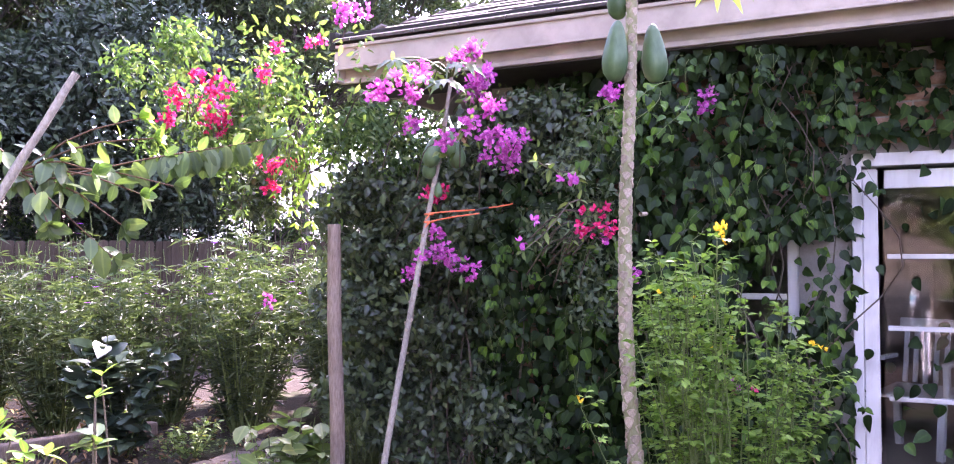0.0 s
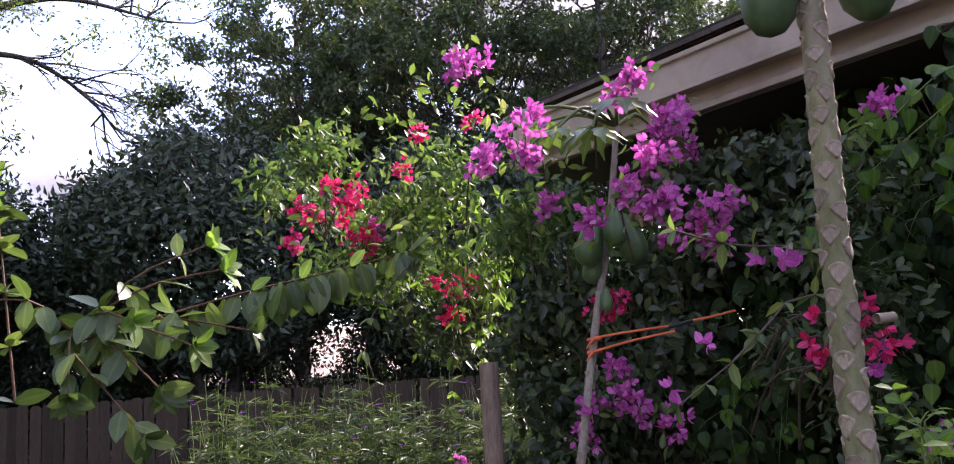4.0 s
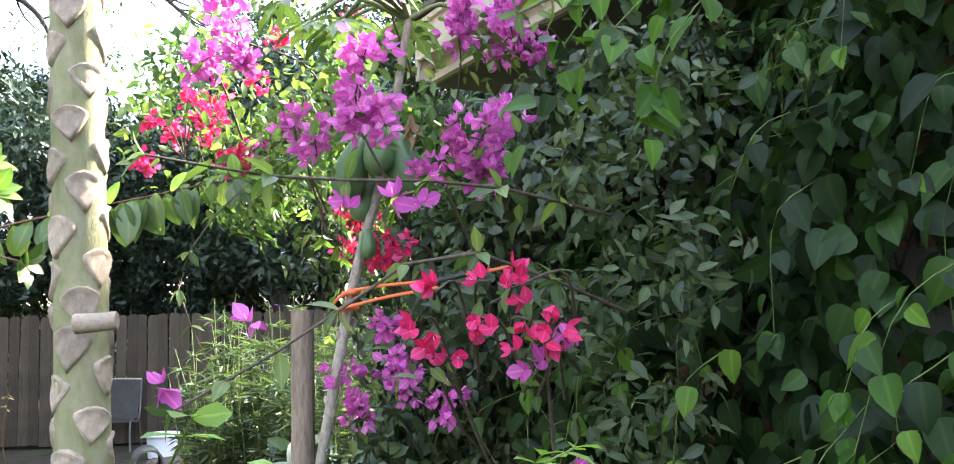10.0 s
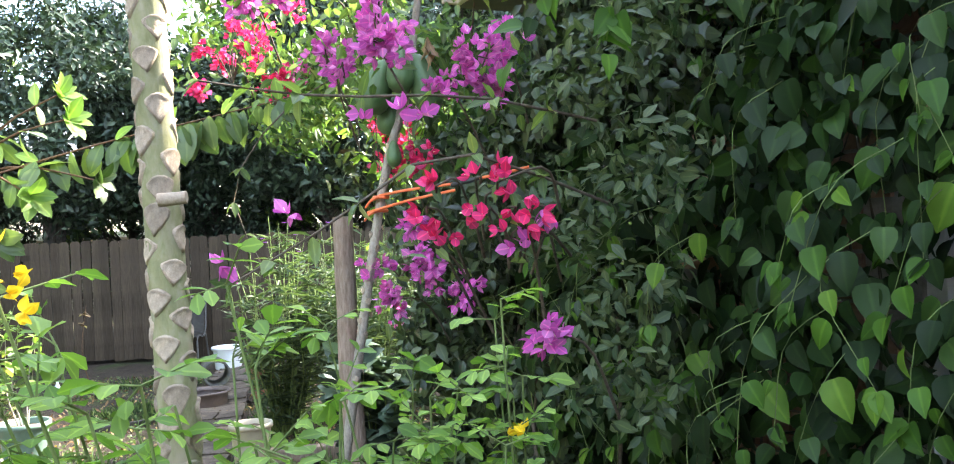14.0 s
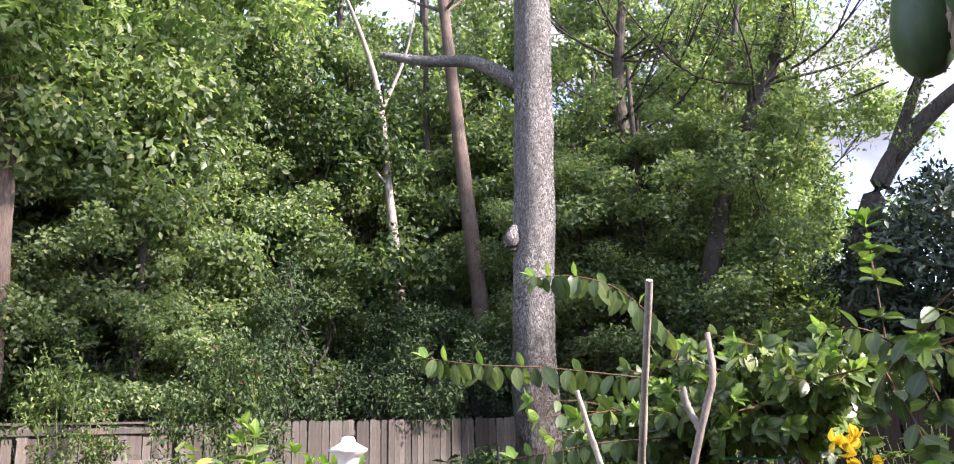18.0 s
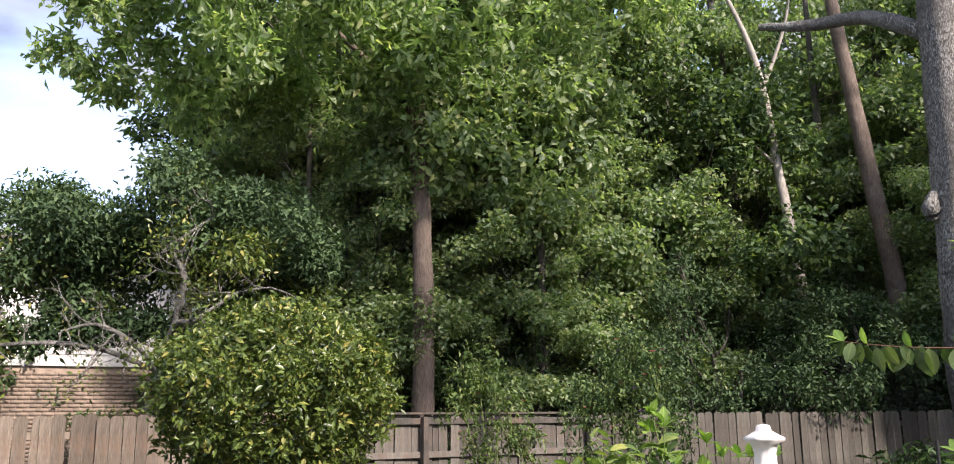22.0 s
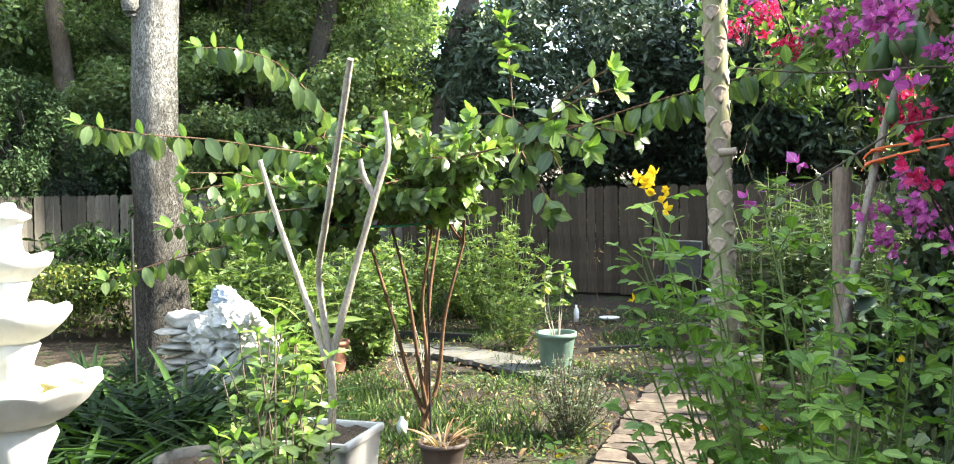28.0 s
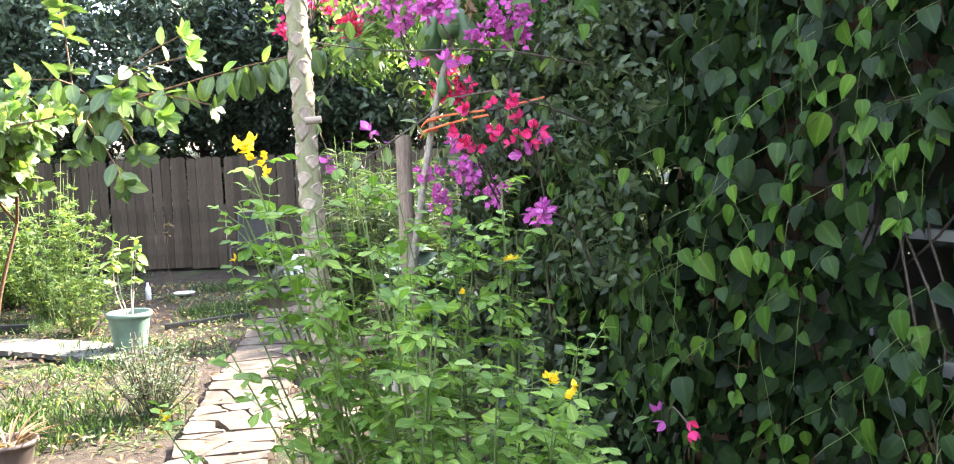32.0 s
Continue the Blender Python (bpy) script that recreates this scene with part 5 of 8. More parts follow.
# tall grey-green trees over the back fence and the house's end
airy = build_tree("airy_tree", "tall open-crowned tree with small grey-green leaves", (0.2, 20.5, 0), [(0, 0, -0.1), (0.1, 0, 3.0), (0.2, 0.2, 6.0), (0.2, 0.1, 10.5)], [0.2, 0.17, 0.12, 0.05], lumps(141, 105, (0, 0, 7.6), (3.1, 3.1, 4.2), 0.45, 0.85), M["bark_dark"], M["leaf_olive"], 0.13, 1100, 142, group="airy trees")
for x, y, q in ((2.2, 22.0, 1.15), (4.2, 19.0, 1.1), (7.0, 17.5, 1.05), (10.5, 20.0, 1.2)):
    copy_thing(airy, pose(x, y, 0, 0, 0, 70 * x) @ Matrix.Diagonal((q, q, q, 1)))
copy_thing(kinds[2], pose(11.0, 8.5, 0, 0, 0, 40))
copy_thing(airy, pose(*pol(117.3, 27), 0, 0, 15) @ Matrix.Diagonal((0.5, 0.5, 0.85, 1)))

# shrubs under the woods, close behind the fence
under = [dome("woodland_shrub", "leafy shrub at the foot of the woods", (70, -70, 0), 1.5, 3.0, M["leaf_wood"], 0.11, 1300, 131, 0.1), dome("woodland_shrub", "dark shrub at the foot of the woods", (74, -70, 0), 1.6, 3.2, M["leaf_deep"], 0.12, 900, 133, 0.1)]
rng = np.random.default_rng(8)
places = [pol(az, rng.uniform(18.5, 21)) for az in range(36, 90, 4)] + [pol(az, rng.uniform(16.8, 18)) for az in (76, 79, 82, 87, 90)] + [pol(az, rng.uniform(18.5, 21)) for az in range(88, 118, 5)] + [(x, rng.uniform(17.5, 19), 0) for x in range(-12, 9, 2)] + [pol(az, rng.uniform(26, 30)) for az in range(12, 120, 5)]
for i, pl in enumerate(places):
    k, q = i % 2, rng.uniform(0.85, 1.3)
    m = pose(*pl, 0, 0, rng.uniform(0, 360)) @ Matrix.Diagonal((q, q, q * rng.uniform(0.9, 1.2), 1))
    if i < 2:
        under[k].matrix_basis = m
    else:
        copy_thing(under[k], m)


# ---- vine wall and bougainvillea ----
def wall_vine():
    rng = np.random.default_rng(201)
    v = thing("vine", "dense heart-leaved vine hanging over the house wall", "vine", (0, 0, 0))
    inner, lv, young, st = Leaves(HEART, True, 0.25, 0.25), Leaves(HEART, True, 0.3, 0.3), Leaves(HEART, True, 0.3, 0.3), Soup()
    run = Soup()
    out, along = np.array(N2), np.array(U2)

    def face(s, z):
        """How far the leaf curtain stands out from the eave line."""
        tuck = max(0.0, min(1.0, (z - 1.75) / 0.7)) * max(0.0, min(1.0, (s + 2.3) / 0.5))
        return 0.32 - 0.5 * tuck + 0.5 * min(0.0, s + 2.0) + 0.20 * noise.noise((s * 1.3, z * 1.1, 2)) + 0.10 * noise.noise((s * 3.1, z * 2.7, 7))

    def bare(s, z):
        return (s < -3.0 and z < 2.2) or (-2.98 < s < -2.45 and 1.12 < z < 1.7 and noise.noise((s * 3.1, z * 2.1, 5)) < 0.25)

    def hollow(s, z):
        """Deep pockets in the curtain."""
        return max(0.0, noise.noise((s * 2.3, z * 2.0, 31)) + 0.6 * noise.noise((s * 5.1, z * 4.4, 12)))

    # the shaded layer behind
    for i in range(11000):
        s, z = rng.uniform(-4.6, -1.0), rng.uniform(0.08, 2.74)
        if bare(s, z) and rng.random() < 0.96:
            continue
        p = hpos(s, max(face(s, z), -0.25) - rng.uniform(0.10, 0.34) - 0.2 * hollow(s, z), z)
        inner.add(p, out * 0.5 + np.array((0, 0, -0.9)) + rng.normal(size=3) * 0.5, out + rng.normal(size=3) * 0.55, rng.uniform(0.05, 0.10))

    def cascade(s, z, L, big, pale, reach=0.05, gap=0.045):
        """A hanging runner with alternate leaves, smaller and paler towards its tip."""
        o = face(s, z) + reach
        pts = [hpos(s, o - 0.14, z), hpos(s + rng.normal() * 0.03, o + 0.02, z - L * 0.3), hpos(s + rng.normal() * 0.06, o + rng.normal() * 0.04, max(0.1, z - L))]
        c = spline(pts, max(4, int(L / gap)))
        run.tube(pts, [0.0014, 0.001], 4, 8)
        for j in range(len(c)):
            u = j / max(len(c) - 1, 1)
            side = 1 if j % 2 else -1
            D = along * side * rng.uniform(0.25, 0.9) + out * rng.uniform(0.1, 0.5) + np.array((0, 0, -1.0)) + rng.normal(size=3) * 0.28
            Nn = out + np.array((0, 0, 0.45)) + along * side * 0.3 + rng.normal(size=3) * 0.35
            bright = rng.random() < pale * (0.55 + 0.6 * u)
            (young if bright else lv).add(c[j] + along * side * 0.018, D, Nn, big * (1.0 - 0.42 * u * u) * rng.uniform(0.5, 1.05))
        for k in range(3):
            (young if rng.random() < 0.3 + pale else lv).add(c[-1], along * rng.normal() * 0.6 + out * rng.uniform(0.1, 0.7) + np.array((0, 0, -0.6)), out + np.array((0, 0, 0.8)) + rng.normal(size=3) * 0.3, big * rng.uniform(0.4, 0.7))

    # runners over the whole wall, in uneven groups with dark gaps between
    for i in range(120):
        s, z = rng.uniform(-3.1, -1.1), rng.uniform(0.45, 2.76)
        if (bare(s, z - 0.1) and rng.random() < 0.8) or hollow(s, z) > 0.16:
            continue
        cascade(s, z, rng.uniform(0.15, 0.5), rng.uniform(0.062, 0.105), 0.10 if z > 1.6 else 0.22, rng.uniform(-0.04, 0.04))
    # clusters coloured as if lit: place along the wall, height, length, share of pale leaves
    for s, z, L, pale in ((-2.56, 2.06, 0.22, 0.75), (-2.62, 2.0, 0.35, 0.45), (-2.38, 1.95, 0.2, 0.5), (-2.5, 1.88, 0.22, 0.5), (-2.33, 1.80, 0.34, 0.8), (-2.30, 1.62, 0.3, 0.7), (-2.55, 1.74, 0.2, 0.95), (-2.62, 1.66, 0.25, 0.7), (-1.91, 1.62, 0.2, 0.6), (-2.24, 1.72, 0.16, 0.7),
                          (-1.70, 2.40, 0.22, 0.6), (-1.55, 2.46, 0.2, 0.6), (-1.38, 2.52, 0.2, 0.5), (-1.62, 2.3, 0.2, 0.5), (-2.22, 2.36, 0.2, 0.35), (-2.29, 2.12, 0.2, 0.3), (-1.68, 1.70, 0.16, 0.25), (-1.45, 1.64, 0.2, 0.2), (-1.22, 1.5, 0.2, 0.3),
                          (-1.78, 1.32, 0.45, 0.55), (-1.70, 1.15, 0.36, 0.8), (-2.05, 1.28, 0.25, 0.5), (-2.40, 1.74, 0.3, 0.6), (-2.42, 1.5, 0.25, 0.85), (-2.60, 1.74, 0.15, 0.6), (-2.72, 1.76, 0.14, 0.4), (-2.82, 1.42, 0.2, 0.55), (-2.88, 1.25, 0.2, 0.75), (-2.9, 1.08, 0.25, 0.8), (-2.98, 1.2, 0.3, 0.6),
                          (-2.6, 1.22, 0.22, 0.4), (-2.42, 2.08, 0.25, 0.45), (-1.52, 1.46, 0.2, 0.4), (-1.40, 1.70, 0.15, 0.2), (-2.95, 1.56, 0.2, 0.3), (-2.3, 1.2, 0.3, 0.6), (-2.7, 0.98, 0.3, 0.6), (-2.15, 1.05, 0.3, 0.5), (-1.9, 0.95, 0.35, 0.4), (-2.45, 0.8, 0.3, 0.5)):
        cascade(s, z + 0.05, L, rng.uniform(0.075, 0.105), pale, rng.uniform(0.05, 0.13), 0.036)
    # the fringe under the eave, over the door
    for i in range(34):
        s = rng.uniform(-4.9, -2.0)
        cascade(s, rng.uniform(2.5, 2.74), rng.uniform(0.1, 0.3), rng.uniform(0.06, 0.09), 0.25, max(0.0, -0.32 - face(s, 2.6)) + rng.uniform(0.0, 0.15))
    # shoots that lean out from the corner of the eave
    for pts in ([(0.85, 2.75, 2.45), (0.55, 2.55, 2.32), (0.40, 2.62, 2.20), (0.30, 2.78, 2.07)], [(0.9, 2.6, 2.4), (0.6, 2.42, 2.28), (0.47, 2.48, 2.16), (0.44, 2.52, 2.04)], [(0.9, 2.7, 2.5), (0.6, 2.6, 2.42), (0.42, 2.6, 2.3), (0.34, 2.66, 2.2)]):
        c = spline(pts, 13)
        run.tube(pts, [0.002, 0.0012], 4, 10)
        for j in range(3, 13):
            for _ in range(2):
                D = np.array((-0.45, -0.25, -0.8)) + rng.normal(size=3) * 0.5
                (young if rng.random() < 0.75 else lv).add(c[j] + rng.normal(size=3) * 0.02, D, np.array((-0.3, -0.6, 0.8)) + rng.normal(size=3) * 0.4, rng.uniform(0.035, 0.068))
    # woody runners behind the leaves
    for i in range(22):
        s = rng.uniform(-2.9, -1.0)
        pts = [hpos(s + rng.normal() * 0.05, rng.uniform(-0.3, -0.1), 0)]
        for k in range(1, 6):
            pts.append(hpos(s + rng.normal() * 0.14, rng.uniform(-0.36, -0.15), 0.52 * k))
        st.tube(pts, [0.006, 0.003], 5)
    near = lambda p: p[2] > 0.9 and -3.0 < (Vector(p) - W0).dot(U2) < -1.6
    st.mesh("runner", M["twig"], v)
    singles(young, "leaf", M["leaf_vine_lit_single"], v, 170, near, rng)
    singles(lv, "leaf", M["leaf_vine_single"], v, 130, near, rng)
    lv.mesh("foliage", M["leaf_vine"], v)
    inner.mesh("inner_foliage", M["leaf_vine"], v)
    young.mesh("young_foliage", M["leaf_vine_lit"], v, "paler leaves with a lit tone put into their colour")
    run.mesh("shoot", M["green_stem"], v)["kind"] = "stuff"


wall_vine()


OVAL4 = ((0.0, 0.02), (0.3, 0.28), (0.65, 0.22), (1.0, 0.0))


def truss(lv, core, centre, r, n, rng, size=0.028):
    """A spray of papery flowers: three bracts each round a tiny white tube."""
    for _ in range(n):
        p = np.array(centre) + unit(1, rng)[0] * r * rng.uniform(0.2, 1.0)
        ax = unit(1, rng)[0] * 0.9 + (p - np.array(centre)) / (np.linalg.norm(r) + 1e-6) + np.array((-0.2, -0.3, 0.15))
        ax /= np.linalg.norm(ax)
        s = np.cross(ax, (0.31, 0.2, 0.9))
        s /= np.linalg.norm(s)
        t = np.cross(ax, s)
        spin = rng.uniform(0, 2)
        z = size * rng.uniform(0.75, 1.15)
        for k in range(3):
            a = spin + 2 * math.pi * k / 3
            q = math.cos(a) * s + math.sin(a) * t
            lv.add(p, ax * rng.uniform(0.6, 1.1) + q * 0.75, q - ax * 0.5, z * rng.uniform(0.9, 1.1))
        if rng.random() < 0.7:
            core.add(p, ax, s, z * 0.5)


def bougainvillea():
    rng = np.random.default_rng(301)
    v = thing("bougainvillea", "sprawling bougainvillea with magenta and crimson flower heads", "climbing shrub")
    lv, high, lit, st, glow = Leaves(OVAL4, True, 0.3, 0.3), Leaves(OVAL, False, 0.3, 0.25), Leaves(OVAL, True, 0.3, 0.25), Soup(), Leaves(OVAL, True, 0.3, 0.2)
    # the body of the bush, at the end of the house
    for s, o, z, rs, ro, rz, n in ((-1.0, 0.12, 0.6, 0.45, 0.32, 0.75, 3200), (-0.75, 0.16, 1.5, 0.42, 0.32, 0.6, 3400), (-0.95, 0.18, 1.95, 0.5, 0.3, 0.45, 3200), (-0.45, 0.3, 2.32, 0.45, 0.35, 0.28, 1500), (0.3, 0.45, 2.5, 0.5, 0.4, 0.42, 1700), (0.8, 0.6, 2.65, 0.55, 0.5, 0.45, 1300), (-0.6, 0.12, 0.8, 0.4, 0.3, 0.8, 3000),
                                   (0.55, 0.1, 2.15, 0.35, 0.3, 0.35, 700), (-0.35, 0.15, 0.9, 0.35, 0.3, 0.9, 2400), (-0.3, 0.2, 1.8, 0.35, 0.28, 0.5, 1700), (0.9, 0.15, 2.35, 0.45, 0.4, 0.4, 1000), (-1.3, -0.05, 2.28, 0.45, 0.25, 0.28, 2200), (-1.75, -0.15, 2.35, 0.4, 0.2, 0.22, 1400), (-0.45, 0.05, 1.9, 0.35, 0.3, 0.5, 2000), (-0.2, 0.1, 1.2, 0.35, 0.32, 0.8, 1700)):
        m = max(6, n // 170)
        hub = unit(m, rng) * (rng.random((m, 1)) ** 0.4) * (rs, ro, rz) + (s, o, z)
        pick = rng.integers(m, size=n)
        P = hub[pick] + unit(n, rng) * (rng.random((n, 1)) ** 0.5) * 0.17
        P = np.array([HOUSE @ Vector(p) for p in P])
        # leaves above 2.3 m get the sunlit tone, lower ones the shaded tone
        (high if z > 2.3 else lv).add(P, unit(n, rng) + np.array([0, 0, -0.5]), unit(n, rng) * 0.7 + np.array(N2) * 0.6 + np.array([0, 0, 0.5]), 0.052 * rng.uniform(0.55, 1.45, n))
    for i in range(12):
        a = rng.uniform(-1.1, -0.35)
        a, b = hpos(a, rng.uniform(-0.1, 0.15), 0), hpos(a + rng.uniform(-0.2, 0.3), rng.uniform(0.0, 0.25), rng.uniform(1.4, 2.4))
        m = np.add(a, b) / 2 + rng.normal(size=3) * 0.15
        st.tube([a, m, b], [0.009, 0.004], 5, 10)
    # (colour, place, radius, flowers)
    H = [("m", (-0.024, 3.17, 2.27), 0.125, 60), ("m", (0.23, 3.22, 2.16), 0.125, 60), ("m", (-0.305, 3.38, 2.43), 0.14, 46), ("m", (-0.42, 3.5, 2.40), 0.06, 12), ("m", (0.477, 3.74, 2.60), 0.13, 50), ("m", (0.40, 3.6, 2.56), 0.10, 26), ("m", (0.215, 3.48, 2.54), 0.10, 32),
         ("m", (0.092, 3.367, 2.66), 0.10, 34), ("m", (-0.337, 3.86, 2.88), 0.11, 30), ("m", (0.14, 3.3, 2.10), 0.05, 8), ("m", (-0.13, 3.3, 2.17), 0.07, 14), ("m", (-0.2, 3.5, 2.25), 0.07, 14),
         ("r", (-0.79, 4.82, 2.53), 0.25, 92), ("r", (-0.62, 4.9, 2.38), 0.15, 34), ("m", (-0.35, 5.2, 2.49), 0.12, 32), ("m", (-0.5, 5.0, 2.44), 0.10, 20), ("r", (-0.14, 5.1, 2.17), 0.19, 76), ("r", (-0.45, 4.6, 2.66), 0.07, 10),
         ("r", (0.114, 2.62, 1.79), 0.022, 4), ("r", (0.094, 2.62, 1.75), 0.022, 4), ("r", (0.132, 2.62, 1.688), 0.024, 4), ("r", (0.087, 2.62, 1.683), 0.014, 2), ("r", (0.202, 2.62, 1.805), 0.024, 4), ("r", (0.233, 2.60, 1.792), 0.024, 4), ("r", (0.265, 2.62, 1.78), 0.014, 2), ("r", (0.18, 2.62, 1.735), 0.018, 3),
         ("r", (0.216, 2.64, 1.742), 0.018, 3), ("r", (0.267, 2.62, 1.743), 0.026, 4), ("r", (0.30, 2.62, 1.743), 0.024, 4), ("m", (0.33, 2.66, 1.74), 0.026, 5), ("r", (0.257, 2.60, 1.692), 0.020, 3), ("r", (0.281, 2.62, 1.707), 0.022, 4), ("m", (0.275, 2.64, 1.655), 0.022, 4),
         ("m", (0.03, 3.6, 1.72), 0.05, 10), ("m", (-0.02, 3.62, 1.61), 0.085, 20), ("m", (0.09, 3.55, 1.60), 0.075, 18), ("m", (0.17, 3.5, 1.525), 0.05, 11), ("m", (-0.05, 3.7, 1.50), 0.07, 13), ("m", (0.30, 2.5, 1.51), 0.034, 7),
         ("r", (0.62, 2.1, 1.02), 0.034, 3), ("m", (0.55, 2.12, 1.05), 0.025, 2), ("r", (-0.1, 4.6, 2.9), 0.085, 12), ("r", (-0.4, 4.6, 2.85), 0.085, 11), ("m", (0.75, 3.0, 2.45), 0.085, 18), ("m", (1.05, 2.6, 2.4), 0.076, 15), ("r", (0.05, 3.6, 1.95), 0.05, 10), ("r", (0.0, 3.62, 1.9), 0.035, 6), ("m", (-0.12, 5.2, 1.3), 0.05, 8),
         ]
    for kind, c, r, n in H:
        f = Leaves(BRACT, True, 0.25, 0.12)
        k = Leaves(BLADE, False)
        m = max(1, int(round((r / 0.055) ** 1.5)))
        w = rng.uniform(0.5, 1.5, m)
        w = np.maximum(1, np.round(w / w.sum() * n * (1.75 if n > 5 else 0.75))).astype(int)
        for q in w:
            hub = np.array(c) + (unit(1, rng)[0] * np.array([1.15, 0.9, 0.85]) * r * rng.uniform(0.25, 1.0) if m > 1 else 0)
            truss(f, k, hub, 0.030 + 0.006 * math.sqrt(q), int(q), rng)
            st.tube([np.array(c) - np.array([0, -0.03, 0.5 * r]), (np.array(c) + hub) / 2, hub], [0.003, 0.002], 4, 5)
        head = f.mesh("flower_head", M["flower_magenta" if kind == "m" else "flower_red"], v)
        head["kind"] = "stuff"
        if k.P:
            k.mesh("flower_tube", M["petal_white"], head)["kind"] = "stuff"
        nl = int(n * 0.6)
        lit.add(np.array(c) + np.array([0, 0.05, -0.02]) + unit(nl, rng) * r * rng.uniform(0.6, 1.5, (nl, 1)), unit(nl, rng) + np.array([0, 0, -0.2]), unit(nl, rng) + np.array([0, 0, 0.9]), 0.042 * rng.uniform(0.6, 1.3, nl))
        a = np.array(c) + np.array([rng.uniform(0.0, 0.2), rng.uniform(0.2, 0.5), -rng.uniform(0.05, 0.25)])
        st.tube([a, (a + np.array(c)) / 2 + np.array([rng.normal() * 0.03, 0, 0.06]), c], [0.004, 0.002], 5, 8)
    # long arching shoots
    for pts, n in (([(0.5, 3.0, 1.95), (0.2, 2.75, 1.98), (-0.1, 2.6, 1.97), (-0.3, 2.5, 1.99)], 9), ([(0.5, 2.9, 1.75), (0.15, 2.7, 1.86), (-0.1, 2.62, 1.72), (-0.28, 2.6, 1.62)], 9), ([(0.5, 2.95, 2.3), (0.4, 2.7, 2.32), (0.25, 2.55, 2.22)], 9), ([(-0.2, 4.5, 2.4), (-0.5, 4.4, 2.2), (-0.7, 4.4, 1.9), (-0.6, 4.4, 1.6)], 12)):
        sprig(lit, st, pts, n, 0.055, rng, 0.004, 0.3, 3)
    # yellow-green shoots hanging beside the post, backlight put into their leaf colour
    for k in range(20):
        a = np.array(SHOOTS) + rng.normal(size=3) * np.array([0.10, 0.12, 0.12]) + np.array([0, 0, 0.25])
        e = a + np.array([rng.normal() * 0.18, rng.normal() * 0.15, -rng.uniform(0.3, 0.75)])
        sprig(glow, st, [a, (a + e) / 2 + np.array([rng.normal() * 0.06, 0, 0.06]), e], 7, 0.075, rng, 0.004, 0.5, 3)
    small = Leaves(BRACT, True, 0.25, 0.12)
    core = Leaves(BLADE, False)
    for c in ((-0.02, 2.62, 1.93), (0.05, 2.63, 1.94), (0.10, 2.64, 1.93), (-0.17, 2.64, 1.75), (-0.3, 2.6, 1.66)):
        truss(small, core, c, 0.012, 2, rng, 0.034)
    small.mesh("flower_head", M["flower_magenta"], v)["kind"] = "stuff"
    core.mesh("flower_tube", M["petal_white"], v)["kind"] = "stuff"
    n = 600
    lit.add(np.array(hpos(0.1, 0.6, 2.6)) + unit(n, rng) * (0.75, 0.75, 0.5) * rng.random((n, 1)) ** 0.4, unit(n, rng), unit(n, rng) + np.array([0, 0, 0.8]), 0.055 * rng.uniform(0.6, 1.3, n))
    grey = Leaves(OVAL, True, 0.25, 0.25)
    for c in ((0.50, 3.1, 2.05), (0.60, 2.98, 1.85), (0.55, 3.0, 1.55), (0.45, 3.2, 1.75), (0.60, 3.0, 2.2), (0.52, 2.95, 1.35)):
        cloud(grey, c, (0.16, 0.17, 0.15), 230, 0.042, rng, 0.5, 0.2, 0.3)
    grey.mesh("side_foliage", M["leaf_olive"], v, "grey-green leaves over the vine")
    lv.mesh("foliage", M["leaf_bougain_shaded"], v)
    high.mesh("upper_foliage", M["leaf_bougain_lit"], v)
    # outer leaves take brighter leaf_mid, standing in for sunlit tips
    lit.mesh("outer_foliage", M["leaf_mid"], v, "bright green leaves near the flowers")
    glow.mesh("shoot_foliage", M["leaf_young"], v, "yellow-green leaves on hanging shoots")
    st.mesh("stem", M["twig"], v)["kind"] = "stuff"


SHOOTS = (0.0, 5.0, 2.2)
bougainvillea()


# ---- papayas ----
LOBED = ((0.0, 0.03), (0.25, 0.07), (0.38, 0.17), (0.48, 0.09), (0.62, 0.16), (0.76, 0.06), (1.0, 0.0))


def scar_mesh():
    """A heart-shaped leaf scar with a raised rim, curved round a trunk of radius one."""
    bm = bmesh.new()
    rings = []
    for r, h in ((1.0, -0.05), (0.90, 0.10), (0.76, 0.13), (0.52, 0.03), (0.22, 0.05)):
        ring = []
        for k in range(14):
            a = 2 * math.pi * k / 14
            x, z = math.sin(a), -math.cos(a)
            z = 0.40 * (1 - 0.55 * x * x) * (0.4 + 0.6 * z) if z > 0 else -0.92 * (1 - abs(x)) ** 0.8
            th = r * x * 0.80
            ring.append(bm.verts.new(((1 + h) * math.sin(th), -(1 + h) * math.cos(th), r * z)))
        rings.append(ring)
    for a, b in zip(rings, rings[1:]):
        for k in range(14):
            bm.faces.new((a[k], a[(k + 1) % 14], b[(k + 1) % 14], b[k]))
    bm.faces.new(rings[-1])
    bmesh.ops.recalc_face_normals(bm, faces=bm.faces)
    me = bpy.data.meshes.new("leaf_scar")
    bm.to_mesh(me)
    bm.free()
    me.polygons.foreach_set("use_smooth", np.ones(len(me.polygons), bool))
    me.materials.append(M["papaya_scar"])
    return me


SCAR = scar_mesh()


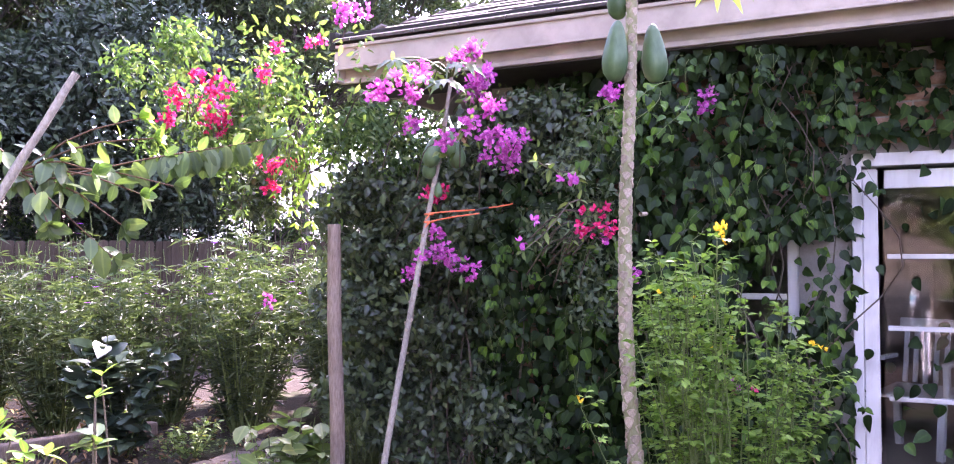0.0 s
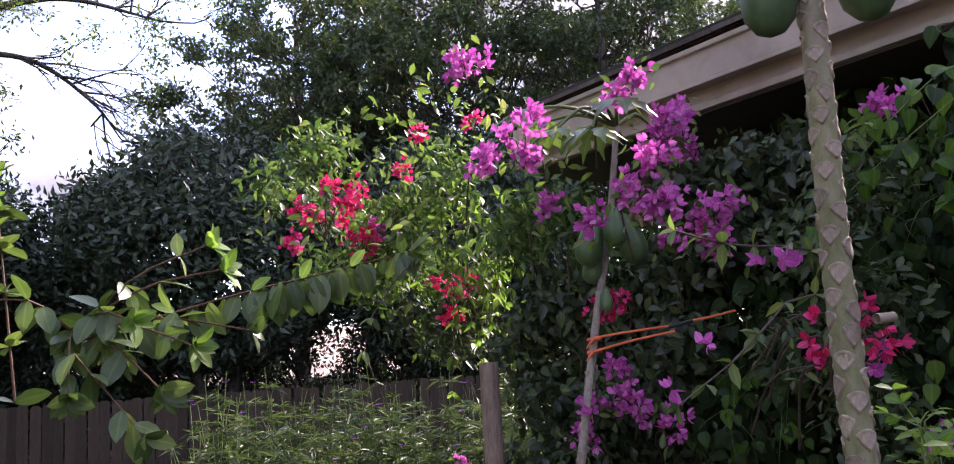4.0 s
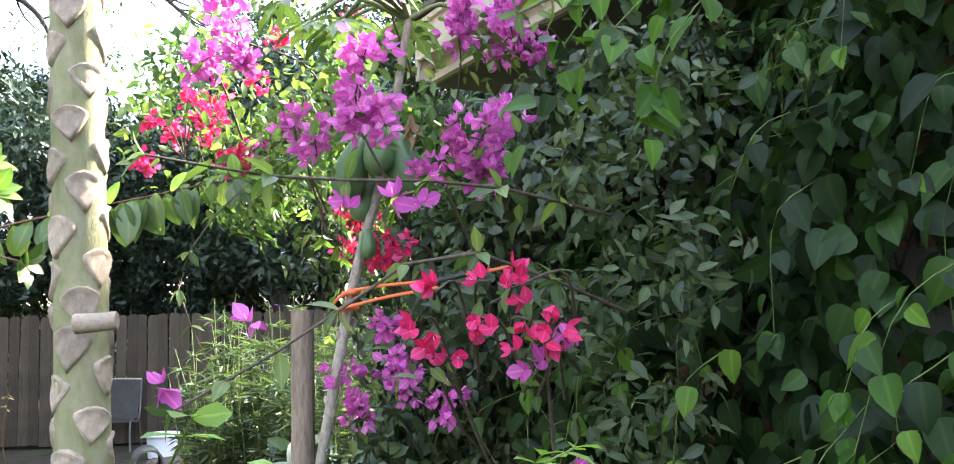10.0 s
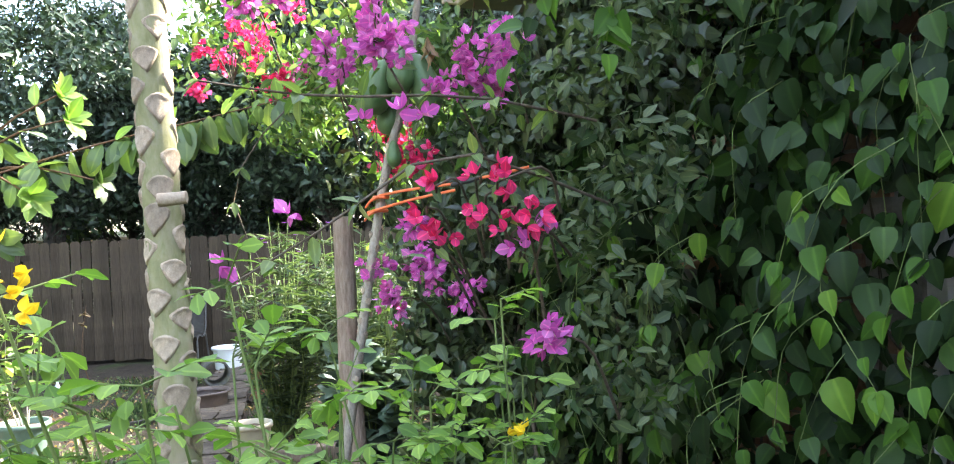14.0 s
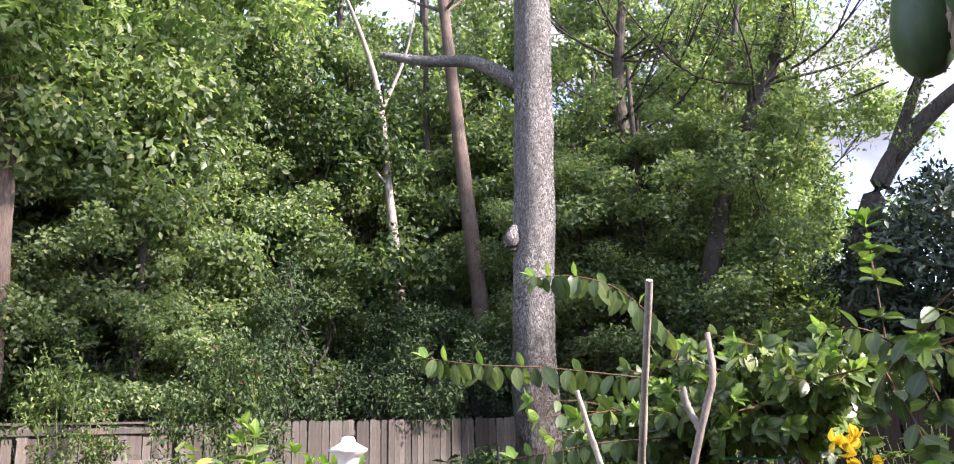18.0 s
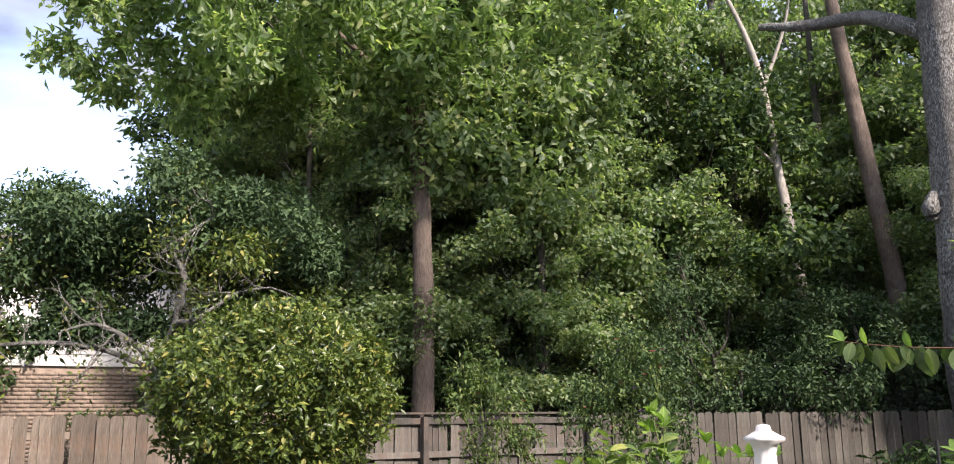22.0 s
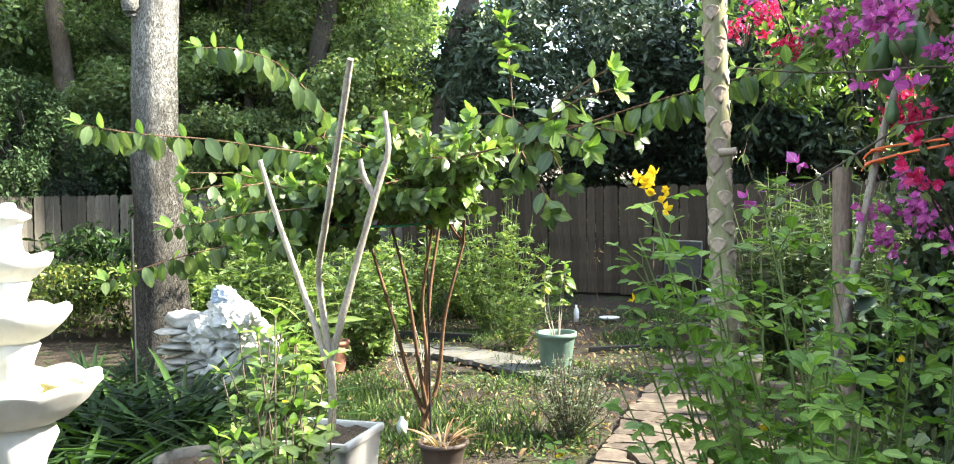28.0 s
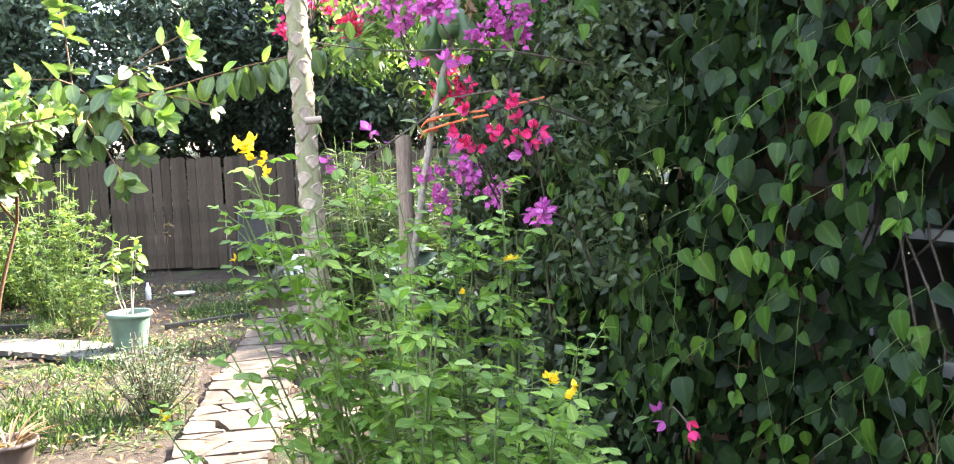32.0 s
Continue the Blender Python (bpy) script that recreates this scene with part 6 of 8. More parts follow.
def papaya_fruit(parent, at, length, width, tilt, turn):
    prof = [(0.02, 0), (0.30, -0.04), (0.55, -0.15), (0.78, -0.34), (0.96, -0.55), (1.0, -0.70), (0.86, -0.86), (0.5, -0.965), (0.12, -1.0), (0.0, -1.0)]
    V, F = lathe([(r * width / 2, z * length) for r, z in prof], 24, lambda a, i: (1 + 0.035 * math.cos(5 * a), 0))
    o = mesh_np("fruit", V, F, M["papaya_skin"], parent, True, "smooth green unripe papaya")
    o.matrix_basis = pose(*at, tilt, 0, turn)


def papaya_leaf(lv, soup, top, az, out, drop, size, rng):
    d = np.array([-math.sin(az), math.cos(az), 0])
    e = np.array(top) + d * out + np.array([0, 0, drop])
    soup.tube([top, np.array(top) + d * out * 0.5 + np.array([0, 0, drop * 0.2 + 0.06]), e], [0.008, 0.005], 6, 8)
    for k in range(7):
        a = az + (k - 3) * 0.62
        q = np.array([-math.sin(a), math.cos(a), -0.35 + rng.normal() * 0.1])
        lv.add(e, q, np.array([0, 0, 1]) + d * 0.4 + rng.normal(size=3) * 0.1, size * (1 - 0.10 * abs(k - 3)))


def build_papaya(label, base, points, radii, scars, fruits, leaves, seed, size, bark, leaf="leaf_young"):
    rng = np.random.default_rng(seed)
    t = thing("papaya_tree", label, "tree", base)
    s = Soup()
    c = s.tube(points, radii, 20, 40, 0.025)
    s.mesh("trunk", bark, t)
    z0, z1, gap = scars
    a, z = rng.uniform(0, 6), z0
    while z < z1:
        u = int(np.argmin(np.abs(c[:, 2] - z)))
        r = np.interp(u / (len(c) - 1), np.linspace(0, 1, len(radii)), radii)
        o = new("leaf_scar", SCAR)
        o.parent = t
        q = rng.uniform(1.05, 1.45) * r
        p = c[u]
        o.matrix_basis = pose(p[0], p[1], z, 0, 0, math.degrees(a) + 90) @ pose(0, 0, 0, 0, rng.uniform(-9, 9), 0) @ Matrix.Diagonal((r, r, q, 1))
        a += 2.4 + rng.normal() * 0.12
        z += gap * rng.uniform(0.8, 1.2)
    for f in fruits:
        papaya_fruit(t, *f)
    lv, st = Leaves(LOBED, True, 0.2, 0.3), Soup()
    for az, out, drop in leaves:
        papaya_leaf(lv, st, points[-1], radians(az), out, drop, size * rng.uniform(0.85, 1.15), rng)
    st.mesh("leaf_stalk", M["green_stem"], t)
    lv.mesh("leaf_crown", M[leaf], t, "deeply lobed green leaves")
    return t


B1 = (-0.215, 2.03, 0.0)
p1 = build_papaya("slender papaya tree with a scarred pale trunk and two green fruits", B1, [(0.055, -0.05, -0.05), (0.022, 0.03, 0.7), (-0.01, 0.06, 1.2), (-0.025, 0.05, 1.76), (-0.028, 0.02, 2.2), (-0.026, 0.0, 2.85)],
                  [0.032, 0.029, 0.0265, 0.024, 0.0222, 0.019], (0.55, 2.75, 0.0125),
                  [((-0.088, 0.025, 2.48), 0.235, 0.098, 4, 60), ((0.025, -0.045, 2.47), 0.225, 0.098, -4, 60), ((-0.03, 0.06, 2.68), 0.18, 0.085, 5, 0)],
                  [(70, 0.40, -0.10), (-100, 0.42, -0.12), (10, 0.5, 0.12), (150, 0.5, 0.15), (-40, 0.45, 0.2), (110, 0.5, 0.25), (-160, 0.5, 0.3)], 401, 0.20, M["papaya_bark"])
nub = Soup()
nub.tube([(0, 0, 0), (0.035, 0.0, 0.002)], [0.009, 0.0075], 8, 4, 0.1)
o = nub.mesh("cut_stub", M["papaya_scar"], p1)
o.location = (-0.01, -0.01, 1.755)
B2 = (-0.40, 3.65, 0.0)
build_papaya("thin leaning papaya tree with a cluster of green fruits", B2, [(0, 0, -0.05), (0.17, -0.05, 0.9), (0.335, -0.10, 1.79), (0.43, -0.09, 2.15), (0.50, -0.10, 2.55)], [0.018, 0.016, 0.0135, 0.0125, 0.010], (1.2, 2.45, 0.02),
             [((0.37, -0.13, 2.22), 0.17, 0.095, -16, -90), ((0.46, -0.15, 2.23), 0.18, 0.095, 16, -90), ((0.415, -0.18, 2.25), 0.14, 0.08, 0, 0), ((0.385, -0.07, 2.12), 0.12, 0.08, -8, -90), ((0.385, -0.13, 1.98), 0.08, 0.045, 0, 0)],
             [(60, 0.24, 0.02), (110, 0.28, -0.04), (0, 0.20, 0.06), (-70, 0.22, -0.02), (160, 0.2, 0.04), (85, 0.34, 0.06), (30, 0.3, 0.10), (135, 0.24, -0.06)], 403, 0.155, M["stem_grey"], "leaf_guava")
dl = Leaves(LOBED, True, 0.3, 0.6)
for k in range(5):
    dl.add((0.10, 3.42, 2.24), (0.3 * math.sin(k * 1.3), 0.3 * math.cos(k * 1.3), -1), (math.cos(k), math.sin(k), 0.2), 0.10)
dead = thing("dead_leaf", "withered yellow papaya leaf caught in the fruit", "leaf", (0, 0.05, 0.03))
dl.mesh("blade", M["leaf_dry"], dead)

# orange cord from the leaning papaya to the wall
cord = thing("cord", "bright orange cord tied round the leaning papaya", "cord", (0.01, 0.06, 0.028))
for pts in ([(-0.075, 3.48, 1.79), (0.02, 3.40, 1.80), (0.16, 3.36, 1.81)], [(-0.11, 3.46, 1.74), (0.02, 3.40, 1.77), (0.15, 3.34, 1.79)], [(0.21, 3.35, 1.82), (0.28, 3.33, 1.83), (0.36, 3.31, 1.845)]):
    s = Soup()
    s.tube(pts, [0.0045, 0.0045], 6, 10)
    s.mesh("strand", M["orange_cord"], cord)
s = Soup()
s.tube([(0.14, 3.365, 1.806), (0.18, 3.355, 1.813), (0.22, 3.348, 1.822)], [0.0065, 0.0065], 8, 6)
s.mesh("sleeve", M["black_metal"], cord, label="black plastic sleeve on the cord")
for p in ((-0.07, 3.485, 1.785), (-0.075, 3.48, 1.745)):
    s = Soup()
    a = np.linspace(0, 2 * np.pi, 9)
    s.tube([(p[0] + 0.021 * math.cos(q), p[1] + 0.021 * math.sin(q), p[2]) for q in a], [0.006, 0.006], 6, 20)
    s.tube([(p[0] - 0.01, p[1] - 0.02, p[2]), (p[0] - 0.03, p[1] - 0.035, p[2] - 0.012), (p[0] - 0.045, p[1] - 0.03, p[2] - 0.03)], [0.006, 0.003], 6, 8)
    s.mesh("knot", M["orange_cord"], cord)

# cut log post
post = thing("log_post", "upright peeled log post with a sawn top", "post", (-0.24, 4.17, 0))
s = Soup()
s.tube([(0, 0, -0.05), (0.01, 0, 0.6), (-0.008, 0, 1.2), (-0.01, 0, 1.775)], [0.046, 0.042, 0.04, 0.037], 14, 24, 0.05)
s.mesh("log", M["log"], post)


# ---- yellow-flowered shrub ----
def yellow_shrub():
    rng = np.random.default_rng(501)
    t = thing("senna_shrub", "airy green shrub with small leaflets and yellow pea flowers", "shrub", (0, 0, 0))
    LEAFLET = ((0.0, 0.05), (0.3, 0.24), (0.68, 0.33), (1.0, 0.05))
    lv, st, yng = Leaves(LEAFLET, True, 0.2, 0.2), Soup(), Leaves(LEAFLET, True, 0.2, 0.2)
    stems = []
    for i in range(38):
        a = rng.uniform(0, 2 * math.pi)
        b = np.array([0.12 + 0.10 * math.cos(a), 1.88 + 0.10 * math.sin(a), 0.0])
        r = rng.uniform(0.05, 0.40)
        x = np.clip(b[0] + r * math.cos(a), -0.15, 0.36)
        y = np.clip(b[1] + r * math.sin(a), 1.58, 2.2)
        stems.append((b, np.array([x, y, rng.uniform(0.95, 1.62) - 0.75 * max(x, 0.0) - 0.5 * max(1.8 - y, 0)]), 0.62))
    # low bright sprays towards the terrace
    for i in range(9):
        stems.append((np.array([0.12, 1.78, 0.0]), np.array([rng.uniform(0.14, 0.36), rng.uniform(1.52, 1.72), rng.uniform(0.95, 1.24)]), 0.9))
    for e in ((-0.25, 1.67, 1.66), (-0.20, 1.72, 1.55), (-0.36, 1.85, 1.46), (-0.58, 2.0, 1.08), (-0.12, 1.74, 1.42), (-0.28, 1.80, 1.25), (-0.05, 1.7, 1.25), (-0.4, 1.9, 1.3), (-0.2, 1.78, 1.12), (-0.02, 1.72, 1.5)):
        stems.append((np.array([0.05, 1.90, 0]), np.array(e), 0.45))
    for i in range(14):
        stems.append((np.array([0.08, 2.05, 0.0]) + rng.normal(size=3) * np.array([0.06, 0.06, 0]), np.array([rng.uniform(-0.15, 0.26), rng.uniform(2.05, 2.32), rng.uniform(1.3, 1.62)]), 0.6))
    for i in range(11):
        stems.append((np.array([0.06, 1.92, 0.0]) + rng.normal(size=3) * np.array([0.05, 0.05, 0]), np.array([rng.uniform(-0.34, 0.0), rng.uniform(1.70, 1.98), rng.uniform(1.48, 1.68)]), 0.5))
    for b, e, dens in stems:
        m = (b + e) / 2 + np.array([0, 0, 0.10]) + rng.normal(size=3) * 0.04
        c = st.tube([b, m, e], [0.0045, 0.0016], 5, 16)
        for j in range(4 if e[0] > -0.16 else 9, len(c)):
            for k in range(4):
                if rng.random() > dens:
                    continue
                d = unit(1, rng)[0] * np.array([1, 1, 0.6]) + np.array([0, 0, 0.25])
                L = rng.uniform(0.035, 0.075)
                tip = c[j] + d * L
                st.tube([c[j], tip], [0.0014, 0.0009], 3, 2)
                side = np.cross(d, (0.2, 0.1, 1.0))
                side /= np.linalg.norm(side)
                bed = yng if rng.random() < 0.26 else lv
                z = rng.uniform(0.021, 0.037)
                for q, w in ((0.6, 1), (0.6, -1), (0.95, 0.55), (0.95, -0.55)):
                    D = d * 0.7 + side * w + np.array([0, 0, -0.15]) + rng.normal(size=3) * 0.15
                    bed.add(c[j] + d * L * q, D, np.array([0, 0, 1.0]) + rng.normal(size=3) * 0.35, z * rng.uniform(0.85, 1.15))
    lv.mesh("foliage", M["leaf_senna"], t)
    yng.mesh("young_foliage", M["leaf_young"], t, "yellow-green young leaflets")
    st.mesh("stem", M["green_stem"], t)
    for c, n in (((-0.25, 1.66, 1.69), 6), ((-0.245, 1.658, 1.665), 4), ((-0.36, 1.85, 1.47), 1), ((-0.57, 2.0, 1.10), 2), ((0.20, 2.1, 1.42), 2), ((0.12, 2.0, 1.38), 1), ((0.28, 1.62, 1.26), 4), ((0.32, 1.6, 1.25), 2), ((0.0, 1.75, 1.3), 1), ((-0.1, 1.8, 1.25), 1), ((0.22, 2.2, 1.4), 1)):
        for k in range(n):
            f = Leaves(BRACT, True, 0.4, 0.3)
            p = np.array(c) + rng.normal(size=3) * 0.010
            ax = unit(1, rng)[0] + np.array([0, 0, 0.6])
            for i in range(5):
                q = unit(1, rng)[0]
                f.add(p, ax * 0.5 + q, q - ax, rng.uniform(0.010, 0.016))
            f.mesh("flower", M["flower_yellow"], t, "yellow flower")
    return t


yellow_shrub()


# ---- guava and bare stems ----
def guava():
    rng = np.random.default_rng(601)
    base = (-3.2, 5.5, 0)
    t = thing("guava_tree", "many-stemmed guava tree with smooth brown stems and broad leaves", "tree")
    lv, yng, tw = Leaves(OVAL6, True, 0.18, 0.22), Leaves(OVAL6, True, 0.2, 0.2), Soup()
    tops = [(-3.52, 5.3, 1.38), (-3.28, 5.25, 1.45), (-3.02, 5.35, 1.45), (-2.86, 5.5, 1.35), (-3.14, 5.65, 1.5)]
    for k, e in enumerate(tops):
        b = np.array([-3.2 + 0.05 * math.cos(k * 1.25), 5.5 + 0.05 * math.sin(k * 1.25), -0.02])
        s = Soup()
        s.tube([b, b + (np.array(e) - b) * np.array([0.42, 0.42, 0.30]) + rng.normal(size=3) * 0.03, b + (np.array(e) - b) * np.array([0.66, 0.66, 0.66]) + rng.normal(size=3) * 0.05, e], [0.019, 0.014, 0.010], 8, 20, 0.05)
        s.mesh("stem", M["stem_brown"], t)
    ends = [(-3.5, 5.0, 1.85), (-3.1, 4.8, 2.0), (-2.8, 4.9, 2.05), (-2.5, 5.0, 2.0), (-3.3, 5.5, 2.05), (-2.9, 5.6, 2.1), (-2.6, 5.4, 2.05), (-2.35, 4.75, 1.9), (-3.0, 4.6, 1.75), (-3.6, 5.4, 1.9), (-2.1, 4.6, 1.95), (-2.7, 4.7, 1.7), (-3.3, 4.7, 1.7), (-3.9, 5.0, 1.95), (-4.2, 5.1, 1.75), (-3.8, 4.7, 1.7), (-4.0, 4.9, 1.45), (-3.75, 4.6, 1.35), (-4.3, 4.8, 1.55), (-3.6, 4.9, 2.1)]
    for k, e in enumerate(ends):
        b = np.array(tops[k % len(tops)] if k < 13 else tops[0])
        e = np.array(e)
        m = (b + e) / 2 + np.array([0, 0, 0.12 + rng.uniform(0, 0.1)])
        s = Soup()
        s.tube([b, m, e], [0.010, 0.005], 6, 12, 0.04)
        s.mesh("branch", M["stem_brown"], t)
        for _ in range(17):
            u = rng.uniform(0.25, 1.0)
            q = b + (e - b) * u + np.array([0, 0, 0.1 * (1 - abs(2 * u - 1))])
            d = unit(1, rng)[0] * np.array([1, 1, 0.35]) + np.array([0, -0.1, 0.18])
            L = rng.uniform(0.16, 0.40)
            sprig(lv, tw, [q, q + d * L * 0.5 + np.array([0, 0, 0.03]), q + d * L], int(rng.integers(2, 5)), 0.125, rng, 0.004, 0.8, 7, young=yng if rng.random() < 0.4 else None)
    # upright shoot, the level branch with hanging leaves, the drooping tip, the long left branches
    sprig(lv, tw, [(-2.05, 4.75, 1.75), (-2.12, 4.82, 2.3), (-2.17, 4.86, 2.70)], 13, 0.125, rng, 0.006, 0.15, 7, young=yng)
    sprig(yng, tw, [(-2.14, 4.83, 2.42), (-2.15, 4.84, 2.58), (-2.17, 4.86, 2.72)], 8, 0.085, rng, 0.004, -0.3, 5)

    def hanging(pts, n, size, view):
        """A long twig whose leaves all hang below it, with a pale tuft at the end."""
        c = tw.tube(pts, [0.005, 0.0025], 5, n)
        for q in range(1, n):
            for _ in range(int(rng.integers(1, 3))):
                D = np.array([rng.normal() * 0.35, rng.normal() * 0.35, -1.0])
                lv.add(c[q] + rng.normal(size=3) * 0.006, D, np.array(view) + rng.normal(size=3) * 0.3, size * rng.uniform(0.7, 1.1) * (1 if q < n - 4 else 0.7))
            if q % 5 == 0:
                yng.add(c[q], np.array([rng.normal() * 0.5, -0.3, 0.8]), np.array([0, -0.7, 0.6]), size * 0.6)
        return c

    c = hanging([(-1.75, 4.3, 1.95), (-1.2, 4.35, 2.1), (-0.85, 4.4, 2.18), (-0.47, 4.45, 2.27)], 27, 0.15, (-0.2, -1.0, 0.35))
    for k in range(7):
        yng.add(c[-1], np.array([0.8, math.cos(k * 0.9) * 0.8, math.sin(k * 0.9) * 0.8 + 0.2]), np.array([-0.3, -0.4, 1.0]), 0.11 * rng.uniform(0.7, 1.1))
    sprig(lv, tw, [(-1.75, 4.2, 1.9), (-1.6, 4.1, 1.72), (-1.5, 4.0, 1.6)], 4, 0.13, rng, 0.004, 0.8, 5)
    for e in ((-1.25, 4.2, 2.18), (-1.55, 4.15, 2.0), (-1.15, 4.2, 1.95), (-1.75, 4.1, 1.75), (-1.45, 4.05, 1.75), (-2.0, 4.2, 2.1), (-1.30, 4.25, 2.28), (-1.35, 4.1, 1.9)):
        sprig(lv, tw, [(-1.8, 4.45, 2.0), (np.array(e) + (-1.8, 4.45, 2.0)) / 2 + (0, 0, 0.05), e], 4, 0.12, rng, 0.006, 0.9, 8, young=yng if rng.random() < 0.6 else None)
    c2 = hanging([(-3.2, 4.3, 1.95), (-3.5, 3.8, 2.02), (-3.65, 3.45, 2.04), (-3.80, 3.2, 2.08)], 24, 0.145, (0.65, -0.8, 0.3))
    for k in range(5):
        yng.add(c2[-1], np.array([-0.6, math.cos(k * 1.25) * 0.8 - 0.4, math.sin(k * 1.25) * 0.6 + 0.4]), np.array([0, -0.4, 1.0]), 0.09)
    c2 = hanging([(-3.3, 4.6, 2.2), (-3.3, 4.2, 2.45), (-3.35, 3.9, 2.52), (-3.4, 3.65, 2.50)], 24, 0.145, (0.65, -0.8, 0.3))
    for k in range(5):
        yng.add(c2[-1], np.array([-0.6, math.cos(k * 1.25) * 0.8 - 0.4, math.sin(k * 1.25) * 0.6 + 0.4]), np.array([0, -0.4, 1.0]), 0.09)
    for pts, n in (([(-3.45, 4.6, 1.62), (-3.6, 4.25, 1.60), (-3.75, 4.0, 1.55), (-3.9, 3.85, 1.52)], 13), ([(-3.9, 4.4, 1.40), (-4.05, 4.1, 1.34), (-4.2, 3.9, 1.27), (-4.35, 3.75, 1.2)], 13)):
        c2 = hanging(pts, n, 0.145, (0.65, -0.8, 0.3))
        for k in range(5):
            yng.add(c2[-1], np.array([-0.6, math.cos(k * 1.25) * 0.8 - 0.4, math.sin(k * 1.25) * 0.6 + 0.4]), np.array([0, -0.4, 1.0]), 0.10)
    for e in ((-4.1, 4.2, 1.75), (-3.9, 4.0, 1.85), (-4.2, 4.4, 1.6), (-3.7, 4.2, 1.45), (-4.0, 4.3, 1.35), (-3.6, 4.1, 1.75)):
        a = np.array([-3.7, 4.8, 1.7])
        sprig(lv, tw, [a, (a + np.array(e)) / 2 + (0, 0, 0.06), e], 7, 0.125, rng, 0.005, 0.8, 7, young=yng)
    lv.mesh("foliage", M["leaf_guava"], t)
    yng.mesh("young_foliage", M["leaf_young"], t, "pale green shoot tips")
    tw.mesh("twig", M["stem_brown"], t)
    # black stake and green tie
    stake = thing("stake", "thin black stake beside the guava stems", "stake", (-3.08, 5.38, 0))
    s = Soup()
    s.tube([(0, 0, 0), (0, 0, 1.5)], [0.008, 0.008], 8, 3)
    s.mesh("rod", M["black_metal"], stake)
    tie = thing("plant_tie", "green garden tape looped round the guava stems", "tie")
    s = Soup()
    s.tube([(-3.62, 5.1, 1.50), (-3.3, 5.0, 1.49), (-3.0, 5.1, 1.50), (-2.8, 5.3, 1.55), (-2.9, 5.6, 1.55)], [0.009, 0.009], 6, 20)
    s.mesh("tape", M["green_tape"], tie)
    tag = boxed("tag", (0.05, 0.006, 0.08), (-3.62, 5.09, 1.46), M["white_plastic"], tie, (0, 0, 30), 0.002, "small white tag")


OVAL6 = ((0.0, 0.02), (0.12, 0.15), (0.35, 0.265), (0.62, 0.26), (0.86, 0.14), (1.0, 0.0))
guava()


def planter():
    P = (-2.47, 3.50)
    t = thing("planter", "square white weathered planter with a moulded rim", "planter", (*P, 0), "", "", 12)
    for k in range(4):
        bm = bmesh.new()
        lo, hi, th = 0.15, 0.20, 0.025
        vs = [(-lo, -lo, 0), (lo, -lo, 0), (hi, -hi, 0.53), (-hi, -hi, 0.53), (-lo, -lo + th, 0), (lo, -lo + th, 0), (hi, -hi + th, 0.53), (-hi, -hi + th, 0.53)]
        v = [bm.verts.new(q) for q in vs]
        for f in ((0, 1, 2, 3), (7, 6, 5, 4), (0, 4, 5, 1), (1, 5, 6, 2), (2, 6, 7, 3), (3, 7, 4, 0)):
            bm.faces.new([v[i] for i in f])
        o = part("side", bm, M["white_paint"], t)
        o.rotation_euler = (0, 0, k * math.pi / 2)
        r = boxed("rim", (0.43, 0.03, 0.04), (0, -0.2, 0.55), M["white_paint"], t, bevel=0.012)
        r.rotation_euler = (0, 0, k * math.pi / 2)
    bm = bmesh.new()
    bmesh.ops.create_grid(bm, x_segments=16, y_segments=16, size=0.19)
    for q in bm.verts:
        q.co.z = 0.545 + 0.02 * noise.noise((q.co.x * 20, q.co.y * 20, 1))
    part("soil", bm, M["soil"], t)
    f = thing("bare_shrub", "leafless grey forked stems rising from the planter", "shrub", (*P, 0.5))
    off = np.array((*P, 0.5))
    for pts, r in (([(0.03, 0.0, 0), (0.06, -0.02, 0.35), (0.03, -0.06, 0.8), (0.25, -0.25, 1.15), (0.54, -0.45, 1.73)], [0.022, 0.018, 0.016, 0.015, 0.013]),
                   ([(0.06, -0.02, 0.33), (-0.05, -0.06, 0.7), (-0.13, -0.14, 1.05), (-0.17, -0.22, 1.36)], [0.017, 0.014, 0.013, 0.011]),
                   ([(0.06, -0.02, 0.42), (0.18, 0.02, 0.85), (0.30, 0.06, 1.25), (0.34, 0.08, 1.40), (0.31, 0.10, 1.58)], [0.019, 0.016, 0.015, 0.014, 0.012]),
                   ([(0.28, 0.05, 1.18), (0.22, 0.05, 1.28), (0.20, 0.05, 1.36)], [0.015, 0.014, 0.012])):
        s = Soup()
        s.tube(pts, r, 10, 9 * len(pts), 0.16)
        s.mesh("stem", M["stem_grey"], f)


planter()


